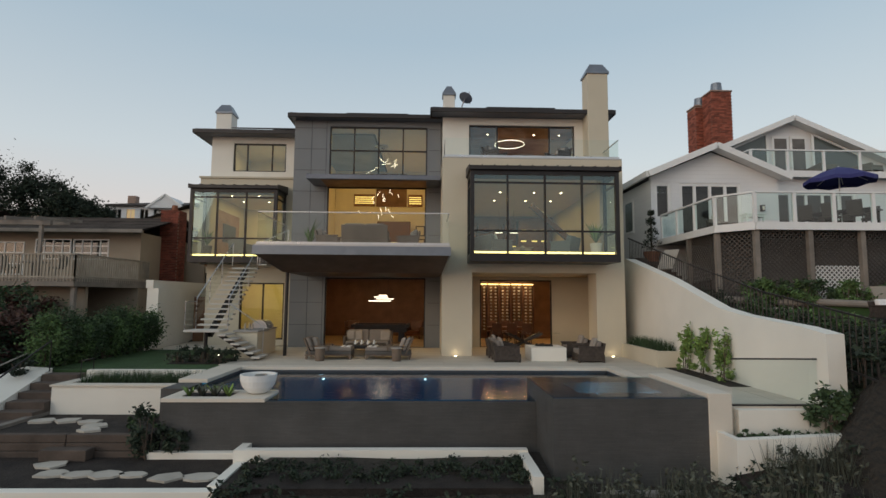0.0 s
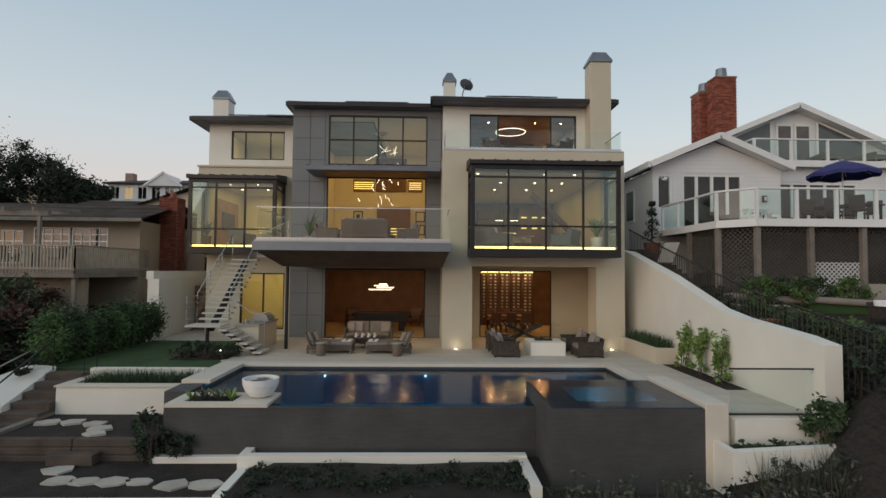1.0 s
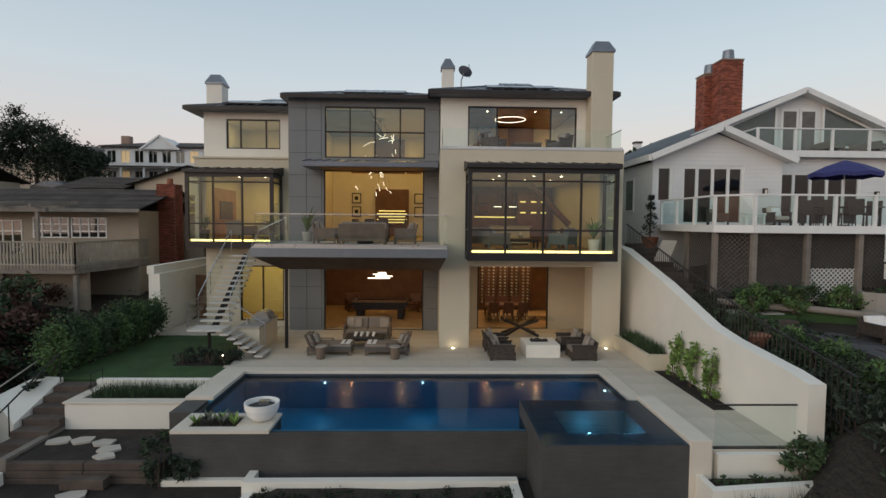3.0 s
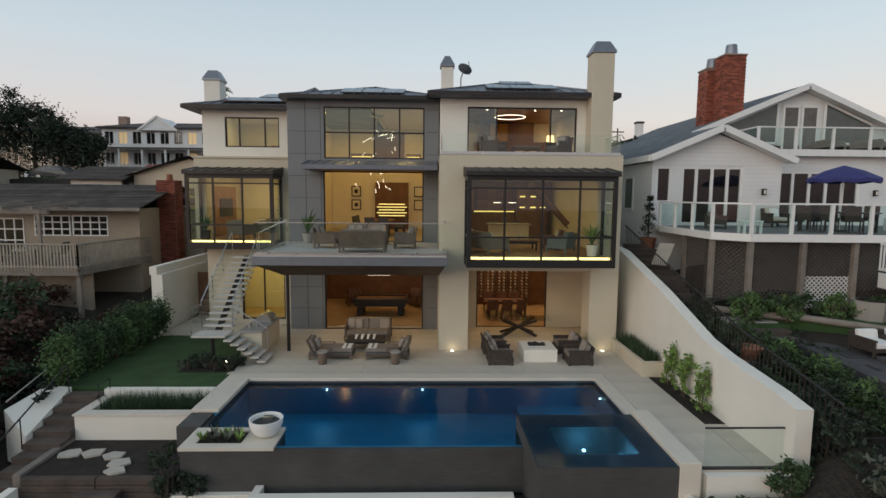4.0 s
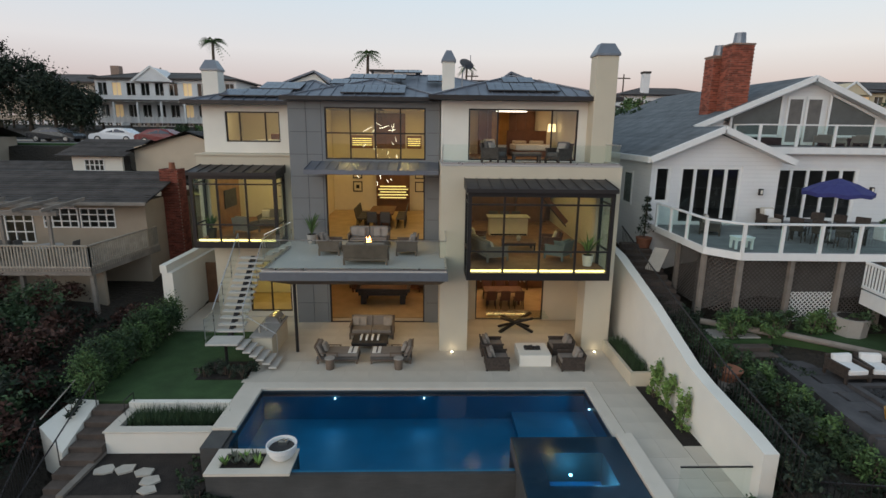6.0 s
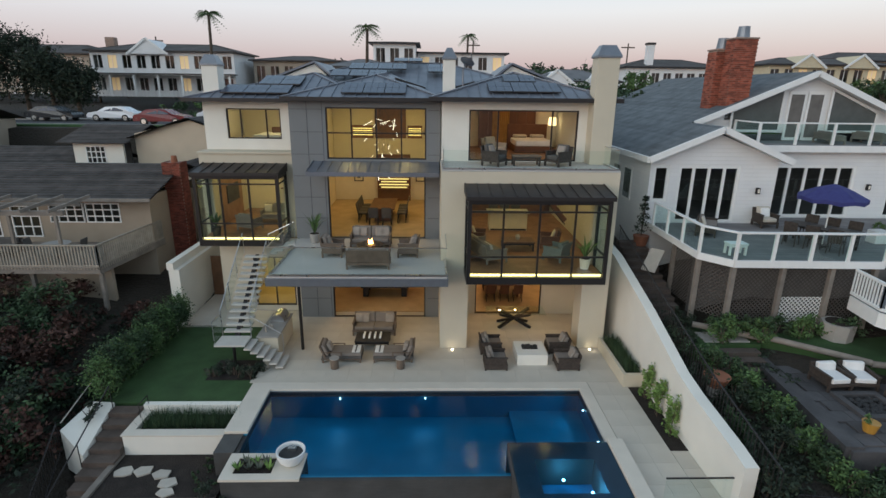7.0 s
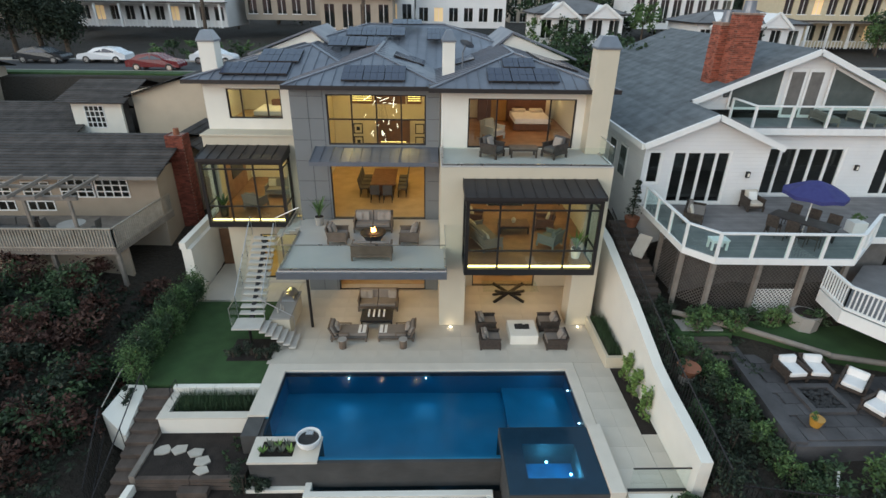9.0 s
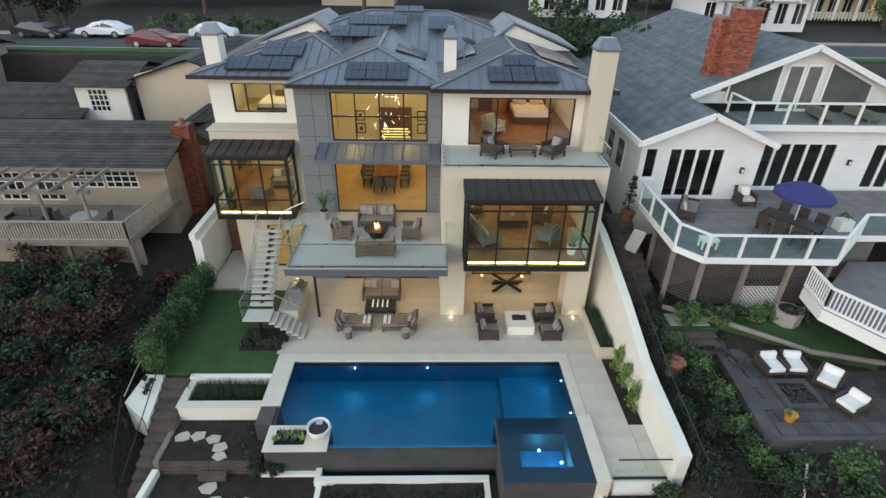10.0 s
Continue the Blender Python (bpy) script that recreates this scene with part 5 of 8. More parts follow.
for x in (-4.0,):
    for z in (F2 + 1.15, F2 + 1.95):
        a = thing("framed_picture", "square framed print on the dining room wall", "picture", (x, 31.98, z), "framed prints")
        box("frame", metal_dark, a, (x - 0.28, x + 0.28, 31.94, 31.995, z, z + 0.62))
        box("print", art_mat, a, (x - 0.22, x + 0.22, 31.932, 31.938, z + 0.06, z + 0.56))
        box("print_mark", metal_dark, a, (x - 0.1, x + 0.1, 31.926, 31.931, z + 0.2, z + 0.42))
for x in (-0.25,):
    for z in (F2 + 1.15, F2 + 1.95):
        a = thing("framed_picture", "square framed print on the dining room wall", "picture", (x, 31.98, z), "framed prints")
        box("frame", metal_dark, a, (x - 0.28, x + 0.28, 31.94, 31.995, z, z + 0.62))
        box("print", art_mat, a, (x - 0.22, x + 0.22, 31.932, 31.938, z + 0.06, z + 0.56))
ch = thing("chandelier", "chandelier of scattered glowing glass rods on thin cables", "chandelier", (-2.2, 26.6, 7.0))
rod("canopy_plate", steel, ch, (-2.2, 26.6, 9.8), (-2.2, 26.6, 9.86), 0.35, seg=20)
for i in range(30):
    # every fourth rod joins a high glowing clump that imitates a reflection
    high = i % 4 == 0
    p = Vector((-2.0 + RNG.gauss(0, 0.34 if high else 0.5), 26.6 + RNG.gauss(0, 0.4), RNG.gauss(8.75, 0.13) if high else RNG.uniform(6.1, 8.4)))
    d = Vector((RNG.uniform(-1, 1), RNG.uniform(-1, 1), RNG.uniform(-0.2, 0.2) if high else RNG.uniform(-1.6, 1.6))).normalized() * (0.26 if high else 0.11)
    rod("light_rod", strip_white, ch, p - d, p + d, 0.007, seg=6)
    if i % 3 == 0:
        rod("cable", metal_dark, ch, p, (-2.2 + (p.x + 2.2) * 0.2, 26.6 + (p.y - 26.6) * 0.2, 9.8), 0.004, seg=4)

# living room in the bay
L2 = 3.76
seat("living_sofa", "grey upholstered sofa with pale pillows in the glass bay", "sofa", pose(2.7, 20.9, L2, 0, 0, 110), 2.1, 0.95, 2, cushion_grey, cushion_grey, cushion_pale, 0.75, 0.6, 4)
seat("living_armchair", "grey-blue tub armchair beside the bay glass", "armchair", pose(5.6, 20.6, L2, 0, 0, -130), 0.9, 0.85, 1, cushion_blue, cushion_blue, cushion_pale, 0.75, 0.6, 0)
low_table("coffee_table", "dark wooden coffee table in the living room", pose(4.25, 22.3, L2 - 0.07), 1.4, 0.9, 0.42, leather, metal_dark)
pot_plant(6.45, 19.4, L2, "leafy green plant in a pot in the bay", 0.95, 34, leaf_light, white_paint)
kl = thing("kitchen_island", "cream kitchen island with a pale stone top", "kitchen island", (4.3, 25.9, L2 - 0.07))
box("cabinet", art_mat, kl, (3.35, 5.25, 25.5, 26.3, L2 - 0.07, L2 + 0.8))
box("worktop", pale_stone, kl, (3.25, 5.35, 25.4, 26.4, L2 + 0.8, L2 + 0.86), 0.01)
box("plinth", metal_dark, kl, (3.4, 5.2, 25.49, 25.498, L2 - 0.06, L2 + 0.02))
for i in range(3):
    side_chair("bar_chair", "dark upholstered chair at the kitchen island", pose(3.7 + i * 0.6, 26.8, L2 - 0.07), metal_dark, cushion_dark, "island chairs")
kc = thing("kitchen_wall", "dark tall kitchen units with a lit splashback", "kitchen units", (3.6, 29.7, L2 - 0.07))
box("tall_unit", plaster_dark, kc, (1.6, 2.9, 29.4, 29.98, L2 - 0.07, 6.5))
box("tall_unit", plaster_dark, kc, (5.3, 7.0, 29.4, 29.98, L2 - 0.07, 6.5))
box("splashback", shelf_glow, kc, (2.95, 5.25, 29.95, 29.98, L2 + 1.3, L2 + 1.36))
for i in range(4):
    x = 3.05 + (i % 2) * 1.45
    box("wall_cabinet", leather, kc, (x, x + 0.62, 29.5, 29.94, L2 + 1.55 + 0.55 * (i // 2), L2 + 2.0 + 0.55 * (i // 2)))
for x in (5.45, 6.05, 6.6):
    box("lit_niche", shelf_glow, kc, (x, x + 0.3, 29.385, 29.398, L2 + 1.55, L2 + 1.62))
    box("lit_niche", shelf_glow, kc, (x, x + 0.3, 29.385, 29.398, L2 + 2.15, L2 + 2.22))
seat("living_armchair", "dark brown leather armchair in the living room", "armchair", pose(5.75, 22.6, L2 - 0.07, 0, 0, -100), 0.85, 0.85, 1, leather, leather, cushion_pale, 0.8, 0.6, 1)
seat("living_armchair", "dark brown leather armchair in the living room", "armchair", pose(2.5, 23.2, L2 - 0.07, 0, 0, 80), 0.85, 0.85, 1, leather, leather, cushion_pale, 0.8, 0.6, 1)
vs = thing("table_vase", "pale round vase on the coffee table", "vase", (4.25, 22.3, L2 + 0.35))
rod("body", pale_stone, vs, (4.25, 22.3, L2 + 0.351), (4.25, 22.3, L2 + 0.5), 0.07, 0.12, 16)
rod("neck", pale_stone, vs, (4.25, 22.3, L2 + 0.5), (4.25, 22.3, L2 + 0.6), 0.12, 0.05, 16)
st = thing("inner_stair", "inner staircase stringer with a thin dark rail", "stairs", (6.2, 24.6, L2))
bm = bmesh.new()
bar(bm, (5.1, 24.8, 6.55), (6.6, 23.4, 4.7), 0.06, 0.28)
part("stringer", bm, leather, st)
bm = bmesh.new()
bar(bm, (5.1, 24.76, 6.40), (6.6, 23.36, 4.55), 0.04, 0.04)
part("rail", bm, metal_dark, st)
for x in (4.0, 4.8):
    p = thing("pendant_lamp", "flat glowing pendant over the kitchen island", "pendant lamp", (x, 27.9, 5.6), "island pendants")
    box("light_bar", strip_white, p, (x - 0.2, x + 0.2, 27.89, 27.93, 5.6, 5.625))
    rod("cable", metal_dark, p, (x, 27.91, 5.64), (x, 27.91, 6.8), 0.006, seg=5)
wp = thing("framed_picture", "dark framed picture on the living room wall", "picture", (2.3, 29.9, 5.2))
box("frame", metal_dark, wp, (1.15, 1.19, 24.2, 25.2, 4.9, 5.9))

# left bay room
L1 = 3.92
pot_plant(-9.45, 23.45, L1, "leafy plant in a dark pot in the bay window", 0.8, 40, leaf_mid, metal_dark)
seat("study_chair", "grey armchair in the bay room", "armchair", pose(-8.3, 24.6, L1, 0, 0, 160), 0.9, 0.85, 1, cushion_grey, cushion_grey, cushion_pale, 0.78, 0.6, 1)
seat("study_sofa", "grey sofa against the bay room wall", "sofa", pose(-7.3, 26.4, L1), 1.9, 0.9, 2, cushion_grey, cushion_grey, cushion_pale, 0.78, 0.6, 2)
wn_ = thing("wall_niche", "lit wall shelves in the bay room", "shelving", (-7.0, 29.3, L1))
for z in (L1 + 1.2, L1 + 1.8):
    box("lit_niche", shelf_glow, wn_, (-7.9, -6.2, 29.36, 29.385, z, z + 0.05))
    box("shelf", wood_warm, wn_, (-8.0, -6.1, 29.15, 29.36, z - 0.06, z - 0.02))
mp = thing("media_panel", "timber wall panel with a dark screen", "panel", (-9.5, 28.0, L1))
box("panel", wood_warm, mp, (-9.98, -9.88, 25.6, 28.4, L1, L1 + 2.4))
box("screen", metal_dark, mp, (-9.87, -9.83, 26.2, 27.8, L1 + 0.9, L1 + 1.8))

# bedrooms
T = 7.55
bd = thing("bed", "wide bed with white covers and a dark headboard", "bed", (5.4, 27.0, T))
box("base", leather, bd, (4.5, 6.4, 25.9, 28.0, T, T + 0.3), 0.02)
box("mattress", cushion_white, bd, (4.55, 6.35, 25.95, 27.95, T + 0.3, T + 0.58), 0.06)
box("headboard", leather, bd, (4.4, 6.5, 28.02, 28.12, T, T + 1.25), 0.03)
for x in (5.0, 5.9):
    box("pillow", cushion_pale, bd, (x - 0.35, x + 0.35, 27.45, 27.85, T + 0.585, T + 0.75), 0.06)
pn = thing("wardrobe", "dark timber wardrobe front behind the bed", "wardrobe", (4.4, 28.2, T))
for i in range(6):
    box("door", leather, pn, (2.9 + i * 0.5, 3.39 + i * 0.5, 28.18, 28.24, T, 9.8))
cu = thing("curtain", "ochre pleated curtain beside the dark wardrobe", "curtain", (4.1, 28.05, T))
bm = bmesh.new()
for i in range(9):
    cyl(bm, (3.65 + i * 0.1, 28.12, T + 0.02), (3.65 + i * 0.1, 28.12, 9.75), 0.055, seg=10)
part("fabric", bm, mat("ochre_fabric", (0.42, 0.24, 0.07), 0.9, var=0.15, scale=3, fine=80, bump=0.3), cu)
seat("bedroom_chair", "pale armchair beside the bedroom doors", "armchair", pose(3.3, 24.4, T, 0, 0, 40), 0.85, 0.85, 1, cushion_pale, cushion_pale, cushion_grey, 0.8, 0.6, 0)
fl = thing("floor_lamp", "floor lamp with a glowing cream drum shade", "floor lamp", (6.75, 28.0, T))
rod("base", metal_dark, fl, (6.75, 28.0, T), (6.75, 28.0, T + 0.03), 0.15, seg=16)
rod("stem", metal_dark, fl, (6.75, 28.0, T + 0.03), (6.75, 28.0, T + 1.2), 0.012, seg=8)
rod("shade", emit("lamp_shade_glow", (1.0, 0.72, 0.36), 2.0), fl, (6.75, 28.0, T + 1.2), (6.75, 28.0, T + 1.6), 0.22, 0.18, 20)
rg = thing("ring_pendant", "glowing ring pendant light in the bedroom", "pendant lamp", (4.2, 25.4, 9.2))
bm = bmesh.new()
for i in range(36):
    a, b = i / 36 * math.tau, (i + 1) / 36 * math.tau
    cyl(bm, (4.2 + 0.72 * math.cos(a), 25.4 + 0.72 * math.sin(a), 9.68), (4.2 + 0.72 * math.cos(b), 25.4 + 0.72 * math.sin(b), 9.68), 0.011, seg=6)
part("ring", bm, strip_white, rg)
for i in range(3):
    a = i * 2.1
    rod("cable", metal_dark, rg, (4.2 + 0.7 * math.cos(a), 25.4 + 0.7 * math.sin(a), 9.69), (4.2, 25.4, 9.86), 0.004, seg=4)
gb = thing("bed", "guest bed with pale covers and an orange pillow", "bed", (-7.7, 27.6, 7.64))
box("base", leather, gb, (-8.6, -6.8, 26.8, 28.8, 7.64, 7.95), 0.02)
box("mattress", cushion_white, gb, (-8.55, -6.85, 26.85, 28.75, 7.95, 8.2), 0.06)
box("pillow", leather, gb, (-8.0, -7.4, 28.3, 28.6, 8.2, 8.5), 0.05)

# satellite dish
sd = thing("satellite_dish", "grey satellite dish on a bent mast on the roof", "satellite dish", (1.92, 24.6, 10.4))
rod("mast", metal_grey, sd, (1.80, 24.65, 10.2), (1.80, 24.65, 11.3), 0.03, seg=8)
rod("mast_elbow", metal_grey, sd, (1.80, 24.65, 11.29), (1.92, 24.52, 11.6), 0.028, seg=8)
bm = bmesh.new()
rings = []
tilt = Matrix.Translation((1.95, 24.5, 11.62)) @ Vector((0.38, 0.45, 0.82)).to_track_quat("Z", "Y").to_matrix().to_4x4()
for k in range(5):
    r = 0.33 * k / 4
    rings.append([bm.verts.new(tilt @ Vector((r * math.cos(a * math.tau / 20), r * math.sin(a * math.tau / 20), r * r * 0.6))) for a in range(20 if k else 1)])
for i in range(20):
    bm.faces.new((rings[0][0], rings[1][i], rings[1][(i + 1) % 20]))
for k in range(1, 4):
    for i in range(20):
        bm.faces.new((rings[k][i], rings[k + 1][i], rings[k + 1][(i + 1) % 20], rings[k][(i + 1) % 20]))
part("dish", bm, metal_grey, sd, turn=False)
bm = bmesh.new()
bar(bm, tilt @ Vector((0, -0.4, 0.1)), tilt @ Vector((0, 0, 0.55)), 0.025, 0.025)
part("feed_arm", bm, metal_grey, sd)

# ---- outside stair ----
tread_m = mat("pale_concrete_tread", (0.56, 0.53, 0.48), 0.8, var=0.08, scale=2, fine=30, bump=0.15)
stair = thing("outside_stair", "open outside stair with pale treads up to the deck", "stairs", (-7.3, 20.0, 0))
box("landing", tread_m, stair, (-7.9, -6.72, 18.2, 19.05, 0.93, 1.0), 0.01)
for i in range(6):
    x = -5.42 - i * 0.235
    bm = bmesh.new()
    bx(bm, x - 0.17, x + 0.12, 18.08 + i * 0.015, 19.05, 0.08 + i * 0.145, 0.145 + i * 0.145, 0.008)
    part("tread", bm, tread_m, stair)
for i in range(13):
    y, z = 19.12 + i * 0.25, 1.10 + i * 0.18
    box("tread", tread_m, stair, (-7.84, -6.80, y, y + 0.29, z, z + 0.06), 0.006)
for i in range(4):
    x, z = -6.75 + i * 0.29, 3.42 + i * 0.14
    box("tread", tread_m, stair, (x, x + 0.33, 22.1, 23.0, z, z + 0.06), 0.006)
bm = bmesh.new()
bar(bm, (-7.32, 18.95, 0.80), (-7.32, 22.4, 3.28), 0.16, 0.2)
part("stringer", bm, metal_dark, stair)
bm = bmesh.new()
bar(bm, (-6.8, 18.55, 0.82), (-5.5, 18.5, 0.02), 0.2, 0.1)
part("stringer", bm, metal_dark, stair)
rod("post", metal_dark, stair, (-7.3, 18.6, -0.02), (-7.3, 18.6, 0.93), 0.06)


def sloped_rail(pts, h, parent, glass=True, r=0.02, step=1.0, material=None):
    material = material or steel
    for a, b in zip(pts, pts[1:]):
        a, b = Vector(a), Vector(b)
        up = Vector((0, 0, h))
        rod("handrail", material, parent, a + up, b + up, r, seg=8)
        n = max(1, int((b - a).length / step))
        for i in range(n + 1):
            p = a + (b - a) * i / n
            rod("baluster", material, parent, p, p + up, r * 0.7, seg=6)
        if glass:
            bm = bmesh.new()
            solid(bm, [a + up * 0.1, b + up * 0.1, b + up * 0.95, a + up * 0.95], [(0, 1, 2, 3)])
            part("rail_glass", bm, glass_rail, parent, turn=False)


sr = thing("stair_railing", "steel and glass stair railing with slanting handrails", "railing", (-7.3, 20.0, 1.0))
sloped_rail([(-7.88, 19.1, 1.1), (-7.88, 22.3, 3.4)], 0.95, sr)
sloped_rail([(-6.76, 19.1, 1.1), (-6.76, 22.0, 3.2)], 0.95, sr)
sloped_rail([(-7.88, 18.25, 1.0), (-7.88, 19.1, 1.0)], 0.95, sr)
sloped_rail([(-6.72, 18.98, 0.95), (-5.5, 19.03, 0.12)], 0.95, sr, False)
sloped_rail([(-6.7, 22.1, 3.4), (-5.55, 22.1, 3.95)], 0.95, sr)

# grill counter
gc = thing("grill_counter", "stucco outdoor counter with a dark top and a steel grill", "outdoor kitchen", (-6.1, 20.2, 0))
box("body", stucco, gc, (-6.5, -5.72, 19.1, 21.35, 0.0, 0.89), 0.01)
box("worktop", concrete, gc, (-6.56, -5.68, 19.04, 21.4, 0.89, 0.95), 0.01)
bm = bmesh.new()
for i in range(10):
    a0, a1 = math.pi * i / 10, math.pi * (i + 1) / 10
    solid(bm, [(-6.1 - 0.28 * math.cos(a), y, 1.0 + 0.26 * math.sin(a)) for a in (a0, a1) for y in (20.45, 21.25)], [(0, 1, 3, 2)])
for y in (20.45, 21.25):
    bm.faces.new([bm.verts.new((-6.1 - 0.28 * math.cos(math.pi * i / 10), y, 1.0 + 0.26 * math.sin(math.pi * i / 10))) for i in range(11)])
part("grill_hood", bm, steel, gc, turn=False)
box("grill_body", steel, gc, (-6.42, -5.78, 20.42, 21.28, 0.951, 1.0))
rod("hood_handle", steel, gc, (-5.76, 20.55, 1.08), (-5.76, 21.15, 1.08), 0.018, seg=8)
for x, y in ((-6.3, 19.5), (-6.1, 19.7), (-6.25, 19.85)):
    g = thing("bottle", "small pale bottle on the grill counter", "bottle", (x, y, 0.95), "bottles on the counter")
    rod("body", pale_stone, g, (x, y, 0.95), (x, y, 1.12), 0.04, seg=12)
    rod("neck", pale_stone, g, (x, y, 1.12), (x, y, 1.2), 0.016, 0.014, seg=8)

# shrubs under the stair
for i in range(9):
    shrub((-7.9 + i * 0.22, 17.75 + RNG.uniform(-0.25, 0.35), 0.18 + RNG.uniform(0, 0.1)), (0.26, 0.26, 0.28), 170, 0.055, leaf_grey if i % 3 == 0 else leaf_shade, "low grey-green shrub beside the outside stair", group="shrubs by the stair")
box("planting_bed", soil, stair, (-8.0, -6.2, 17.4, 18.9, -0.019, 0.0))
gl = thing("garden_light", "small bright garden spotlight among shrubs", "garden light", (-6.55, 17.85, 0.0))
rod("stake", metal_dark, gl, (-6.55, 17.85, 0), (-6.55, 17.85, 0.2), 0.012, seg=6)
rod("lens", lamp_spot, gl, (-6.55, 17.85, 0.2), (-6.55, 17.83, 0.235), 0.018, seg=10)

# ---- fire bowl and planter by the infinity edge ----
wb = thing("white_bowl", "large white rounded fire bowl on the pool planter", "bowl", (-3.70, 12.97, -0.12))
bm = bmesh.new()
prof_b = [(0.14, 0.0), (0.25, 0.04), (0.35, 0.16), (0.405, 0.30), (0.42, 0.44), (0.38, 0.44), (0.355, 0.32)]
rows_b = [[bm.verts.new((-3.70 + r * math.cos(a * math.tau / 28), 12.97 + r * math.sin(a * math.tau / 28), -0.12 + z)) for a in range(28)] for r, z in prof_b]
for p, q in zip(rows_b, rows_b[1:]):
    for i in range(28):
        bm.faces.new((p[i], p[(i + 1) % 28], q[(i + 1) % 28], q[i]))
bm.faces.new(rows_b[0][::-1])
bm.faces.new(rows_b[-1])
part("bowl", bm, white_paint, wb, smooth=False)
rod("gravel_bed", black_stone, wb, (-3.70, 12.97, 0.19), (-3.70, 12.97, 0.215), 0.345, 0.345, 24)
box("weir", steel, wb, (-3.82, -3.58, 13.07, 13.25, 0.215, 0.29))
box("planter_soil", soil, pool, (-5.28, -4.18, 12.52, 13.2, -0.199, -0.16))
for i in range(7):
    x, y = -5.18 + i * 0.15, 12.72 + 0.25 * (i % 2)
    t = thing("agave", "small pale-edged agave in the pool planter", "agave", (x, y, -0.16), "agaves in the pool planter")
    bm = bmesh.new()
    for k in range(12):
        a, l = k * 0.53 + RNG.random(), RNG.uniform(0.22, 0.36)
        d = Vector((math.cos(a) * 0.6, math.sin(a) * 0.6, 0.8)).normalized()
        s = d.cross(Vector((0, 0, 1))).normalized() * 0.03
        p = Vector((x, y, -0.16))
        bm.faces.new([bm.verts.new(p - s), bm.verts.new(p + s), bm.verts.new(p + d * l * 0.6 + s), bm.verts.new(p + d * l), bm.verts.new(p + d * l * 0.6 - s)])
    part("leaves", bm, leaf_grey if i % 3 else leaf_light, t, turn=False)

# ---- white planters, steps and beds on the lawn side ----
pa = thing("garden_planter", "long white stucco planter full of ornamental grass", "planter", (-7.8, 15.2, -0.9))
bm = bmesh.new()
bx(bm, -9.42, -6.16, 14.38, 14.66, -1.2, -0.22)
bx(bm, -9.42, -9.16, 14.66, 15.75, -1.2, -0.22)
bx(bm, -9.42, -6.16, 15.75, 15.96, -1.2, 0.02)
part("wall", bm, stucco_w, pa)
bm = bmesh.new()
bx(bm, -9.46, -6.14, 14.34, 14.68, -0.219, -0.17, 0.008)
bx(bm, -9.46, -9.14, 14.68, 15.75, -0.219, -0.17, 0.008)
part("coping", bm, coping_m, pa)
box("soil", soil, pa, (-9.16, -6.16, 14.66, 15.75, -0.6, -0.36))
gr = tagged(new("ornamental_grass"), "dense dark ornamental grass in the white planter", "grass", kind="stuff")
bm = bmesh.new()
for i in range(30):
    x = -9.0 + i * 0.097
    blades(bm, x - 0.1, x + 0.1, 14.85, 15.6, -0.36, 70, 0.42, 0.012, 0.9)
part("blades", bm, leaf_dark, gr, turn=False)

gs = thing("garden_steps", "weathered timber sleeper steps down beside the planters", "steps", (-9.9, 14.0, -1.8))
for i in range(12):
    y, z = 15.75 - i * 0.40, -0.06 - i * 0.172
    bm = bmesh.new()
    bx(bm, -10.42, -9.44, y - 0.36, y + 0.08, z - 0.28, z, 0.012)
    part("step", bm, sleeper, gs)
pb = thing("garden_planter", "small white angled planter with a dark shrub beside the steps", "planter", (-10.9, 14.9, -0.9))
bm = bmesh.new()
solid(bm, [(-11.45, 14.55, -1.6), (-10.45, 13.95, -1.6), (-10.45, 15.85, -1.6), (-11.2, 15.85, -1.6), (-11.45, 14.55, -0.12), (-10.45, 13.95, -0.62), (-10.45, 15.85, 0.06), (-11.2, 15.85, 0.1)],
      [(3, 2, 1, 0), (4, 5, 6, 7), (0, 1, 5, 4), (1, 2, 6, 5), (2, 3, 7, 6), (3, 0, 4, 7)])
part("wall", bm, stucco_w, pb)
shrub((-10.9, 15.2, 0.2), (0.3, 0.45, 0.28), 260, 0.07, leaf_shade, "rounded dark shrub in the angled planter")
hr = thing("stair_handrail", "dark iron handrail beside the sleeper steps", "handrail", (-10.4, 14.6, -0.4))
sloped_rail([(-10.36, 15.6, 0.0), (-10.36, 13.7, -0.85), (-10.36, 11.6, -1.75)], 0.85, hr, False, 0.022, 1.9, metal_dark)
hr = thing("stair_handrail", "dark iron handrail post on the planter wall", "handrail", (-9.3, 15.0, -0.2))
sloped_rail([(-9.3, 15.85, -0.17), (-9.3, 15.3, -0.17)], 0.5, hr, False, 0.018, 1.0, metal_dark)

bank = bmesh.new()
solid(bank, [(5.9, 10.05, -1.02), (9.4, 10.2, -0.46), (10.0, 7.0, -1.25), (5.5, 7.0, -2.0), (5.9, 10.05, -3), (9.4, 10.2, -3), (10.0, 7.0, -3), (5.5, 7.0, -3)], [(0, 1, 2, 3), (0, 4, 5, 1), (1, 5, 6, 2), (2, 6, 7, 3), (3, 7, 4, 0)])
tagged(part("soil_bank", bank, soil, None), "dark soil bank below the white planter wall", "soil", kind="structure")
beds = tagged(new("planting_beds"), "dark mulched planting beds below the pool", "planting bed", kind="structure")
box("bed", soil, beds, (-9.42, -5.82, 12.5, 14.38, -1.6, -0.92))
box("bed", soil, beds, (-9.4, -3.73, 10.3, 12.3, -2.6, -1.38))
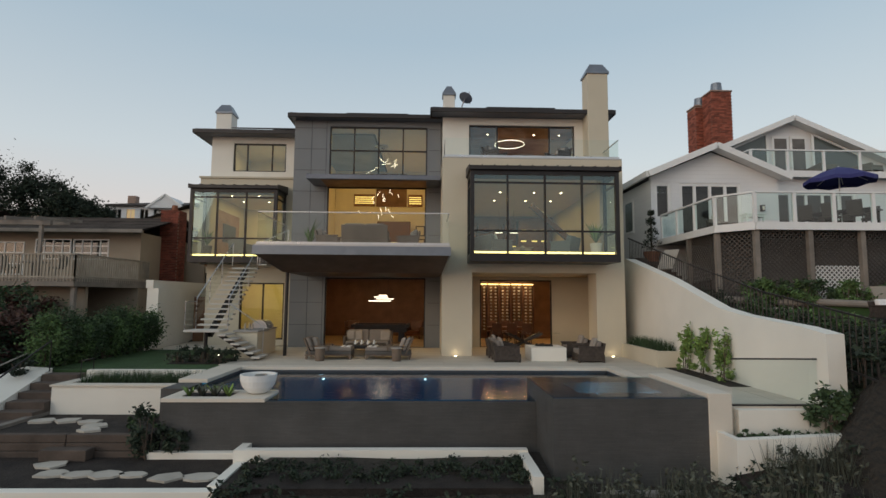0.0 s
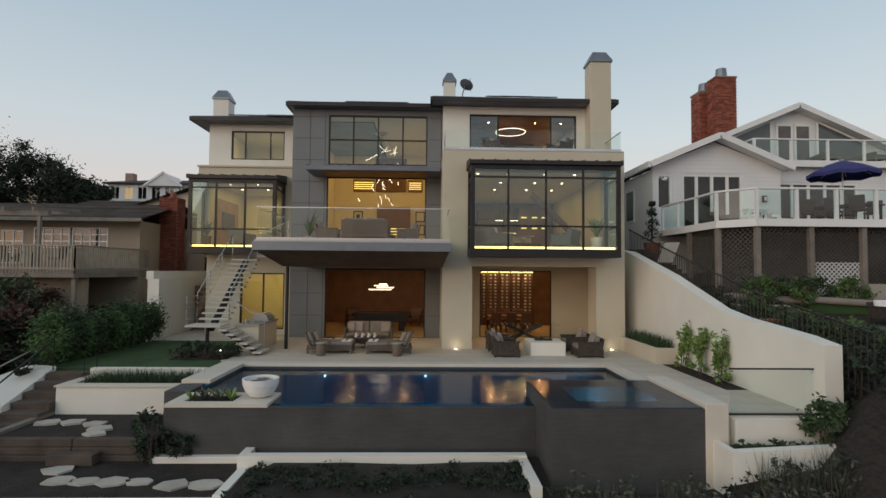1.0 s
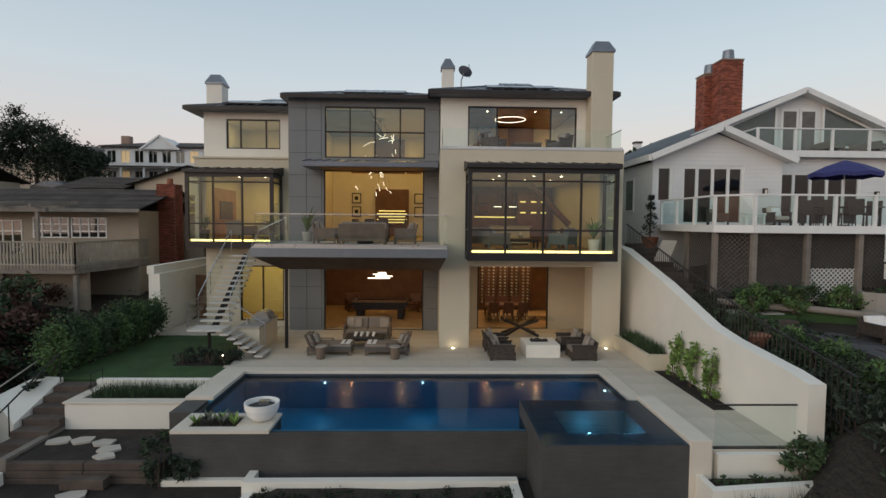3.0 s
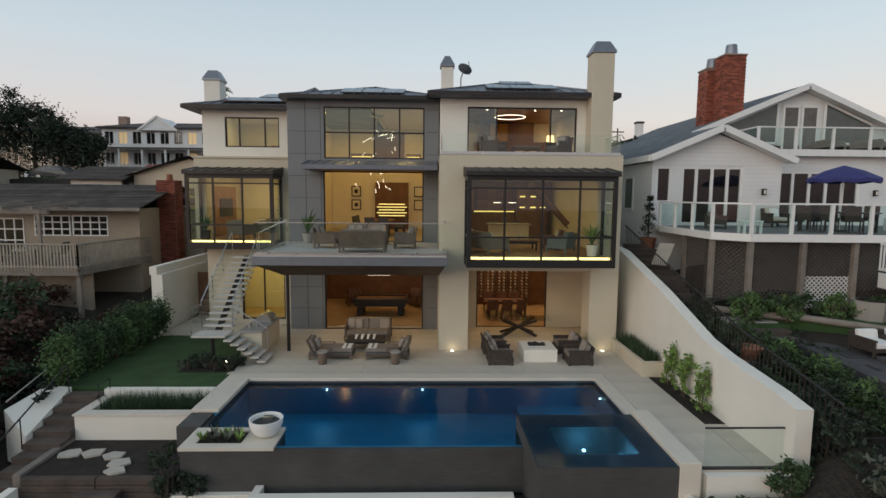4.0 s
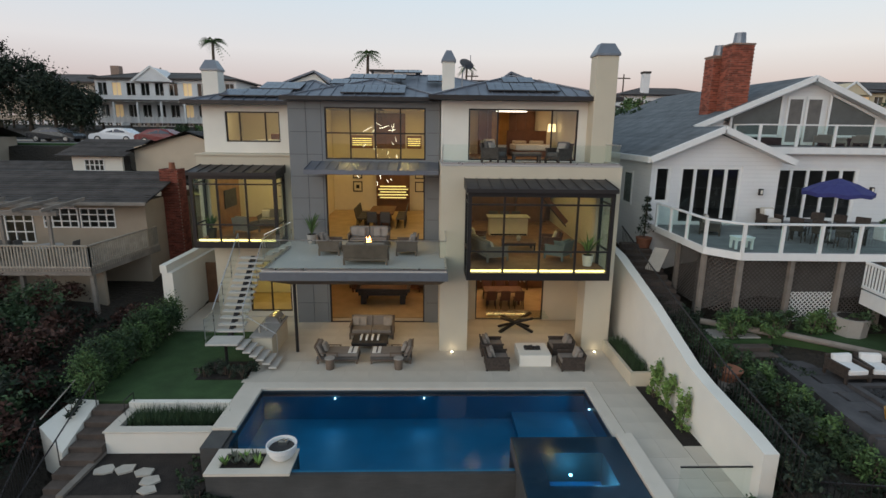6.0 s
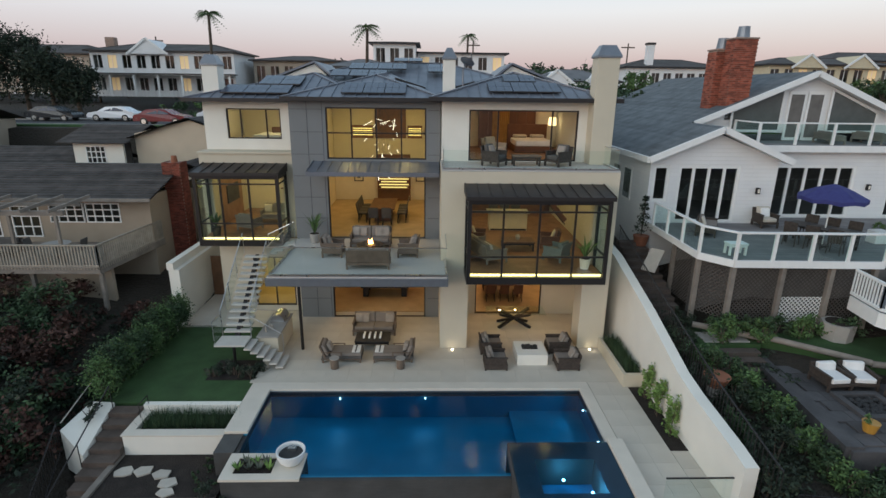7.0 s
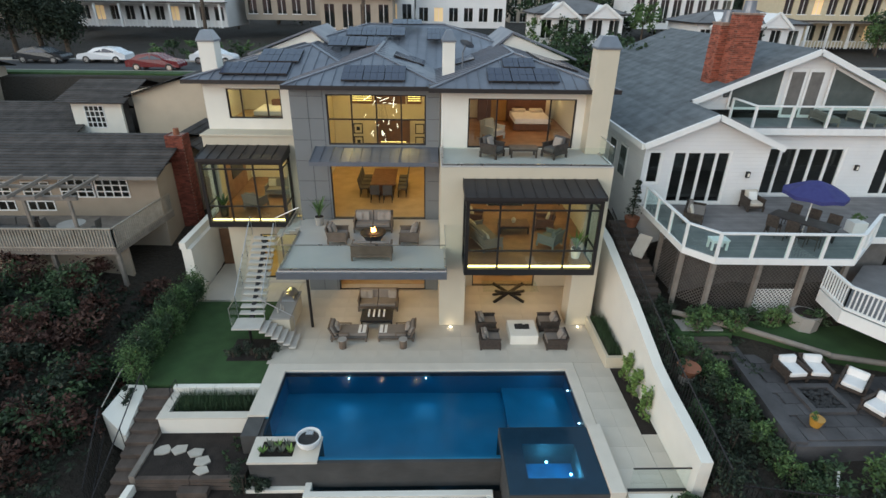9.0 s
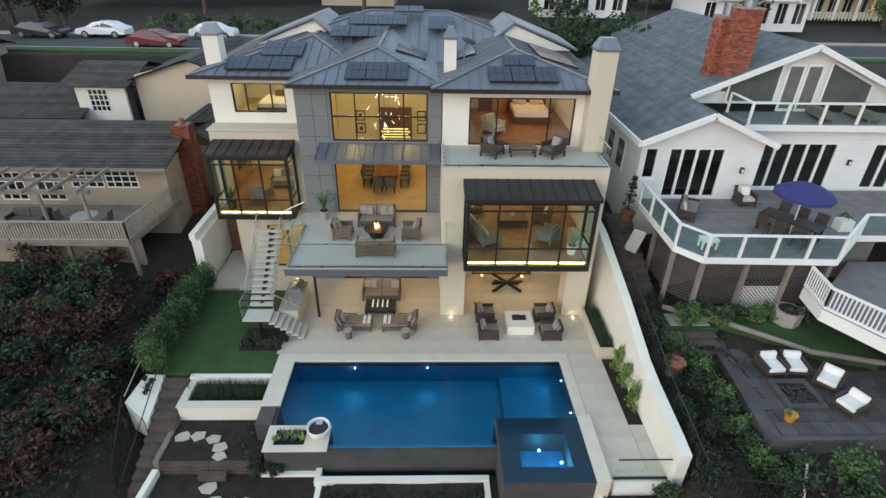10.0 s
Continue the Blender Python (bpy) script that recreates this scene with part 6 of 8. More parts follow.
box("bed", soil, beds, (-3.5, 2.21, 10.2, 11.73, -2.4, -1.32))
bm = bmesh.new()
bx(bm, -9.62, -9.42, 12.4, 14.4, -1.5, -0.84, 0.01)
part("timber_edge", bm, wood_grey, beds)
for z0, z1, y0, y1, x0, x1 in ((-1.08, -0.9, 12.33, 12.5, -9.4, -5.84), (-1.25, -1.08, 12.31, 12.5, -9.4, -5.84), (-1.42, -1.25, 12.29, 12.5, -9.4, -5.84), (-1.38, -1.14, 11.98, 12.285, -7.95, -6.95)):
    xs_ = [x0 + (x1 - x0) * i / 2 for i in range(3)] if x1 - x0 > 2 else [x0, x1]
    for xa, xb in zip(xs_, xs_[1:]):
        box("timber_sleeper", sleeper, beds, (xa + 0.008, xb - 0.008, y0, y1, z0, z1 - 0.006), 0.015)


def flagstone(x, y, z, r, parent):
    bm = bmesh.new()
    n = RNG.choice((5, 6, 7))
    a0 = RNG.uniform(0, 6)
    pts = [(x + r * RNG.uniform(0.75, 1.1) * math.cos(a0 + i * math.tau / n), y + 0.75 * r * RNG.uniform(0.75, 1.1) * math.sin(a0 + i * math.tau / n)) for i in range(n)]
    prism(bm, pts, z, z + 0.06)
    part("flagstone", bm, pale_stone, parent)


for x, y, r in ((-9.0, 13.55, 0.33), (-8.45, 13.6, 0.33), (-7.85, 13.45, 0.32), (-7.45, 13.05, 0.32), (-7.35, 12.68, 0.28)):
    flagstone(x, y, -0.93, r, beds)
for x, y, r in ((-7.5, 11.72, 0.36), (-7.08, 11.18, 0.34), (-6.55, 11.12, 0.30), (-6.0, 11.1, 0.34), (-5.48, 11.1, 0.28), (-4.75, 10.93, 0.38), (-4.1, 10.93, 0.36)):
    flagstone(x, y, -1.40, r, beds)
curb = tagged(new("low_wall"), "low white curb walls round the planting beds", "wall", kind="structure")
bm = bmesh.new()
bx(bm, -9.7, -3.52, 10.08, 10.3, -2.9, -1.33, 0.01)
part("curb", bm, stucco_w, curb)
bm = bmesh.new()
bx(bm, -3.72, -3.52, 10.3, 11.73, -2.6, -1.30, 0.01)
part("curb", bm, stucco_w, curb)
bm = bmesh.new()
bx(bm, -5.8, -3.76, 12.14, 12.34, -2.0, -1.24, 0.01)
part("curb", bm, stucco_w, curb)
bm = bmesh.new()
bx(bm, 2.7, 6.05, 10.3, 10.46, -2.4, -1.45, 0.01)
part("curb", bm, concrete, curb)
bm = bmesh.new()
solid(bm, [(-9.92, 10.1, -2.9), (-9.7, 10.1, -2.9), (-9.42, 12.3, -2.6), (-9.64, 12.3, -2.6), (-9.92, 10.1, -1.33), (-9.7, 10.1, -1.33), (-9.42, 12.3, -1.1), (-9.64, 12.3, -1.1)],
      [(3, 2, 1, 0), (4, 5, 6, 7), (0, 1, 5, 4), (1, 2, 6, 5), (2, 3, 7, 6), (3, 0, 4, 7)])
part("curb", bm, stucco_w, curb)
for x, y, z, r, h in ((-5.85, 12.2, -1.0, 0.3, 0.55), (-5.2, 12.25, -1.2, 0.22, 0.3)):
    shrub((x, y, z + h / 2), (r * 1.3, r * 1.3, h), 620, 0.06, leaf_shade, "dark upright shrub beside the slate pool wall", group="shrubs in the beds")
for i in range(8):
    x, y = RNG.uniform(-6.8, -6.0), RNG.uniform(12.7, 14.2)
    shrub((x, y, -0.84), (0.12, 0.12, 0.12), 36, 0.05, leaf_dark, "tiny new plant in the mulch", "seedling", "new plants in the mulch", 1)
# low growth below the pool
gv = tagged(new("ground_cover"), "dark low ground cover plants below the pool", "ground cover", kind="stuff")
bm = bmesh.new()
for i in range(70):
    x = -3.4 + i * 0.095 + RNG.uniform(-0.1, 0.1)
    leaves(bm, (min(x, 2.1), 11.1 + RNG.uniform(-0.6, 0.45), -1.27 + 0.02 * RNG.random()), (0.24, 0.28, 0.14), 90, 0.04)
for i in range(120):
    x, y = RNG.uniform(-3.5, 9.0), RNG.uniform(6.5, 10.2)
    leaves(bm, (x, y, terrain(x, y) + 0.15), (0.35, 0.35, 0.25), 50, 0.07)
part("leaves", bm, leaf_shade, gv, turn=False)
gv = tagged(new("lavender_bed"), "tall grey lavender and sage below the spa", "lavender", kind="stuff")
bm = bmesh.new()
for i in range(46):
    x, y = 2.2 + i * 0.12 + RNG.uniform(-0.2, 0.2), RNG.uniform(8.4, 10.1)
    blades(bm, x - 0.16, x + 0.16, y - 0.16, y + 0.16, terrain(x, y) - 0.05, 46, RNG.uniform(0.45, 0.85), 0.012, 0.5)
    leaves(bm, (x, y, terrain(x, y) + 0.5), (0.2, 0.2, 0.3), 40, 0.05)
part("leaves", bm, leaf_grey, gv, turn=False)

# ---- far walk: planters, vines, glass gate ----
pc = thing("garden_planter", "raised stucco planter with dark grass against the retaining wall", "planter", (7.9, 18.4, 0))
bm = bmesh.new()
bx(bm, 7.5, 7.62, 16.85, 19.9, 0, 0.5)
bx(bm, 7.62, 8.25, 16.85, 17.0, 0, 0.5)
part("wall", bm, stucco, pc)
box("soil", soil, pc, (7.62, 8.25, 17.0, 19.9, 0, 0.4))
gr = tagged(new("ornamental_grass"), "dark strappy grass in the raised planter", "grass", kind="stuff")
bm = bmesh.new()
blades(bm, 7.66, 8.2, 17.05, 19.8, 0.4, 900, 0.42, 0.014, 0.6)
part("blades", bm, leaf_dark, gr, turn=False)
box("planter_bed", soil, terrace, (7.7, 8.25, 13.25, 16.8, -0.03, 0.004))
for y in (16.1, 15.1, 14.1):
    t = thing("climbing_vine", "tall leafy climbing vine on the retaining wall", "vine", (8.0, y, 0), "vines on the wall")
    bm = bmesh.new()
    for k in range(3):
        cyl(bm, (8.0, y + 0.1 * k - 0.1, 0), (8.12, y + RNG.uniform(-0.3, 0.3), 1.25), 0.015, 0.006, 6)
    part("stem", bm, bark, t)
    bm = bmesh.new()
    leaves(bm, (8.02, y, 0.85), (0.2, 0.36, 0.55), 520, 0.065, 16, 0.6)
    leaves(bm, (8.0, y, 0.2), (0.2, 0.4, 0.2), 130, 0.06)
    part("foliage", bm, leaf_light, t, turn=False)
gg = thing("glass_gate", "clear glass panel with a thin dark top rail", "glass panel", (7.3, 10.98, 0))
pane("panel", glass_rail, gg, (6.45, 8.22, 10.98, 0.0, 0.92))
box("top_rail", metal_dark, gg, (6.45, 8.22, 10.96, 11.0, 0.92, 0.95))
box("shoe", metal_dark, gg, (6.42, 8.25, 10.93, 11.03, -0.029, 0.03))
lw = tagged(new("low_wall"), "white stucco end walls below the walk", "wall", kind="structure")
bm = bmesh.new()
bx(bm, 6.41, 8.24, 10.72, 10.89, -2.0, -0.035)
part("wall", bm, stucco_w, lw)
bm = bmesh.new()
solid(bm, [(6.06, 10.0, -2.4), (8.85, 10.15, -2.0), (8.85, 10.33, -2.0), (6.06, 10.18, -2.4), (6.06, 10.0, -0.42), (8.85, 10.15, -0.34), (8.85, 10.33, -0.34), (6.06, 10.18, -0.42)],
      [(3, 2, 1, 0), (4, 5, 6, 7), (0, 1, 5, 4), (1, 2, 6, 5), (2, 3, 7, 6), (3, 0, 4, 7)])
part("wall", bm, stucco_w, lw)
bm = bmesh.new()
bx(bm, 5.92, 6.06, 10.0, 10.66, -2.4, -0.42)
part("wall", bm, stucco_w, lw)
box("bed", soil, lw, (6.1, 8.8, 10.2, 10.7, -1.6, -0.52))
shrub((8.05, 10.42, -0.02), (0.42, 0.26, 0.5), 750, 0.075, leaf_dark, "dark feathery shrub in the lower white planter", stems=6)
for i in range(7):
    shrub((6.35 + i * 0.22, 10.45, -0.44), (0.12, 0.12, 0.1), 40, 0.05, leaf_dark, "tiny plant in the lower white planter", "seedling", "plants in the lower planter", 1)
for i in range(4):
    t = thing("bamboo_stub", "cut pale bamboo post beside the fern", "post", (8.5 + i * 0.08, 10.5, -0.52), "bamboo posts")
    rod("post", pale_stone, t, (8.5 + i * 0.08, 10.5, -0.53), (8.5 + i * 0.08, 10.5, 0.0 + 0.06 * (i % 2)), 0.03, seg=8)

# ---- lawn hedge and left slope ----
for i in range(13):
    y = 16.2 + i * 0.49
    shrub((-11.05 + RNG.uniform(-0.12, 0.12), y, 0.72 + RNG.uniform(-0.05, 0.12)), (0.6, 0.5, 0.85 + 0.15 * math.sin(i)), 1700, 0.055, leaf_mid if i % 3 == 0 else leaf_dark, "bushy green hedge shrub along the lawn", "hedge_shrub", "hedge along the lawn")
for i in range(58):
    x, y = RNG.uniform(-19.5, -12.2), RNG.uniform(12.0, 22.3)
    r = RNG.uniform(0.75, 1.25)
    shrub((x, y, terrain(x, y) + r * 0.55), (r, r, r * 0.75), 700, 0.10, (leaf_red, leaf_red, leaf_dark, leaf_shade)[i % 4], "large rust-brown shrub on the shaded slope" if i % 4 < 2 else "large dark green shrub on the shaded slope", group="shrubs on the slope")
bw = tagged(new("boundary_wall"), "white stucco boundary wall beside the lawn", "wall", kind="structure")
box("wall", stucco_w, bw, (-11.55, -11.08, 22.75, 33, -0.6, 2.46))
box("wall_cap", stucco_w, bw, (-11.6, -11.3, 22.72, 33, 2.46, 2.80))
gd = thing("side_gate", "dark reddish timber door in the side passage", "door", (-10.4, 26.0, 0))
box("leaf", plaster_dark, gd, (-11.0, -10.0, 26.0, 26.06, -0.02, 2.1))
rod("handle", steel, gd, (-10.12, 25.97, 1.0), (-10.12, 25.97, 1.2), 0.015, seg=6)
fe = thing("iron_fence", "dark iron picket fence down the slope beside the steps", "fence", (-11.6, 13.5, -0.8))
for a, b in (((-11.5, 14.5, -0.9), (-10.9, 12.0, -2.0)),):
    a, b = Vector(a), Vector(b)
    for h in (0.12, 1.05):
        bm = bmesh.new()
        bar(bm, a + Vector((0, 0, h)), b + Vector((0, 0, h)), 0.03, 0.04)
        part("rail", bm, metal_dark, fe)
    for i in range(20):
        p = a + (b - a) * i / 19
        rod("picket", metal_dark, fe, p, p + Vector((0, 0, 1.12)), 0.011, seg=6)
wire = thing("rope_line", "pale rope line along the slope boundary", "rope", (-11.7, 15.5, 0.2))
bm = bmesh.new()
bar(bm, (-11.5, 14.7, 0.05), (-11.6, 18.5, 0.9), 0.03, 0.03)
part("rope", bm, pale_stone, wire)

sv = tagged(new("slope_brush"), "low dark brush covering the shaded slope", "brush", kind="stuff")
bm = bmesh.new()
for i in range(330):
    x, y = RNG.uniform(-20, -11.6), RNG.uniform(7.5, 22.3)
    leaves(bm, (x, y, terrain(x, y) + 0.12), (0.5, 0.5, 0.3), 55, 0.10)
part("leaves", bm, leaf_shade, sv, turn=False)
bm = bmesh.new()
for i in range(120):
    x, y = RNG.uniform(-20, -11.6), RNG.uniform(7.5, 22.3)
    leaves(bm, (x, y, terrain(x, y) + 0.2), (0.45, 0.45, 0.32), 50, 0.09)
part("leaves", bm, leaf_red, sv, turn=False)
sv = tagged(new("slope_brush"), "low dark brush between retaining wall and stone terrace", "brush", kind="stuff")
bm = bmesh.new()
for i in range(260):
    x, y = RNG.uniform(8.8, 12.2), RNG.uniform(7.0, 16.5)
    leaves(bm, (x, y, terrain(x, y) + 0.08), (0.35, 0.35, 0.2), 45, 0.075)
part("leaves", bm, leaf_shade, sv, turn=False)

# ---- right-hand neighbour: garden, deck and house ----
siding = mat("white_board_siding", (0.78, 0.78, 0.77), 0.6, var=0.04, scale=0.8, fine=20, bump=0.08)
shingle = mat("grey_shingle", (0.125, 0.14, 0.15), 0.85, var=0.22, scale=1.2, fine=18, bump=0.5, each=0.12)
brick_m = mat("red_chimney_brick", (0.27, 0.075, 0.045), 0.85, var=0.2, scale=4, fine=22, bump=0.4, each=0.3)
mortar = mat("pale_mortar", (0.34, 0.24, 0.19), 0.9, var=0.2, scale=6, bump=0.2)
wood_dark = mat("dark_weathered_lattice", (0.10, 0.088, 0.078), 0.85, var=0.2, scale=2, fine=18, bump=0.3)
deck_board = mat("grey_deck_board", (0.20, 0.19, 0.19), 0.75, var=0.15, scale=1.5, fine=14, bump=0.2, each=0.12)
stone_dark = mat("dark_patio_stone", (0.085, 0.081, 0.084), 0.75, var=0.25, scale=1.4, fine=14, bump=0.4, each=0.2)
navy = mat("navy_canvas", (0.035, 0.038, 0.16), 0.85, var=0.1, scale=4, fine=90, bump=0.2)
terracotta = mat("terracotta", (0.28, 0.11, 0.06), 0.8, var=0.15, scale=4, bump=0.2)
# dim grey that stands for shade: unlit rooms and the space under the deck
shade_dark = mat("dim_shade_grey", (0.16, 0.15, 0.14), 0.9, var=0.15, bump=0.0)

coursed(siding, 4.0, 0.18, 0.004, 0.86, (1.0, 1.0, 1.0, 1), (0.97, 0.97, 0.98, 1))
nb = thing("neighbour_house", "white gabled house with grey shingle roof and balconies", "house", (18, 30, 4.7))
ND = 4.72


def gable_z(x):
    return 11.5 - 0.42 * abs(x - 18.85)


# walls
bm = bmesh.new()
holed(bm, 10.2, 16.0, 2.0, 7.62, 23.15, 23.35, [(10.35, 11.1, 5.7, 7.35), (11.5, 14.3, ND, 7.35)])
part("wall", bm, siding, nb)
bm = bmesh.new()
solid(bm, [(10.2, 23.15, 7.62), (16.0, 23.15, 7.62), (13.0, 23.15, 8.78), (10.2, 23.35, 7.62), (16.0, 23.35, 7.62), (13.0, 23.35, 8.78)], [(0, 1, 2), (5, 4, 3), (0, 2, 5, 3), (1, 4, 5, 2)])
part("gable_wall", bm, siding, nb)
bm = bmesh.new()
holed(bm, 23.35, 42, 2.0, 7.5, 10.2, 10.4, [(25.2, 26.1, 5.4, 6.9), (26.8, 27.7, 5.4, 6.9), (28.6, 29.6, 5.4, 6.9)], "y")
part("wall", bm, siding, nb)
bm = bmesh.new()
holed(bm, 16.0, 30, 2.0, 8.1, 24.35, 24.55, [(16.6, 20.6, ND, 7.25), (22.3, 23.9, ND, 7.25)])
part("wall", bm, siding, nb)
box("wall", siding, nb, (15.8, 16.0, 23.35, 24.35, 2.0, 7.62))
bm = bmesh.new()
ws = [(13.4, 8.6), (24.8, 8.6), (24.8, gable_z(24.8) - 0.12), (18.85, 11.38), (13.4, gable_z(13.4) - 0.12)]
for y, f in ((26.3, 1), (26.5, -1)):
    vs = [bm.verts.new((x, y, z)) for x, z in ws]
    bm.faces.new(vs[::f])
part("gable_wall", bm, siding, nb)
# roof
bm = bmesh.new()
pts = [(9.9, 22.65, gable_z(9.9)), (13.0, 22.65, gable_z(13.0)), (13.05, 26.0, gable_z(13.05)), (18.85, 25.8, 11.5), (18.85, 43, 11.5), (9.9, 43, gable_z(9.9)), (13.0, 25.9, gable_z(13.0))]
solid(bm, [Vector(p) for p in pts], [(0, 1, 6, 3, 4, 5)])
solid(bm, [(18.85, 25.8, 11.5), (28.5, 25.8, gable_z(28.5)), (28.5, 43, gable_z(28.5)), (18.85, 43, 11.5)], [(0, 1, 2, 3)])
solid(bm, [(13.0, 22.65, gable_z(13.0)), (16.25, 22.65, 7.66), (16.25, 26.3, 7.66), (13.0, 26.3, gable_z(13.0))], [(0, 1, 2, 3)])
nroof = part("roof", bm, shingle, nb, turn=False)
bm = bmesh.new()
for k in range(46):
    # courses of shingles on the near slope
    x = 9.93 + k * 0.194
    z = gable_z(x) + 0.012
    y0 = 22.65 if x < 12.95 else 25.82
    v = [bm.verts.new(p) for p in ((x, y0, z - 0.005), (x, 43, z - 0.005), (x + 0.19, 43, gable_z(x + 0.19) + 0.025), (x + 0.19, y0, gable_z(x + 0.19) + 0.025))]
    bm.faces.new(v)
part("shingle_course", bm, island(mat("shingle_courses", (0.13, 0.145, 0.155), 0.85, var=0.25, scale=1.6, fine=16, bump=0.6), 0.12), nroof, turn=False)["kind"] = "stuff"


bm = bmesh.new()
for f in (((9.95, gable_z(9.95)), (13.0, gable_z(13.0) - 0.02), 22.67, 23.14), ((13.0, gable_z(13.0) - 0.02), (16.2, 7.66), 22.67, 23.14), ((13.4, gable_z(13.4)), (18.85, 11.48), 25.82, 26.29), ((18.85, 11.48), (28.3, gable_z(28.3)), 25.82, 26.29)):
    (xa, za), (xb, zb), ya, yb = f
    solid(bm, [(xa, ya, za - 0.17), (xb, ya, zb - 0.17), (xb, yb, zb - 0.17), (xa, yb, za - 0.17)], [(0, 1, 2, 3)])
part("soffit_board", bm, white_paint, nroof, turn=False)["kind"] = "stuff"


def fascia(a, b, parent=None):
    bm = bmesh.new()
    bar(bm, a, b, 0.12, 0.26)
    part("fascia", bm, white_paint, parent or nroof)


fascia((9.9, 22.61, gable_z(9.9) - 0.1), (13.0, 22.61, gable_z(13.0) - 0.08))
fascia((13.0, 22.61, gable_z(13.0) - 0.08), (16.3, 22.61, 7.56))
fascia((13.2, 25.76, gable_z(13.2) - 0.1), (18.85, 25.76, 11.42))
fascia((18.85, 25.76, 11.42), (28.5, 25.76, gable_z(28.5) - 0.1))
fascia((9.86, 22.65, gable_z(9.9) - 0.1), (9.86, 43, gable_z(9.9) - 0.1))
# doors and windows
def nwin(x0, x1, z0, z1, y, cols, nm="window"):
    w = window(x0, x1, z0, z1, y, cols, (), 0.13, 0.1, white_paint, glass_n, nb)
    w.name = nm
    return w


nwin(10.35, 11.1, 5.7, 7.35, 23.18, ())
nwin(11.5, 14.3, ND + 0.02, 7.35, 23.18, (12.2, 12.9, 13.6), "glazed_door")
nwin(16.6, 20.6, ND + 0.02, 7.25, 24.38, (17.4, 18.2, 19.0, 19.8), "glazed_door")
nwin(22.3, 23.9, ND + 0.02, 7.25, 24.38, (23.1,), "glazed_door")
box("inner_room", shade_dark, nb, (10.8, 29, 28.5, 28.6, ND - 1, 8.0))
box("inner_floor", shade_dark, nb, (10.5, 29, 24.6, 28.5, ND - 0.15, ND))
for y in (25.2, 26.8, 28.6):
    pw = box("window", white_paint, nb, (10.15, 10.2, y - 0.06, y + 1.0, 5.34, 6.96))
    box("pane", glass_n, pw, (10.145, 10.149, y + 0.04, y + 0.9, 5.44, 6.86))
    box("window_backing", shade_dark, pw, (10.25, 10.27, y, y + 0.9, 5.4, 6.9))
for (x0, x1) in ((17.95, 18.8), (18.9, 19.75)):
    gd = box("glazed_door", white_paint, nb, (x0, x1, 26.22, 26.29, 8.25, 10.6))
    box("pane", shade_dark, gd, (x0 + 0.1, x1 - 0.1, 26.21, 26.218, 8.4, 10.45))
for pts in ([(15.2, 8.7), (17.65, 8.7), (17.65, 10.7), (15.2, 9.62)], [(20.05, 8.7), (22.5, 8.7), (22.5, 9.62), (20.05, 10.7)]):
    bm = bmesh.new()
    v = [bm.verts.new((x, 26.2, z)) for x, z in pts]
    bm.faces.new(v)
    w = part("window", bm, mat("gable_glass", (0.10, 0.115, 0.11), 0.08, var=0.1, bump=0.0), nb, turn=False)
    for a, b in zip(pts, pts[1:] + pts[:1]):
        bm = bmesh.new()
        bar(bm, (a[0], 26.18, a[1]), (b[0], 26.18, b[1]), 0.06, 0.1)
        part("frame", bm, white_paint, w)
for x, y in ((15.2, 23.05), (21.3, 24.25), (24.4, 24.25)):
    t = thing("wall_lantern", "black wall lantern on white siding", "wall lamp", (x, y, 6.2), "wall lanterns")
    box("body", metal_dark, t, (x - 0.08, x + 0.08, y - 0.06, y + 0.08, 6.1, 6.38), 0.01)
    box("lens", plaster, t, (x - 0.05, x + 0.05, y - 0.066, y - 0.061, 6.15, 6.32))
# brick chimney, two stacks with metal flues
def brick_stack(x0, x1, y0, y1, z0, z1, flue, parent):
    c = box("chimney", mortar, parent, (x0 + 0.02, x1 - 0.02, y0 + 0.02, y1 - 0.02, z0, z1 - 0.01))
    bh, bl = 0.085, 0.26
    rows = int((z1 - z0) / bh)
    bmf = bmesh.new()
    first = {}
    for r in range(rows):
        z = z0 + r * bh
        off = (r % 2) * bl / 2
        n = int((x1 - x0) / bl) + 2
        for i in range(n):
            a, b = max(x0, x0 + i * bl - off), min(x1, x0 + (i + 1) * bl - off)
            if b - a > 0.05:
                bx(bmf, a + 0.006, b - 0.006, y0, y0 + 0.09, z + 0.006, z + bh - 0.006)
        n = int((y1 - y0) / bl) + 2
        for i in range(n):
            a, b = max(y0 + 0.095, y0 + i * bl - off), min(y1, y0 + (i + 1) * bl - off)
            if b - a > 0.05:
                bx(bmf, x0, x0 + 0.09, a + 0.006, b - 0.006, z + 0.006, z + bh - 0.006)
                bx(bmf, x1 - 0.09, x1, a + 0.006, b - 0.006, z + 0.006, z + bh - 0.006)
    part("brick", bmf, brick_pieces, c)["kind"] = "stuff"
    box("chimney_crown", mortar, c, (x0 - 0.03, x1 + 0.03, y0 - 0.03, y1 + 0.03, z1, z1 + 0.08), 0.02)
    cx, cy = (x0 + x1) / 2, (y0 + y1) / 2
    rod("flue", metal_grey, c, (cx, cy, z1 + 0.08), (cx, cy, z1 + flue), 0.30, 0.25, 18, "tapered grey-green metal flue")


brick_pieces = island(mat("chimney_bricks", (0.30, 0.085, 0.05), 0.85, var=0.2, scale=3, fine=22, bump=0.4), 0.45)
brick_stack(14.55, 15.5, 27.25, 28.2, 9.2, 12.5, 0.6, nb)
brick_stack(14.9, 15.98, 26.3, 27.24, 9.2, 12.95, 0.6, nb)

# upper balcony and main deck
bal = thing("neighbour_balcony", "upper balcony with white posts and green glass", "balcony", (20, 24.8, 8.1))
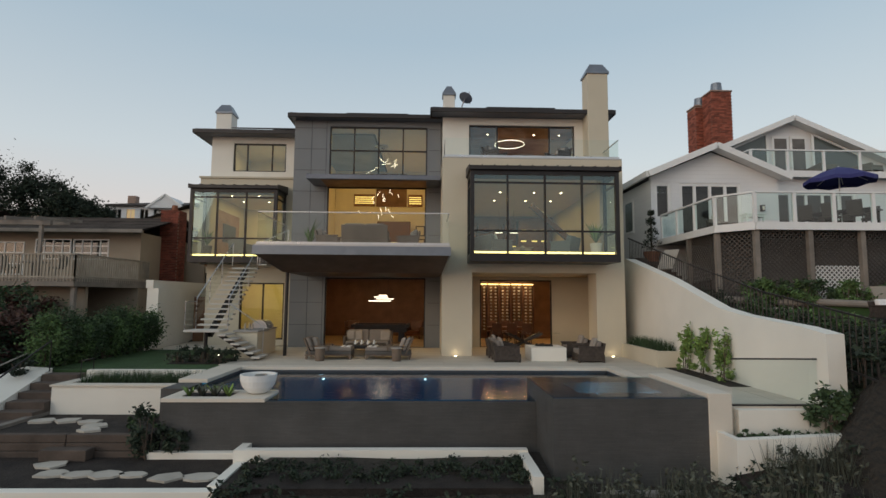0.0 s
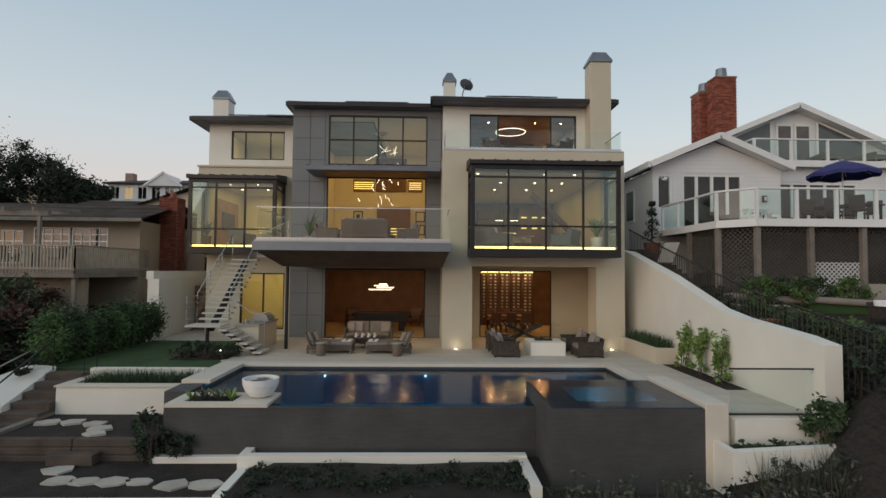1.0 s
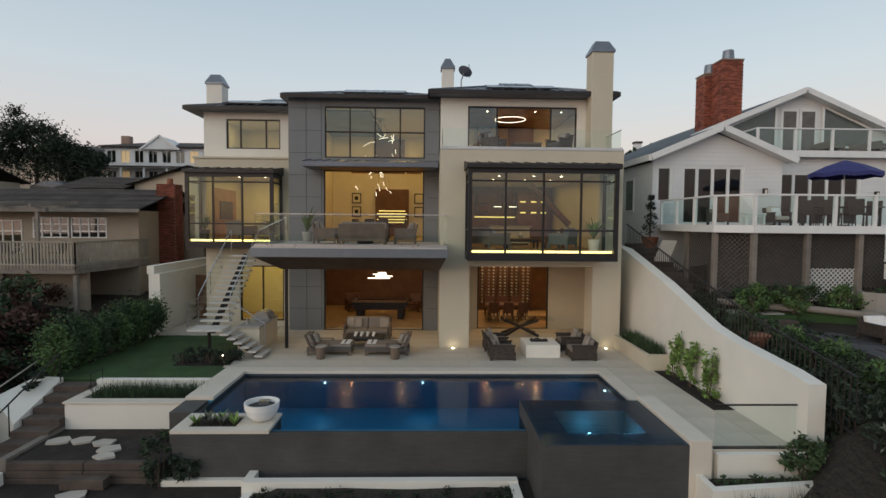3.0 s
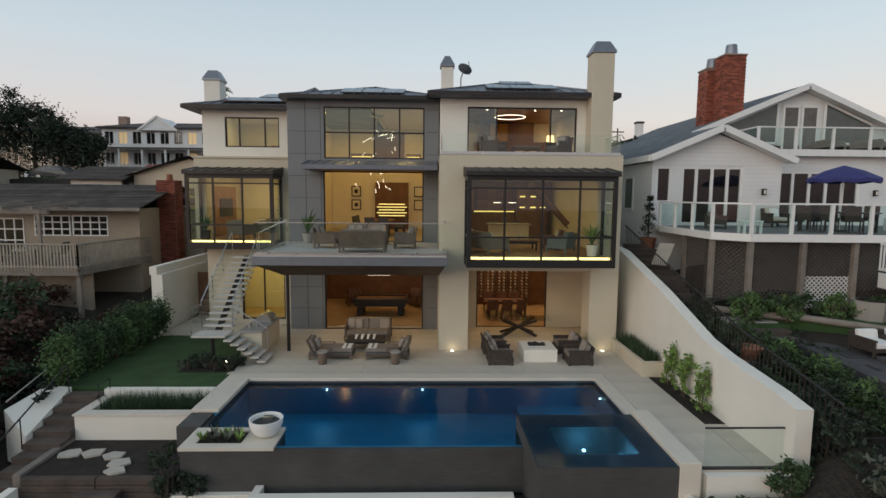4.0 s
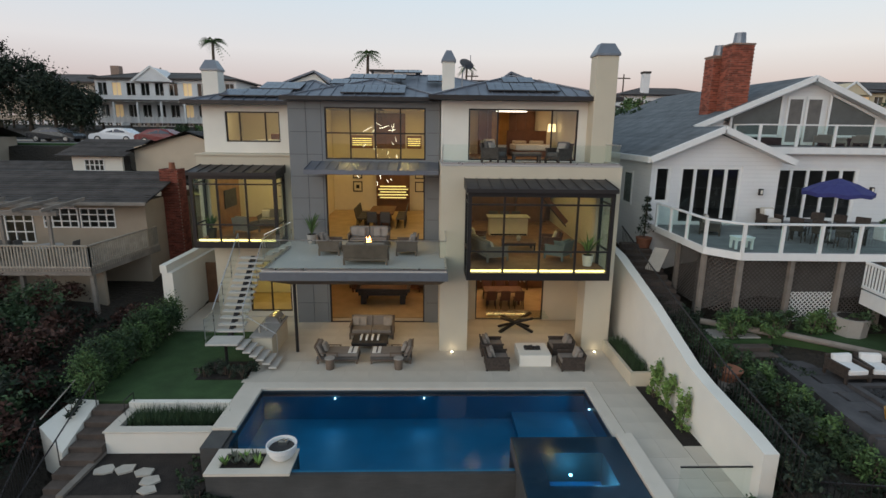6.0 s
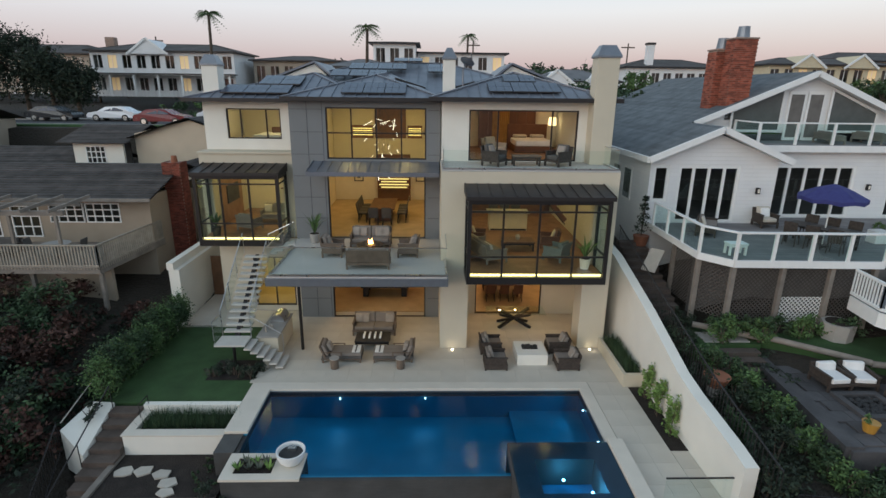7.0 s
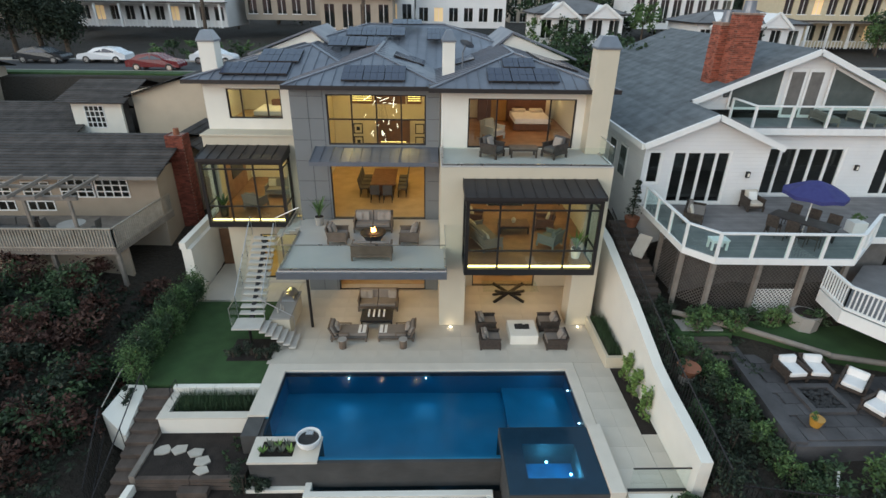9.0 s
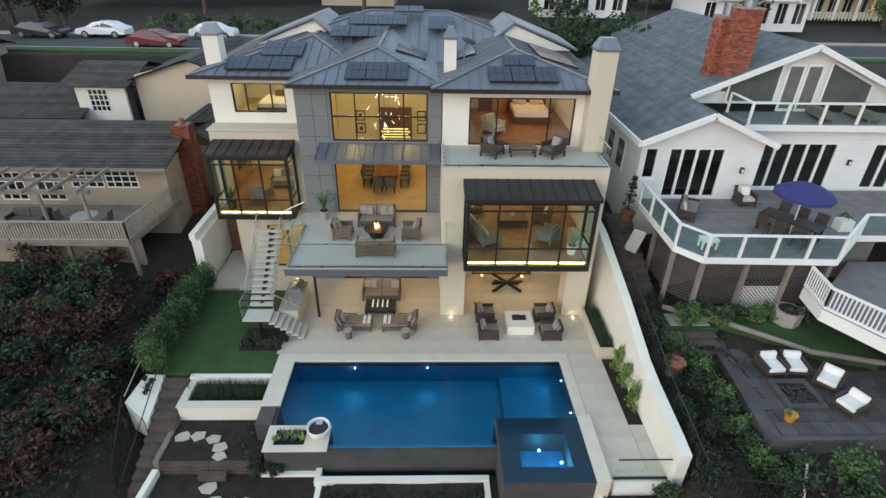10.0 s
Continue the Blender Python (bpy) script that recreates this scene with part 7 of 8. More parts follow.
box("floor", deck_board, bal, (15.3, 29.5, 24.0, 26.25, 8.05, 8.22))
box("edge", white_paint, bal, (15.25, 29.5, 23.92, 23.995, 7.9, 8.2))


def post_rail(pts, z, h, parent, step=1.35, glass=None, white=None, w=0.1):
    white = white or white_paint
    for s_, (a, b) in enumerate(zip(pts, pts[1:])):
        a, b = Vector((*a, z)), Vector((*b, z))
        L = (b - a).length
        n = max(1, round(L / step))
        for i in range(1 if s_ else 0, n + 1):
            p = a + (b - a) * i / n
            box("post", white, parent, (p.x - w / 2, p.x + w / 2, p.y - w / 2, p.y + w / 2, z, z + h))
        bm = bmesh.new()
        bar(bm, a + Vector((0, 0, h + 0.03)), b + Vector((0, 0, h + 0.03)), 0.13, 0.06)
        part("top_rail", bm, white, parent)
        for i in range(n):
            p, q = a + (b - a) * (i + 0.04) / n, a + (b - a) * (i + 0.96) / n
            bm = bmesh.new()
            solid(bm, [p + Vector((0, 0, 0.08)), q + Vector((0, 0, 0.08)), q + Vector((0, 0, h - 0.02)), p + Vector((0, 0, h - 0.02))], [(0, 1, 2, 3)])
            part("rail_glass", bm, glass or glass_green, parent, turn=False)


post_rail([(15.4, 26.1), (15.4, 24.05), (29.4, 24.05)], 8.22, 0.95, bal, 1.75)
ndk = thing("neighbour_deck", "raised grey board deck with white rim over lattice", "deck", (15, 20.5, ND))
outline = [(10.4, 23.1), (10.4, 18.4), (11.22, 17.42), (16.57, 17.3), (18.8, 19.3), (27, 19.3), (27, 24.3), (16.1, 24.3), (16.1, 23.1)]
bm = bmesh.new()
prism(bm, outline, ND - 0.2, ND - 0.03)
part("frame", bm, wood_grey, ndk)
for k in range(52):
    y0, y1 = 17.45 + k * 0.145, 17.45 + k * 0.145 + 0.138
    ym = (y0 + y1) / 2
    xl = 10.43 if ym > 18.4 else 11.22 - (ym - 17.42) / 0.98 * 0.8 + 0.03
    xl = xl if ym < 23.1 else 16.02
    xr = 26.9 if ym > 19.3 else 16.57 + (ym - 17.3) / 2.0 * 2.2
    if y1 < 24.34:
        box("board", deck_board, ndk, (xl, xr, y0, y1, ND - 0.029, ND))
for a, b in zip(outline[:6], outline[1:6]):
    bm = bmesh.new()
    bar(bm, (*a, ND - 0.10), (*b, ND - 0.10), 0.08, 0.26)
    part("rim_board", bm, white_paint, ndk)
drl = thing("deck_railing", "white-posted deck railing with green tinted glass", "railing", (15, 18, ND))
post_rail([(10.4, 22.6), (10.4, 18.4), (11.22, 17.42), (16.57, 17.3), (18.8, 19.3), (27, 19.3)], ND, 1.02, drl)
for x, y in ((10.5, 20.5), (10.5, 18.5), (11.3, 17.55), (13.1, 17.5), (14.9, 17.5), (16.5, 17.5)):
    box("support_post", wood_grey, ndk, (x - 0.08, x + 0.08, y - 0.08, y + 0.08, 1.0, ND - 0.2))


def lattice(a, b, z0, z1, parent, material, step=0.16):
    a, b = Vector(a), Vector(b)
    L, H = (b - a).length, z1 - z0
    d = (b - a) / L
    bm = bmesh.new()
    for s in (1, -1):
        k = -H
        while k < L:
            p0, p1 = (k, 0.0), (k + H, H)
            lo, hi = max(0, p0[0]), min(L, p1[0])
            if hi - lo > 0.05:
                za, zb = lo - k, hi - k
                if s < 0:
                    za, zb = H - za, H - zb
                bar(bm, Vector((*(a + d * lo).xy, z0 + za)), Vector((*(a + d * hi).xy, z0 + zb)), 0.012, 0.03)
            k += step
    part("lattice", bm, material, parent)


for a, b, m in (((10.55, 20.5), (10.6, 18.6), wood_dark), ((10.6, 18.5), (11.3, 17.6), wood_dark), ((11.4, 17.56), (13.0, 17.56), wood_dark), ((13.2, 17.56), (14.8, 17.56), white_paint), ((15.0, 17.56), (16.4, 17.56), wood_dark)):
    lattice((*a, 0), (*b, 0), 2.4 if m is wood_dark else 2.2, ND - 0.25 if m is wood_dark else 3.3, ndk, m)
lattice((13.2, 17.58, 0), (14.8, 17.58, 0), 3.3, ND - 0.25, ndk, wood_dark)
# dark sheet behind the lattice, put in for the shade below the deck
box("under_wall", shade_dark, ndk, (10.9, 20, 19.6, 19.7, 0.5, ND - 0.25))

# deck furniture
um = thing("patio_umbrella", "open navy blue canvas umbrella over the deck table", "umbrella", (15.8, 19.4, ND))
rod("pole", white_paint, um, (15.8, 19.4, ND), (15.8, 19.4, 7.22), 0.025, seg=8)
rod("base", metal_dark, um, (15.8, 19.4, ND), (15.8, 19.4, ND + 0.08), 0.25, seg=16)
bm = bmesh.new()
top = bm.verts.new((15.8, 19.4, 7.2))
ring = [bm.verts.new((15.8 + 1.15 * math.cos(i * math.tau / 16), 19.4 + 1.15 * math.sin(i * math.tau / 16), 6.72 - (0.06 if i % 2 else 0))) for i in range(16)]
mid = [bm.verts.new((15.8 + 0.6 * math.cos(i * math.tau / 16), 19.4 + 0.6 * math.sin(i * math.tau / 16), 7.0 - (0.03 if i % 2 else 0))) for i in range(16)]
val = [bm.verts.new(v.co + Vector((0, 0, -0.14))) for v in ring]
for i in range(16):
    j = (i + 1) % 16
    bm.faces.new((top, mid[i], mid[j]))
    bm.faces.new((mid[i], ring[i], ring[j], mid[j]))
    bm.faces.new((ring[i], val[i], val[j], ring[j]))
part("canopy", bm, navy, um, turn=False)
for i in range(8):
    a = i * math.tau / 8
    rod("rib", white_paint, um, (15.8, 19.4, 7.12), (15.8 + 1.12 * math.cos(a), 19.4 + 1.12 * math.sin(a), 6.70), 0.012, seg=5)
tb = thing("deck_table", "dark rectangular dining table on the neighbour's deck", "table")
box("tabletop", metal_dark, tb, (-0.5, 0.5, -1.2, 1.2, 0.70, 0.75), 0.01)
for x in (-0.42, 0.42):
    for y in (-1.08, 1.08):
        box("leg", metal_dark, tb, (x - 0.04, x + 0.04, y - 0.04, y + 0.04, 0, 0.70))
tb.matrix_basis = pose(15.75, 19.45, ND, 0, 0, 36)
for i in range(3):
    for sx, turn in ((-0.82, 90), (0.82, -90)):
        side_chair("deck_chair", "dark woven chair at the deck table", pose(15.75, 19.45, ND, 0, 0, 36) @ pose(sx, -0.75 + 0.75 * i, 0, 0, 0, turn), wicker, wicker, "deck table chairs")
seat("deck_lounger", "pale daybed with light cushions on the deck", "lounger", pose(12.2, 21.4, ND, 0, 0, 60), 1.7, 0.8, 2, wicker, cushion_grey, cushion_pale, 0.6, 0.5, 1)
seat("deck_armchair", "wicker armchair with a patterned cushion by the doors", "armchair", pose(15.45, 22.55, ND), 0.8, 0.8, 1, wicker, cushion_pale, cushion_white, 0.8, 0.6, 1)
for x, y in ((11.7, 18.3),):
    low_table("side_table", "small white side table by the glass railing", pose(x, y, ND), 0.7, 0.45, 0.45, white_paint, white_paint, "side table")
pl = thing("deck_planter", "white box planter with a small plant on the deck", "planter", (18.5, 19.95, ND))
box("box", white_paint, pl, (18.2, 18.8, 19.7, 20.2, ND, ND + 0.5), 0.01)
bm = bmesh.new()
leaves(bm, (18.5, 19.95, ND + 0.65), (0.28, 0.22, 0.2), 160, 0.06)
part("foliage", bm, leaf_mid, pl, turn=False)
seat("balcony_lounger", "grey lounger on the upper balcony", "lounger", pose(19.5, 25.1, 8.22, 0, 0, 80), 1.6, 0.7, 1, cushion_grey, cushion_grey, cushion_pale, 0.5, 0.4, 0)
seat("balcony_lounger", "grey lounger on the upper balcony", "lounger", pose(21.6, 25.1, 8.22, 0, 0, 100), 1.6, 0.7, 1, cushion_grey, cushion_grey, cushion_pale, 0.5, 0.4, 0)

# topiary, path and terraces on the slope
tp = thing("topiary", "spiral topiary in a terracotta pot beside the path", "topiary", (10.0, 22.8, 3.9))
rod("pot", terracotta, tp, (10.0, 22.8, 3.7), (10.0, 22.8, 4.2), 0.25, 0.36, 18)
rod("trunk", bark, tp, (10.0, 22.8, 4.2), (10.0, 22.8, 5.9), 0.03, seg=6)
bm = bmesh.new()
for z, r in ((4.6, 0.38), (5.1, 0.31), (5.55, 0.24), (5.9, 0.15)):
    leaves(bm, (10.0, 22.8, z), (r, r, r * 0.75), 260, 0.05, 20, 0.3)
part("foliage", bm, leaf_shade, tp, turn=False)
sl = thing("leaning_board", "pale board leaning beside the side path", "board", (9.7, 20.6, 3.4))
bm = bmesh.new()
bar(bm, (9.45, 20.4, 3.3), (10.0, 20.9, 4.1), 0.6, 0.05)
part("board", bm, pale_stone, sl)
ns = thing("side_steps", "weathered timber garden steps up the side path", "steps", (9.5, 19.0, 2.5))
for i in range(14):
    y, z = 17.2 + i * 0.42, 1.7 + i * 0.17
    box("step", sleeper, ns, (9.0, 10.2, y, y + 0.44, z - 0.25, z), 0.01)

ter = thing("stone_terrace", "dark stone terrace with a sunken fire pit", "terrace", (15, 14, 1.5))
bm = bmesh.new()
prism(bm, [(11.5, 11.3), (21, 11.3), (21, 14.0), (15, 14.95), (12.0, 16.4)], -1.0, 1.44)
part("base", bm, stone_dark, ter)
for i in range(14):
    for j in range(9):
        x0, y0 = 11.95 + i * 0.62 + (0.3 if j % 2 else 0), 11.5 + j * 0.53
        if x0 + 0.6 < 20.9 and y0 + 0.51 < (16.3 - (x0 - 11.5) * 0.45 if x0 < 14.6 else 14.4) and not (12.9 < x0 + 0.3 < 14.2 and 12.6 < y0 + 0.25 < 13.9):
            bm = bmesh.new()
            bx(bm, x0, x0 + 0.6, y0, y0 + 0.51, 1.43, 1.50 + RNG.uniform(-0.004, 0.004))
            part("paver", bm, stone_dark, ter)
bm = bmesh.new()
bar(bm, (11.62, 11.4, 1.35), (12.0, 16.3, 1.35), 0.5, 0.36)
part("edge_wall", bm, stone_dark, ter)
bm = bmesh.new()
bx(bm, 12.8, 14.25, 12.55, 12.75, 1.44, 1.62, 0.01)
bx(bm, 12.8, 14.25, 13.75, 13.95, 1.44, 1.62, 0.01)
bx(bm, 12.8, 13.0, 12.75, 13.75, 1.44, 1.62, 0.01)
bx(bm, 14.05, 14.25, 12.75, 13.75, 1.44, 1.62, 0.01)
part("fire_pit_rim", bm, stone_dark, ter)
bm = bmesh.new()
for i in range(70):
    bmesh.ops.create_icosphere(bm, subdivisions=1, radius=RNG.uniform(0.07, 0.12), matrix=Matrix.Translation((RNG.uniform(13.05, 14.0), RNG.uniform(12.8, 13.7), 1.5)))
part("lava_rock", bm, black_stone, ter)["kind"] = "stuff"
for x, y, a in ((13.2, 14.5, 4), (14.08, 14.52, -6), (14.95, 13.75, -48), (14.95, 12.55, -66)):
    seat("terrace_lounge_chair", "dark wicker lounge chair with white cushions on the stone terrace", "armchair", pose(x, y, 1.5, 0, 0, a), 0.84, 0.88, 1, wicker, cushion_white, cushion_white, 0.62, 0.52, 0, "terrace lounge chairs")
yp = thing("flower_pot", "yellow glazed flower pot on the terrace edge", "flower pot", (12.55, 12.1, 1.5))
rod("pot", mat("yellow_glaze", (0.45, 0.24, 0.04), 0.4, var=0.1), yp, (12.55, 12.1, 1.5), (12.55, 12.1, 1.8), 0.15, 0.22, 16)
bm = bmesh.new()
leaves(bm, (12.55, 12.1, 1.88), (0.2, 0.2, 0.12), 80, 0.05)
part("foliage", bm, leaf_mid, yp, turn=False)
pv = tagged(new("path_pavers"), "square pale pavers set in the side lawn", "pavers", kind="structure")
box("turf", turf, pv, (9.8, 12.2, 16.6, 18.0, 1.2, 1.86))
for x in (10.25, 11.15):
    box("paver", concrete, pv, (x, x + 0.75, 16.75, 17.55, 1.85, 1.90), 0.01)
for i in range(4):
    box("timber_step", sleeper, pv, (10.0, 12.0, 16.2 - i * 0.35, 16.55 - i * 0.35, 1.0 - i * 0.15, 1.75 - i * 0.16), 0.012)
lg = thing("log_edge", "round weathered log edging across the slope", "log", (12, 17.2, 2.0))
for a, b in (((10.2, 17.7, 2.15), (12.3, 16.75, 2.05)), ((12.32, 16.75, 2.1), (15.0, 15.1, 1.95)), ((15.0, 15.12, 1.9), (17.5, 14.45, 1.9))):
    rod("log", wood_grey, lg, a, b, 0.11, seg=10)
bm = bmesh.new()
prism(bm, [(12.3, 16.85), (15.0, 15.2), (17.5, 14.55), (17.5, 17.2), (11.4, 17.3)], 0.8, 1.97)
part("turf", bm, turf, pv)
wp_ = thing("stone_urn", "pale octagonal stone planter urn under the deck", "planter", (15.1, 17.0, 2.3))
rod("urn", concrete, wp_, (15.1, 16.9, 1.97), (15.1, 16.9, 2.6), 0.5, 0.55, 8)
rod("soil", soil, wp_, (15.1, 16.9, 2.601), (15.1, 16.9, 2.62), 0.42, 0.42, 16)
# lower side deck with white pickets
ld = thing("lower_deck", "lower grey deck with a white picket railing", "deck", (19, 17, 3.5))
bm = bmesh.new()
prism(bm, [(15.6, 17.2), (15.4, 15.68), (18.0, 11.4), (24, 11.4), (24, 19.2), (18.8, 19.2), (16.6, 17.2)], 3.3, 3.5)
part("floor", bm, deck_board, ld)
for a, b in (((15.55, 17.2), (15.34, 15.68)), ((15.34, 15.68), (18.0, 11.35)), ((18.0, 11.35), (24, 11.35))):
    a, b = Vector((*a, 3.5)), Vector((*b, 3.5))
    for h in (0.12, 0.98):
        bm = bmesh.new()
        bar(bm, a + Vector((0, 0, h)), b + Vector((0, 0, h)), 0.09, 0.09)
        part("rail", bm, white_paint, ld)
    bm = bmesh.new()
    bar(bm, a + Vector((0, 0, -0.25)), b + Vector((0, 0, -0.25)), 0.05, 0.5)
    part("rim_board", bm, white_paint, ld)
    n = int((b - a).length / 0.14)
    for i in range(n + 1):
        p = a + (b - a) * i / n
        box("picket", white_paint, ld, (p.x - 0.02, p.x + 0.02, p.y - 0.02, p.y + 0.02, 3.6, 4.46))
# shrubs of the slope
for i in range(15):
    y = 16.0 - i * 0.42
    x = 10.35 + i * 0.08 + RNG.uniform(-0.15, 0.15)
    shrub((x, y, max(terrain(x, y), 0.3) + 0.45), (0.42, 0.42, 0.48), 700, 0.06, leaf_dark if i % 3 else leaf_mid, "leafy green shrub in the row below the terrace", group="shrub row below the terrace")
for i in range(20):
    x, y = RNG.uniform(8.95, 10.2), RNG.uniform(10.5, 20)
    shrub((x, y, terrain(x, y) + 0.55), (0.5, 0.55, 0.6), 520, 0.065, leaf_shade if i % 3 else leaf_dark, "dark shaded shrub behind the retaining wall", group="shrubs behind the wall")
for i in range(16):
    x, y = RNG.uniform(10.8, 16.6), RNG.uniform(16.6, 17.2)
    shrub((x, y, 2.4), (0.5, 0.35, 0.4), 300, 0.075, leaf_dark if i % 2 else leaf_mid, "clipped green shrub below the deck", group="shrubs below the deck")
for i in range(14):
    x, y = RNG.uniform(12.0, 19), RNG.uniform(8.6, 10.9)
    shrub((x, y, terrain(x, y) + 0.5), (0.7, 0.7, 0.6), 520, 0.09, (leaf_mid, leaf_dark, leaf_shade)[i % 3], "dense green shrub below the stone terrace", group="shrubs below the terrace")
for i in range(24):
    x, y = RNG.uniform(8.9, 18), RNG.uniform(5.5, 9.2)
    shrub((x, y, terrain(x, y) + 0.3), (0.6, 0.6, 0.4), 260, 0.09, (leaf_shade, leaf_grey)[i % 2], "dark low shrub on the near slope", group="shrubs on the near slope")
tpp = thing("flower_pot", "terracotta bowl planter on a pale foot behind the wall", "flower pot", (9.75, 14.9, 1.2))
rod("foot", concrete, tpp, (9.75, 14.9, 0.9), (9.75, 14.9, 1.25), 0.24, 0.28, 16)
rod("pot", terracotta, tpp, (9.75, 14.9, 1.25), (9.75, 14.9, 1.62), 0.26, 0.42, 18)
bm = bmesh.new()
leaves(bm, (9.75, 14.9, 1.72), (0.34, 0.34, 0.18), 200, 0.06)
part("foliage", bm, leaf_dark, tpp, turn=False)
fe = thing("iron_fence", "black iron picket fence along the top of the retaining wall", "fence", (8.9, 15, 2))
for (ya, za), (yb, zb) in zip([(10.2, 0.4), (13.6, 1.0), (17.5, 2.0), (22.5, 3.4)], [(13.6, 1.0), (17.5, 2.0), (22.5, 3.4)]):
    a, b = Vector((8.85, ya, za)), Vector((8.85, yb, zb))
    for h in (0.2, 1.35):
        bm = bmesh.new()
        bar(bm, a + Vector((0, 0, h)), b + Vector((0, 0, h)), 0.03, 0.04)
        part("rail", bm, metal_dark, fe)
    n = int((b - a).length / 0.16)
    for i in range(n):
        p = a + (b - a) * i / n
        rod("picket", metal_dark, fe, p, p + Vector((0, 0, 1.4)), 0.012, seg=5)
fe = thing("iron_fence", "tall black iron picket fence across the lower slope", "fence", (9.0, 10.4, -0.4))
a, b = Vector((8.95, 10.35, -0.45)), Vector((12.6, 9.5, -0.15))
for h in (0.2, 1.45):
    bm = bmesh.new()
    bar(bm, a + Vector((0, 0, h)), b + Vector((0, 0, h)), 0.03, 0.04)
    part("rail", bm, metal_dark, fe)
for i in range(27):
    p = a + (b - a) * i / 26
    rod("picket", metal_dark, fe, p - Vector((0, 0, 0.2)), p + Vector((0, 0, 1.55)), 0.013, seg=5)
wpole = thing("white_pole", "thin white pole standing in the lower garden", "pole", (12.2, 10.2, 0))
bm = bmesh.new()
bar(bm, (11.75, 9.3, 0.1), (12.35, 10.6, 1.2), 0.06, 0.06)
part("pole", bm, white_paint, wpole)

# ---- left-hand neighbour ----
tan_stucco = mat("tan_stucco", (0.36, 0.30, 0.23), 0.9, var=0.08, scale=0.8, fine=40, bump=0.2)
shake = mat("brown_shake_roof", (0.060, 0.053, 0.049), 0.9, var=0.25, scale=1.2, fine=14, bump=0.6)
ln = thing("brown_house", "low tan stucco house with a brown shake roof and timber deck", "house", (-20, 28, 2))
bm = bmesh.new()
holed(bm, -32, -13.7, -0.5, 5.4, 26.0, 26.2, [(-22.6, -21.2, 3.1, 4.7), (-20.6, -19.2, 3.1, 4.7), (-18.7, -15.2, 3.85, 4.85)])
part("wall", bm, tan_stucco, ln)
box("wall", tan_stucco, ln, (-13.9, -13.7, 26.2, 33, -0.5, 5.2))
for x0, x1, z0, z1 in ((-22.6, -21.2, 3.1, 4.7), (-20.6, -19.2, 3.1, 4.7), (-18.7, -17.0, 3.85, 4.85), (-16.9, -15.2, 3.85, 4.85)):
    n = int((x1 - x0) / 0.38)
    window(x0, x1, z0, z1, 25.97, [x0 + (x1 - x0) * i / n for i in range(1, n)], [z0 + (z1 - z0) * i / 3 for i in (1, 2)], 0.055, 0.08, white_paint, glass_n, ln)
box("inner_room", shade_dark, ln, (-31.5, -14, 28.0, 28.1, 0, 4.9))
lamp("neighbour_room_light", (-21.5, 27.0, 4.8), 7, WARMER, 0.2)


def gable_roof(name, x0, x1, y0, y1, z0, z1, material, parent, axis="x", step=0.28):
    """A ridged roof; courses of shakes lie on both slopes."""
    bm = bmesh.new()
    if axis == "x":
        ym = (y0 + y1) / 2
        q = [[(x0, y0, z0), (x1, y0, z0), (x1, ym, z1), (x0, ym, z1)], [(x1, y1, z0), (x0, y1, z0), (x0, ym, z1), (x1, ym, z1)]]
    else:
        xm = (x0 + x1) / 2
        q = [[(x0, y1, z0), (x0, y0, z0), (xm, y0, z1), (xm, y1, z1)], [(x1, y0, z0), (x1, y1, z0), (xm, y1, z1), (xm, y0, z1)]]
    for f in q:
        a, b, c, d = (Vector(p) for p in f)
        n = max(2, int((d - a).length / step))
        for i in range(n):
            u0, u1 = i / n, (i + 1) / n
            lift = Vector((0, 0, 0.035))
            p = [a + (d - a) * u0 + lift, b + (c - b) * u0 + lift, b + (c - b) * u1, a + (d - a) * u1]
            dn = Vector((0, 0, -0.06))
            solid(bm, [*p, p[0] + dn, p[1] + dn], [(0, 1, 2, 3), (4, 5, 1, 0)])
    base = bmesh.new()
    for f in q:
        solid(base, [Vector(v) - Vector((0, 0, 0.05)) for v in f], [(0, 1, 2, 3)])
    bmesh.ops.remove_doubles(base, verts=base.verts, dist=0.001)
    r = part(name, base, shake, parent, turn=False)
    part("shake_course", bm, material, r, turn=False)["kind"] = "stuff"
    return r


shake_c = island(mat("shake_courses", (0.066, 0.058, 0.053), 0.9, var=0.3, scale=1.4, fine=14, bump=0.7), 0.3)
gable_roof("roof", -33, -13.2, 25.2, 33.5, 5.24, 6.4, shake_c, ln)
box("eave_board", wood_grey, ln, (-33, -13.2, 25.12, 25.2, 5.10, 5.26))
gable_roof("roof", -16.0, -11.9, 29.3, 34, 5.0, 6.3, shake_c, ln, "y")
bm = bmesh.new()
holed(bm, -15.7, -12.1, -0.5, 5.0, 29.5, 29.7)
part("wall", bm, tan_stucco, ln)
# deck with pale balusters
ldk = thing("timber_deck", "weathered timber deck with a close baluster railing", "deck", (-20, 24.5, 2.3))
box("frame", wood_grey, ldk, (-33, -14.85, 23.42, 26.0, 2.0, 2.28))
box("floor", wood_grey, ldk, (-33, -14.8, 23.38, 26.0, 2.281, 2.33))
bm = bmesh.new()
solid(bm, [(-14.85, 23.4, 2.0), (-14.3, 28.2, 2.0), (-14.85, 28.5, 2.0), (-14.85, 23.4, 2.33), (-14.3, 28.2, 2.33), (-14.85, 28.5, 2.33)], [(2, 1, 0), (3, 4, 5), (0, 1, 4, 3), (1, 2, 5, 4), (2, 0, 3, 5)])
part("wing", bm, wood_grey, ldk)
pale_wood = mat("pale_weathered_wood", (0.36, 0.32, 0.26), 0.85, var=0.15, scale=3, fine=20, bump=0.2)
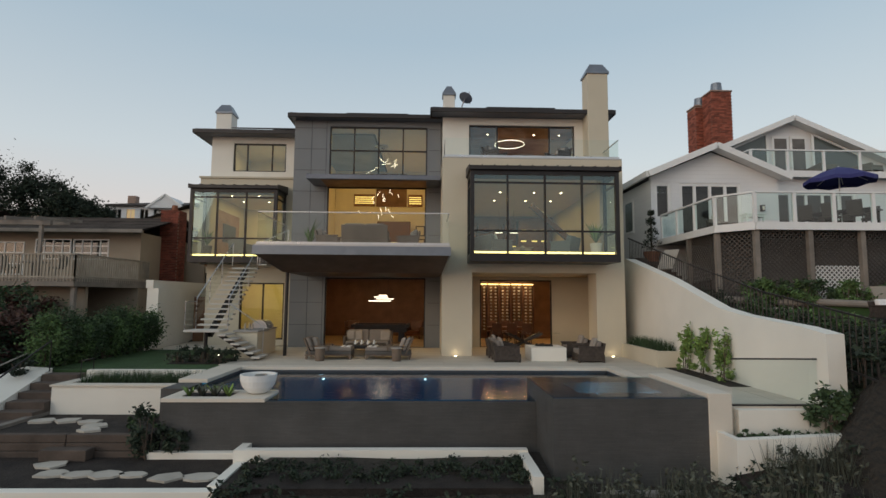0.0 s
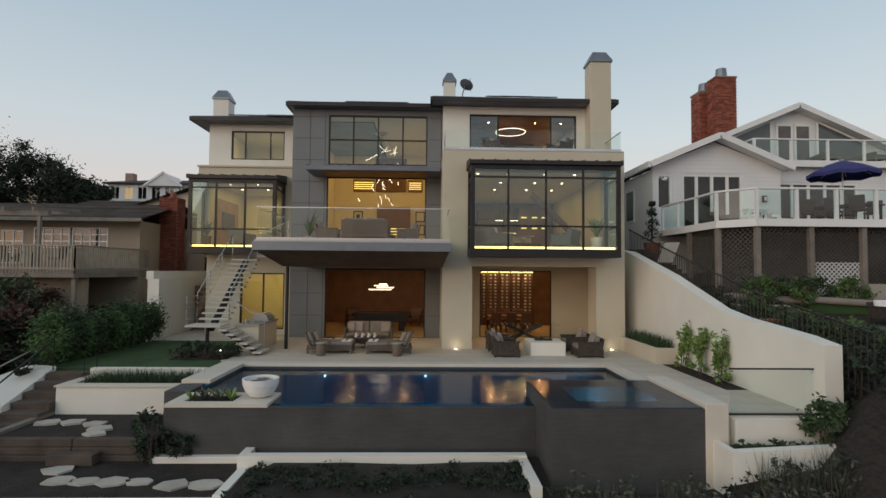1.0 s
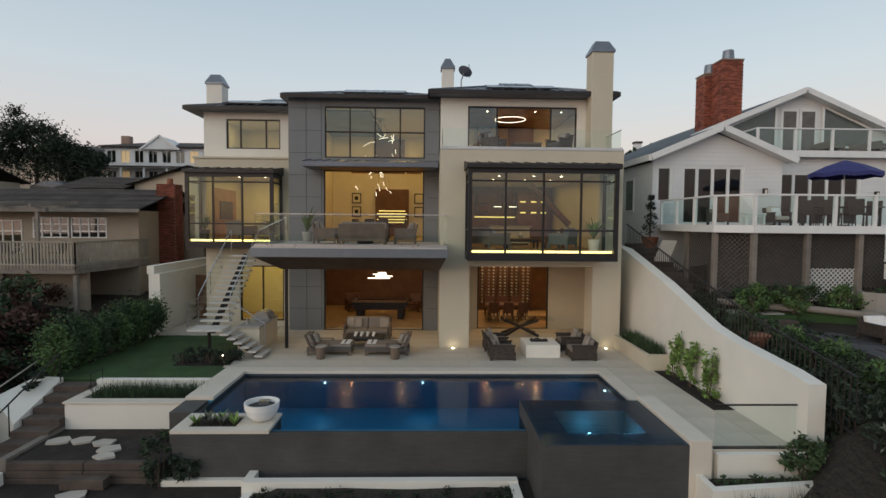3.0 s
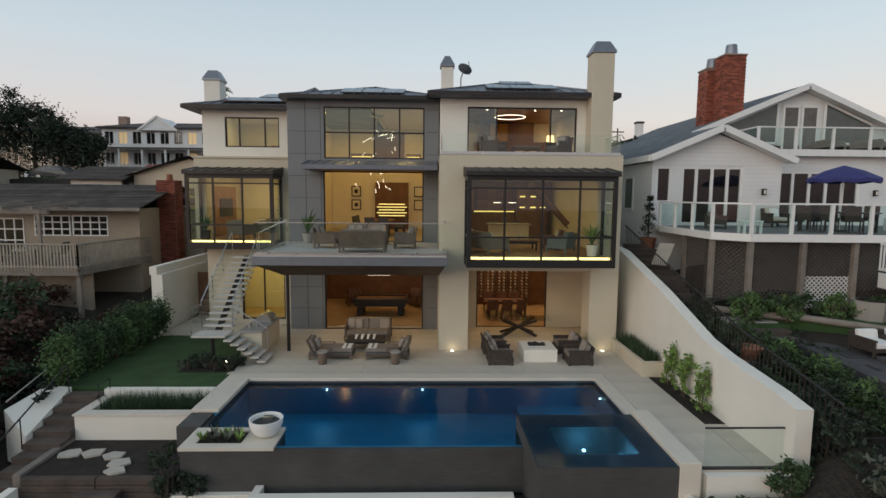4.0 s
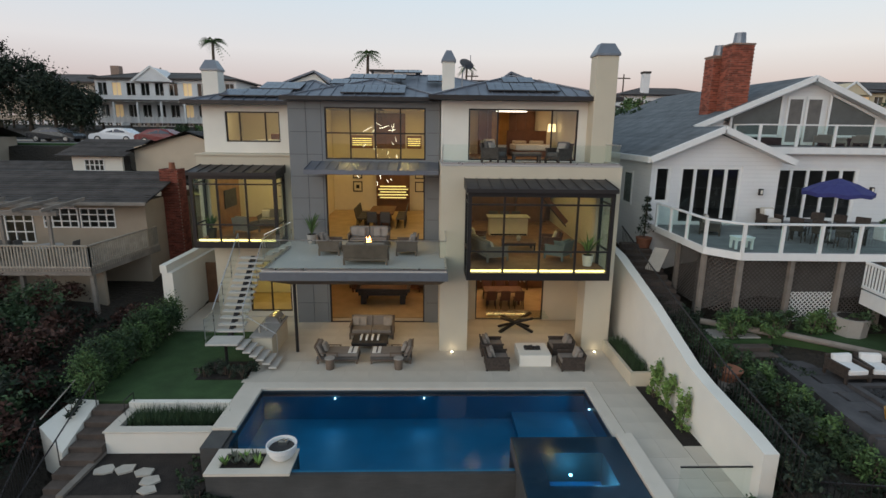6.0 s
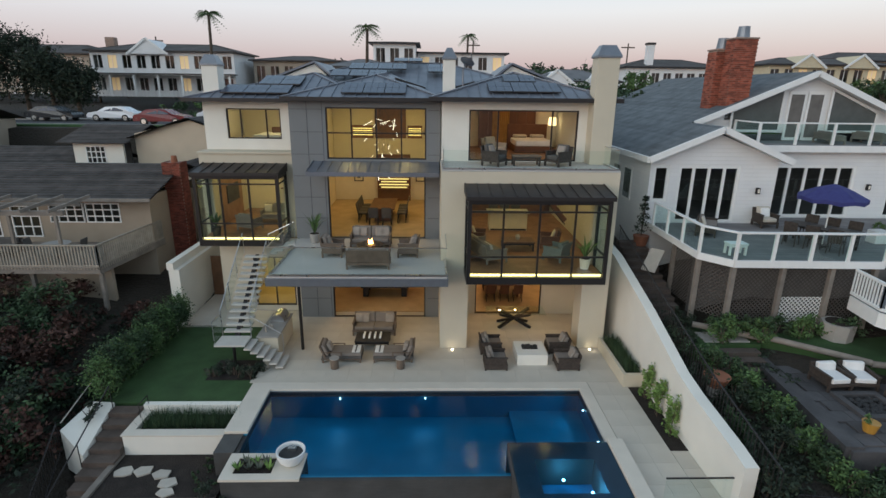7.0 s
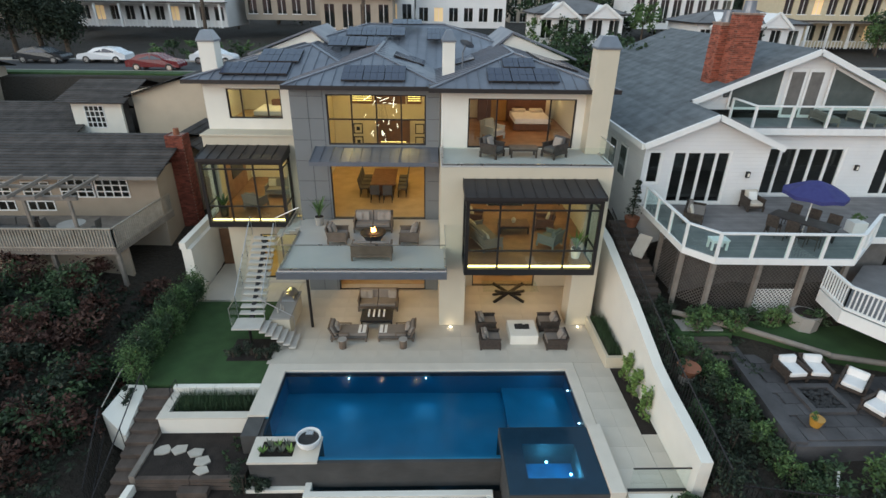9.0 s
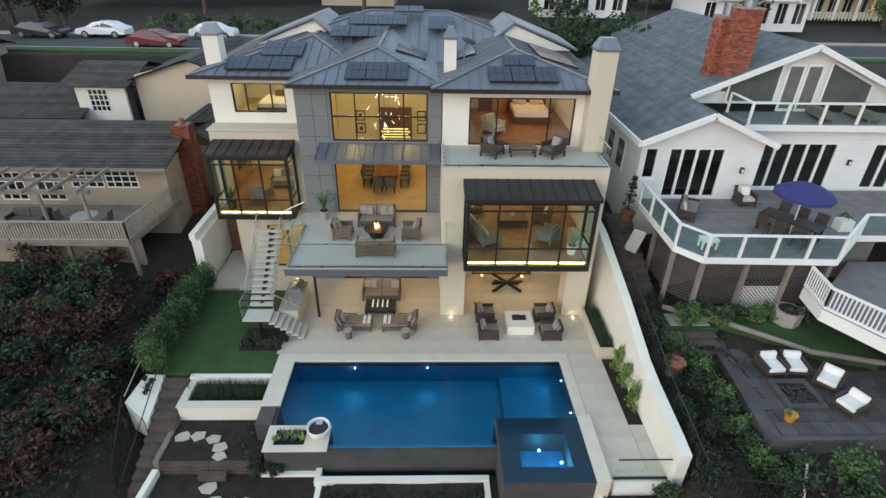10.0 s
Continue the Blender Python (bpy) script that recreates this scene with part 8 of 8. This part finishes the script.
lrl = thing("timber_railing", "pale timber railing with close upright balusters", "railing", (-20, 23.4, 2.3))
for a, b in (((-30, 23.42), (-14.85, 23.42)), ((-14.85, 23.42), (-14.35, 28.1))):
    a, b = Vector((*a, 2.33)), Vector((*b, 2.33))
    for h, w in ((0.02, 0.06), (0.95, 0.1)):
        bm = bmesh.new()
        bar(bm, a + Vector((0, 0, h + 0.03)), b + Vector((0, 0, h + 0.03)), w, 0.06)
        part("rail", bm, pale_wood, lrl)
    n = int((b - a).length / 0.135)
    for i in range(n + 1):
        p = a + (b - a) * i / n
        box("baluster", pale_wood, lrl, (p.x - 0.03, p.x + 0.03, p.y - 0.02, p.y + 0.02, 2.2, 3.28))
for x in (-30, -26, -22, -18, -15):
    box("support_post", wood_grey, ldk, (x - 0.08, x + 0.08, 23.6, 23.76, -0.6, 2.0))
box("under_wall", tan_stucco, ldk, (-33, -15.0, 24.4, 24.6, -0.6, 2.0))
pg = thing("pergola", "weathered timber pergola over the deck", "pergola", (-18, 24.5, 2.3))
for x in (-21.9, -18.6, -16.6):
    box("post", wood_grey, pg, (x - 0.06, x + 0.06, 23.75, 23.87, 2.33, 4.55))
box("beam", wood_grey, pg, (-23, -16.2, 23.72, 23.9, 4.55, 4.75))
box("beam", wood_grey, pg, (-23, -16.2, 24.9, 25.02, 4.72, 4.86))
for i in range(6):
    x = -22.6 + i * 1.2
    bm = bmesh.new()
    bar(bm, (x, 23.4, 4.8), (x + 0.25, 25.9, 5.0), 0.09, 0.14)
    part("rafter", bm, wood_grey, pg)
tb = thing("round_table", "round grey patio table on the timber deck", "table", (-17.4, 24.6, 2.33))
rod("tabletop", concrete, tb, (-17.4, 24.6, 3.02), (-17.4, 24.6, 3.06), 0.6, 0.6, 24)
rod("pedestal", metal_dark, tb, (-17.4, 24.6, 2.33), (-17.4, 24.6, 3.02), 0.06, seg=10)
for x, a in ((-18.4, 90), (-16.4, -90)):
    side_chair("patio_chair", "grey patio chair at the round table", pose(x + 0.7, 23.25, 2.83, 0, 0, a), metal_dark, cushion_dark, "round table chairs")
seat("deck_sofa", "dark outdoor sofa on the timber deck", "sofa", pose(-19.7, 23.65, 2.83), 1.9, 0.8, 2, wicker, cushion_dark, cushion_grey, 0.75, 0.6, 0)
for ob in (ldk, lrl, pg, tb):
    ob.location += Vector((0.7, -1.35, 0.5))
box("floor", wood_grey, ldk, (-32.3, -14.2, 24.66, 26.0, 2.79, 2.83))
# brick chimney beside it
lc = thing("brick_chimney", "red brick chimney with a clay pot beside the tan house", "chimney", (-13.4, 27.6, 2))
bmf = bmesh.new()
for r in range(84):
    z, off = -0.5 + r * 0.088, (r % 2) * 0.13
    for i in range(5):
        a, b = max(-13.9, -13.9 + i * 0.26 - off), min(-12.95, -13.9 + (i + 1) * 0.26 - off)
        if b - a > 0.05:
            bx(bmf, a + 0.006, b - 0.006, 27.2, 27.3, z, z + 0.076)
    for i in range(5):
        a, b = max(27.31, 27.2 + i * 0.26 - off), min(28.1, 27.2 + (i + 1) * 0.26 - off)
        if b - a > 0.05:
            bx(bmf, -13.05, -12.95, a + 0.006, b - 0.006, z, z + 0.076)
            bx(bmf, -13.9, -13.8, a + 0.006, b - 0.006, z, z + 0.076)
part("brick", bmf, island(mat("dark_red_bricks", (0.20, 0.055, 0.035), 0.9, var=0.2, scale=3, fine=20, bump=0.4), 0.4), lc)["kind"] = "stuff"
box("core", mortar, lc, (-13.86, -12.99, 27.24, 28.08, -0.5, 6.85))
rod("chimney_pot", terracotta, lc, (-13.4, 27.65, 6.85), (-13.4, 27.65, 7.2), 0.17, 0.14, 14)
lc.location += Vector((0.1, 0.7, -0.25))
# upper roofs behind
up = thing("rear_cottage", "cream cottage with white multi-pane windows and brown roofs", "house", (-19, 36, 5))
bm = bmesh.new()
holed(bm, -21.6, -18.3, 4.4, 7.35, 33.3, 33.5, [(-20.8, -19.5, 5.55, 7.05)])
part("wall", bm, stucco_w, up)
window(-20.8, -19.5, 5.55, 7.05, 33.27, (-20.47, -20.15, -19.83), (5.93, 6.3, 6.67), 0.06, 0.08, white_paint, glass_n, up)
box("inner_room", shade_dark, up, (-21.5, -18.4, 34.4, 34.5, 4.6, 7.2))
gable_roof("roof", -22.4, -17.8, 32.8, 40, 7.3, 8.3, shake_c, up)
bm = bmesh.new()
ws = [(-17.8, 4.2), (-10.0, 4.2), (-10.0, 7.3), (-14.0, 8.75), (-17.8, 7.85)]
for y, f in ((34.0, 1), (34.2, -1)):
    bm.faces.new([bm.verts.new((x, y, z)) for x, z in ws][::f])
part("gable_wall", bm, mat("cream_stucco_cottage", (0.55, 0.47, 0.36), 0.9, var=0.06, scale=0.8, bump=0.2), up)
gable_roof("roof", -18.4, -9.6, 33.6, 44, 7.5, 8.95, shake_c, up, "y")
gable_roof("roof", -36, -21.0, 32.0, 41, 5.4, 6.7, shake_c, up)
box("wall", tan_stucco, up, (-35.5, -21.7, 32.6, 40, 2.5, 5.4))
up.location += Vector((-2.0, 2.8, -0.45))
fc = thing("hill_house", "tan stucco house with a low roof on the slope", "house", (-31, 44, 6))
box("wall", tan_stucco, fc, (-46, -34.5, 40, 46, 3.0, 7.8))
gable_roof("roof", -46.6, -34.0, 39.4, 46.6, 7.8, 8.9, shake_c, fc)

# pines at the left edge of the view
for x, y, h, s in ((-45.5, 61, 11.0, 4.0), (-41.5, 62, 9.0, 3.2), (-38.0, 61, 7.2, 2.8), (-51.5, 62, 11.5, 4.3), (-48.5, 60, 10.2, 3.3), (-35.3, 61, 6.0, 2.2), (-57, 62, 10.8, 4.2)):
    tree(x - 3.2, y, 7.2, h, s, h * 0.82, leaf_shade, "dark pine tree with a ragged crown behind the roofs", 8000, 0.17, 0.28, "pine_tree")

# ---- street, cars and far houses ----
tagged(box("road", asphalt, None, (-160, 160, 48.2, 55.4, 6.6, 7.16)), "grey asphalt street behind the houses", "road", kind="structure")
kb_ = tagged(new("kerb"), "pale concrete kerb and pavement along the street", "kerb", kind="structure")
box("kerb_stone", concrete, kb_, (-160, 160, 48.0, 48.19, 6.6, 7.28), 0.02)
box("kerb_stone", concrete, kb_, (-160, 160, 55.41, 56.5, 6.6, 7.30), 0.02)
box("verge", turf, kb_, (-160, 160, 46.5, 47.99, 6.6, 7.26), label="dark grass verge beside the kerb")


def car(x, y, z, yaw, paint, label, length=4.6, suv=False):
    t = thing("parked_car", label, "car", (0, 0, 0), "parked cars")
    L, W, H = length / 2, 0.9, 1.75 if suv else 1.42
    pr = [(-L, 0.35), (-L, 0.78), (-L * 0.92, 0.92 + (0.1 if suv else 0)), (-L * 0.78, 0.98 if not suv else 1.1), (-L * 0.5 if not suv else -L * 0.88, H - 0.06), (-L * 0.1, H), (L * 0.22, H - 0.05), (L * 0.52, 0.98), (L * 0.93, 0.82), (L, 0.62), (L, 0.35)]
    bm = bmesh.new()
    a = [bm.verts.new((px, -W + (0.16 if pz > 1.05 else 0), pz)) for px, pz in pr]
    b = [bm.verts.new((px, W - (0.16 if pz > 1.05 else 0), pz)) for px, pz in pr]
    bm.faces.new(a)
    bm.faces.new(b[::-1])
    for i in range(len(pr)):
        j = (i + 1) % len(pr)
        bm.faces.new((a[i], b[i], b[j], a[j]))
    part("body", bm, paint, t)
    for s in (-1, 1):
        for x0, x1 in ((-L * 0.55, -L * 0.1), (-L * 0.06, L * 0.32)):
            bm = bmesh.new()
            solid(bm, [(x0, s * (W - 0.02), 0.98), (x1 + 0.12, s * (W - 0.02), 0.98), (x1, s * (W - 0.135), H - 0.12), (x0 + 0.1, s * (W - 0.135), H - 0.12)], [(0, 1, 2, 3)])
            part("side_window", bm, solar_cell, t, turn=False)
        for wx in (-L * 0.6, L * 0.62):
            w = rod("wheel", black_stone, t, (wx, s * 0.93, 0.33), (wx, s * 0.72, 0.33), 0.33, seg=18)
            rod("rim", steel, w, (wx, s * 0.94, 0.33), (wx, s * 0.925, 0.33), 0.2, seg=14)
    t.matrix_basis = pose(x, y, z, 0, 0, yaw)
    return t


car_white = mat("white_car_paint", (0.75, 0.76, 0.78), 0.25, var=0.03, bump=0.0)
car_dark = mat("dark_car_paint", (0.03, 0.032, 0.036), 0.25, var=0.05, bump=0.0)
car_red = mat("dark_red_car_paint", (0.16, 0.02, 0.025), 0.25, var=0.05, bump=0.0)
car(-31.0, 54.5, 7.16, 180, car_white, "white saloon car parked along the street")
car(-20.6, 54.6, 7.16, 0, car_white, "white hatchback car parked along the street", 4.2)
car(-23.8, 49.4, 7.16, 0, car_red, "dark red car parked along the street")
car(-36.5, 53.8, 7.16, 0, car_dark, "dark car parked along the street")
car(21.3, 53.6, 7.16, 0, car_dark, "black off-road car parked along the street", 4.6, True)
car(-42.0, 49.6, 7.16, 0, car_dark, "dark car parked along the street")


def far_house(x0, x1, y, z0, z1, label, wall, roof, storeys=2, gable=None, lit=0, hip=1.8, depth=9, porch=False):
    """A street house with its own storeys, windows, eaves and roof."""
    h = thing("far_house", label, "house", ((x0 + x1) / 2, y, z0))
    bm = bmesh.new()
    sh = (z1 - z0) / storeys
    n = max(2, int((x1 - x0) / 1.75))
    holes = []
    for s in range(storeys):
        for i in range(n):
            cx = x0 + (x1 - x0) * (i + 0.5) / n
            holes.append((cx - 0.58, cx + 0.58, z0 + s * sh + 0.8, z0 + s * sh + sh * 0.84))
    holed(bm, x0, x1, z0, z1, y, y + 0.25, holes)
    part("wall", bm, wall, h)
    box("side_wall", wall, h, (x0, x0 + 0.25, y + 0.25, y + depth, z0, z1))
    box("side_wall", wall, h, (x1 - 0.25, x1, y + 0.25, y + depth, z0, z1))
    box("inner_room", shade_dark, h, (x0 + 0.3, x1 - 0.3, y + 1.6, y + 1.7, z0, z1))
    for k, (a, b, c, d) in enumerate(holes):
        w = box("window", white_paint, h, ((a + b) / 2 - 0.03, (a + b) / 2 + 0.03, y + 0.06, y + 0.12, c, d))
        box("sill", white_paint, w, (a - 0.08, b + 0.08, y - 0.06, y, c - 0.1, c))
        pane("pane", win_lit if lit and (k * 7 + 3) % 5 < lit else glass_n, w, (a, b, y + 0.1, c, d))
    hip_roof("roof", x0 - 0.5, x1 + 0.5, y - 0.5, y + depth + 0.5, z1 + 0.15, ((x0 + depth * 0.45, y + depth / 2, z1 + hip), (x1 - depth * 0.45, y + depth / 2, z1 + hip)) if x1 - x0 > depth else ((x0 * 0.5 + x1 * 0.5, y + depth * 0.45, z1 + hip), (x0 * 0.5 + x1 * 0.5, y + depth * 0.6, z1 + hip)), roof, h, 0)
    for gx, gw, gh in gable or ():
        bm = bmesh.new()
        solid(bm, [(gx - gw, y - 0.6, z1 - 0.3), (gx + gw, y - 0.6, z1 - 0.3), (gx, y - 0.6, z1 + gh), (gx - gw, y + 4, z1 - 0.3), (gx + gw, y + 4, z1 - 0.3), (gx, y + 4, z1 + gh)], [(0, 1, 2), (0, 2, 5, 3), (1, 4, 5, 2)])
        g = part("dormer_gable", bm, wall, h)
        fascia((gx - gw - 0.15, y - 0.7, z1 - 0.35), (gx, y - 0.7, z1 + gh + 0.05), g)
        fascia((gx, y - 0.7, z1 + gh + 0.05), (gx + gw + 0.15, y - 0.7, z1 - 0.35), g)
    if porch:
        zf = z0 + sh
        box("porch_floor", white_paint, h, (x0, x1, y - 2.0, y - 0.01, zf - 0.15, zf), label="white porch balcony floor")
        for i in range(7):
            px = x0 + 0.15 + (x1 - x0 - 0.3) * i / 6
            box("porch_post", white_paint, h, (px - 0.12, px + 0.12, y - 2.0, y - 1.76, z0, zf - 0.15))
        box("porch_roof", roof, h, (x0 - 0.3, x1 + 0.3, y - 2.3, y - 0.02, zf + 0.001, zf + 0.12))
        for i in range(40):
            px = x0 + (x1 - x0) * i / 39
            box("picket", white_paint, h, (px - 0.04, px + 0.04, y - 1.98, y - 1.9, z0, z0 + 0.9))
    return h


win_lit = emit("lit_window", (1.0, 0.70, 0.36), 0.16)
roof_dark = mat("dark_brown_roof", (0.07, 0.06, 0.055), 0.85, var=0.2, scale=0.7, fine=6, bump=0.3)
grey_roof = mat("grey_far_roof", (0.16, 0.16, 0.165), 0.85, var=0.2, scale=0.7, fine=6, bump=0.3)
tan_wall = mat("tan_far_wall", (0.40, 0.34, 0.27), 0.9, var=0.08, scale=0.5, bump=0.1)
far_house(-45.5, -26.3, 76, 9.2, 15.0, "large white two-storey house with porch, gable and dark roof", siding, roof_dark, 2, [(-37.5, 2.6, 1.6)], 1, 1.3, 9, True)
fch = thing("chimney_stack", "brown brick chimney on the white far house", "chimney", (-44.0, 79, 14))
box("shaft", mortar, fch, (-44.6, -43.4, 78.5, 79.5, 14.8, 17.0), 0.03)
far_house(-25, -13, 80, 10, 14.2, "tan flat-fronted house among trees across the street", tan_wall, roof_dark, 1, None, 0, 1.0, 10)
far_house(-12.5, -4, 68, 9.0, 13.0, "grey house with a low roof across the street", tan_wall, grey_roof, 1, None, 0, 1.2, 8)
far_house(-7.2, -1.6, 74, 9.5, 16.3, "white modern house front with a rounded top", siding, grey_roof, 2, None, 1, 0.5, 7)
far_house(-1.4, 10.5, 76, 9.5, 15.3, "white modern house with broad windows and flat roof", siding, grey_roof, 2, None, 1, 0.4, 8)
far_house(13, 23, 66, 8.3, 11.6, "grey-roofed low house with white gables", siding, grey_roof, 1, [(15.5, 2.2, 1.3), (20.5, 2.0, 1.1)], 0, 1.6, 8)
far_house(29, 43, 80, 9.5, 14.0, "white house with a row of tall windows and chimney", siding, roof_dark, 1, None, 0, 1.4, 9)
far_house(45, 62, 72, 8.0, 14.2, "cream two-storey house with balcony and dark roof", mat("cream_far_wall", (0.60, 0.52, 0.36), 0.9, var=0.06, bump=0.1), roof_dark, 2, [(50, 2.2, 1.3), (57, 2.2, 1.3)], 1, 1.2, 9, True)
far_house(30, 42, 62, 7.6, 11.0, "white cottage with gables across the street", siding, grey_roof, 1, [(33, 1.8, 1.2), (38.5, 1.8, 1.2)], 0, 1.4, 8)
far_house(62, 80, 84, 9.5, 15.5, "tan house on the far rise", tan_wall, roof_dark, 2, None, 0, 1.6, 9)
far_house(-68, -49, 84, 9.5, 15.0, "tan house behind the pines", tan_wall, roof_dark, 2, None, 0, 1.6, 9)
for x0, x1, y, z1 in ((-60, -40, 110, 17.0), (-34, -14, 116, 17.5), (-10, 12, 120, 17.0), (16, 38, 112, 16.0), (44, 66, 118, 17.0), (70, 95, 116, 18), (-95, -66, 118, 18)):
    far_house(x0, x1, y, 8.0, z1 - 2.4, "pale distant house on the skyline among trees", siding if int(x0) % 4 else tan_wall, roof_dark, 2, None, 0, 1.4, 9)
fch = thing("chimney_stack", "white chimney stack with a dark cap on a far house", "chimney", (32.5, 81, 14))
box("shaft", siding, fch, (32.0, 33.0, 80.5, 81.5, 13.5, 17.2), 0.03)
box("cap", roof_dark, fch, (31.9, 33.1, 80.4, 81.6, 17.2, 17.5), 0.03)


def palm(x, y, z, h, label):
    t = thing("palm_tree", label, "palm tree", (x, y, z))
    rod("trunk", bark, t, (x, y, z), (x + 0.3, y, z + h), 0.24, 0.15, 10)
    bm = bmesh.new()
    for i in range(34):
        a, e = RNG.uniform(0, 6.28), RNG.uniform(-0.5, 1.0)
        p = Vector((x + 0.3, y, z + h))
        d = Vector((math.cos(a), math.sin(a), e)).normalized()
        s = Vector((-math.sin(a), math.cos(a), 0))
        for k in range(9):
            u = (k + 1) / 9
            q = p + d * 2.0 * u + Vector((0, 0, -1.3)) * u * u
            w = 0.34 * math.sin(math.pi * min(1, u * 0.9 + 0.08))
            bm.faces.new([bm.verts.new(q - s * w + Vector((0, 0, -w * 0.7))), bm.verts.new(q + d * 0.09), bm.verts.new(q + s * w + Vector((0, 0, -w * 0.7))), bm.verts.new(q - d * 0.05)])
    part("fronds", bm, leaf_mid, t, turn=False)


palm(-7.0, 63, 8.0, 9.0, "tall palm tree with drooping fronds behind the roofs")
palm(-25.5, 66, 8.0, 10.5, "tall palm tree beside the white far house")
palm(6.5, 96, 9.5, 10.0, "slim distant palm tree on the skyline")
for i in range(10):
    x = -28 + i * 1.7
    shrub((x + RNG.uniform(-0.4, 0.4), 58.0 + RNG.uniform(-0.4, 1), 8.0), (1.1, 0.9, 0.9), 420, 0.14, leaf_dark if i % 2 else leaf_mid, "roadside green hedge across the street", "hedge_shrub", "hedges across the street")
for i in range(26):
    x, y = RNG.uniform(-80, 85), RNG.uniform(60, 72)
    if -48 < x < 12:
        continue
    tree(x, y, 7.4 + (y - 60) * 0.05, RNG.uniform(3.5, 5.5), RNG.uniform(1.4, 2.4), 3.6, (leaf_dark, leaf_mid, leaf_shade)[i % 3], "round green garden tree across the street", 900, 0.22, 0.15)
for i in range(60):
    x, y = -105 + i * 3.5 + RNG.uniform(-2, 2), RNG.uniform(88, 106)
    tree(x, y, 8.0, RNG.uniform(5.5, 8.0), RNG.uniform(2.4, 3.8), 5.4, (leaf_shade, leaf_dark)[i % 2], "dark tree in the distant row of trees", 700, 0.34, 0.2)
for i in range(9):
    x, y = RNG.uniform(9.2, 12.5), RNG.uniform(40, 46)
    tree(x + (6 if i % 2 else 0), y, 6.4, RNG.uniform(3.5, 5.0), 1.6, 3.4, leaf_dark, "bushy green tree between the houses", 1200, 0.16, 0.14)
for x in (8.0, -48.0, 36.0):
    up_ = thing("utility_pole", "wooden utility pole with a crossarm on the skyline", "utility pole", (x, 100, 9))
    rod("pole", bark, up_, (x, 100, 9), (x, 100, 19), 0.16, 0.12, 8)
    box("crossarm", bark, up_, (x - 1.2, x + 1.2, 99.9, 100.1, 18.2, 18.4))
wd = tagged(new("distant_woods"), "dark distant wooded skyline", "woods", kind="stuff")
bm = bmesh.new()
for i in range(150):
    x, y = -260 + i * 3.5 + RNG.uniform(-3, 3), RNG.uniform(150, 200)
    leaves(bm, (x, y, 12.5 + RNG.uniform(0, 2.5)), (4.2, 4, 3.6), 110, 0.8)
part("leaves", bm, leaf_shade, wd, turn=False)

# ---- paving slabs of the terrace and deck, last ----
def slabs(x0, x1, y0, y1, z, th, size, material, parent, name="paver", gap=0.002):
    nx, ny = max(1, round((x1 - x0) / size)), max(1, round((y1 - y0) / size))
    w, d = (x1 - x0) / nx, (y1 - y0) / ny
    bm = bmesh.new()
    bx(bm, -w / 2 + gap, w / 2 - gap, -d / 2 + gap, d / 2 - gap, -th, 0)
    me = bpy.data.meshes.new(name)
    bm.to_mesh(me)
    bm.free()
    me.materials.append(material)
    o = base_of(parent)
    for i in range(nx):
        for k in range(ny):
            ob = new(name, me)
            ob.parent = parent
            ob.location = Vector((x0 + w * (i + 0.5), y0 + d * (k + 0.5), z)) - o


paver_m = mat("limestone_slab", (0.58, 0.53, 0.45), 0.7, var=0.07, scale=0.9, fine=25, bump=0.1, each=0.025)
slabs(-6.3, 0.78, 17.2, 23.1, 0.0, 0.029, 0.9, paver_m, terrace)
slabs(0.78, 7.5, 17.2, 19.9, 0.0, 0.029, 0.9, paver_m, terrace)
slabs(1.92, 6.59, 19.9, 23.5, 0.0, 0.029, 0.9, paver_m, terrace)
slabs(6.27, 7.69, 10.92, 17.19, 0.0, 0.029, 0.9, paver_m, terrace)
slabs(7.7, 8.24, 10.92, 13.24, 0.0, 0.029, 0.9, paver_m, terrace)
slabs(-9.3, -6.3, 22.0, 23.9, 0.0, 0.029, 0.9, paver_m, terrace)
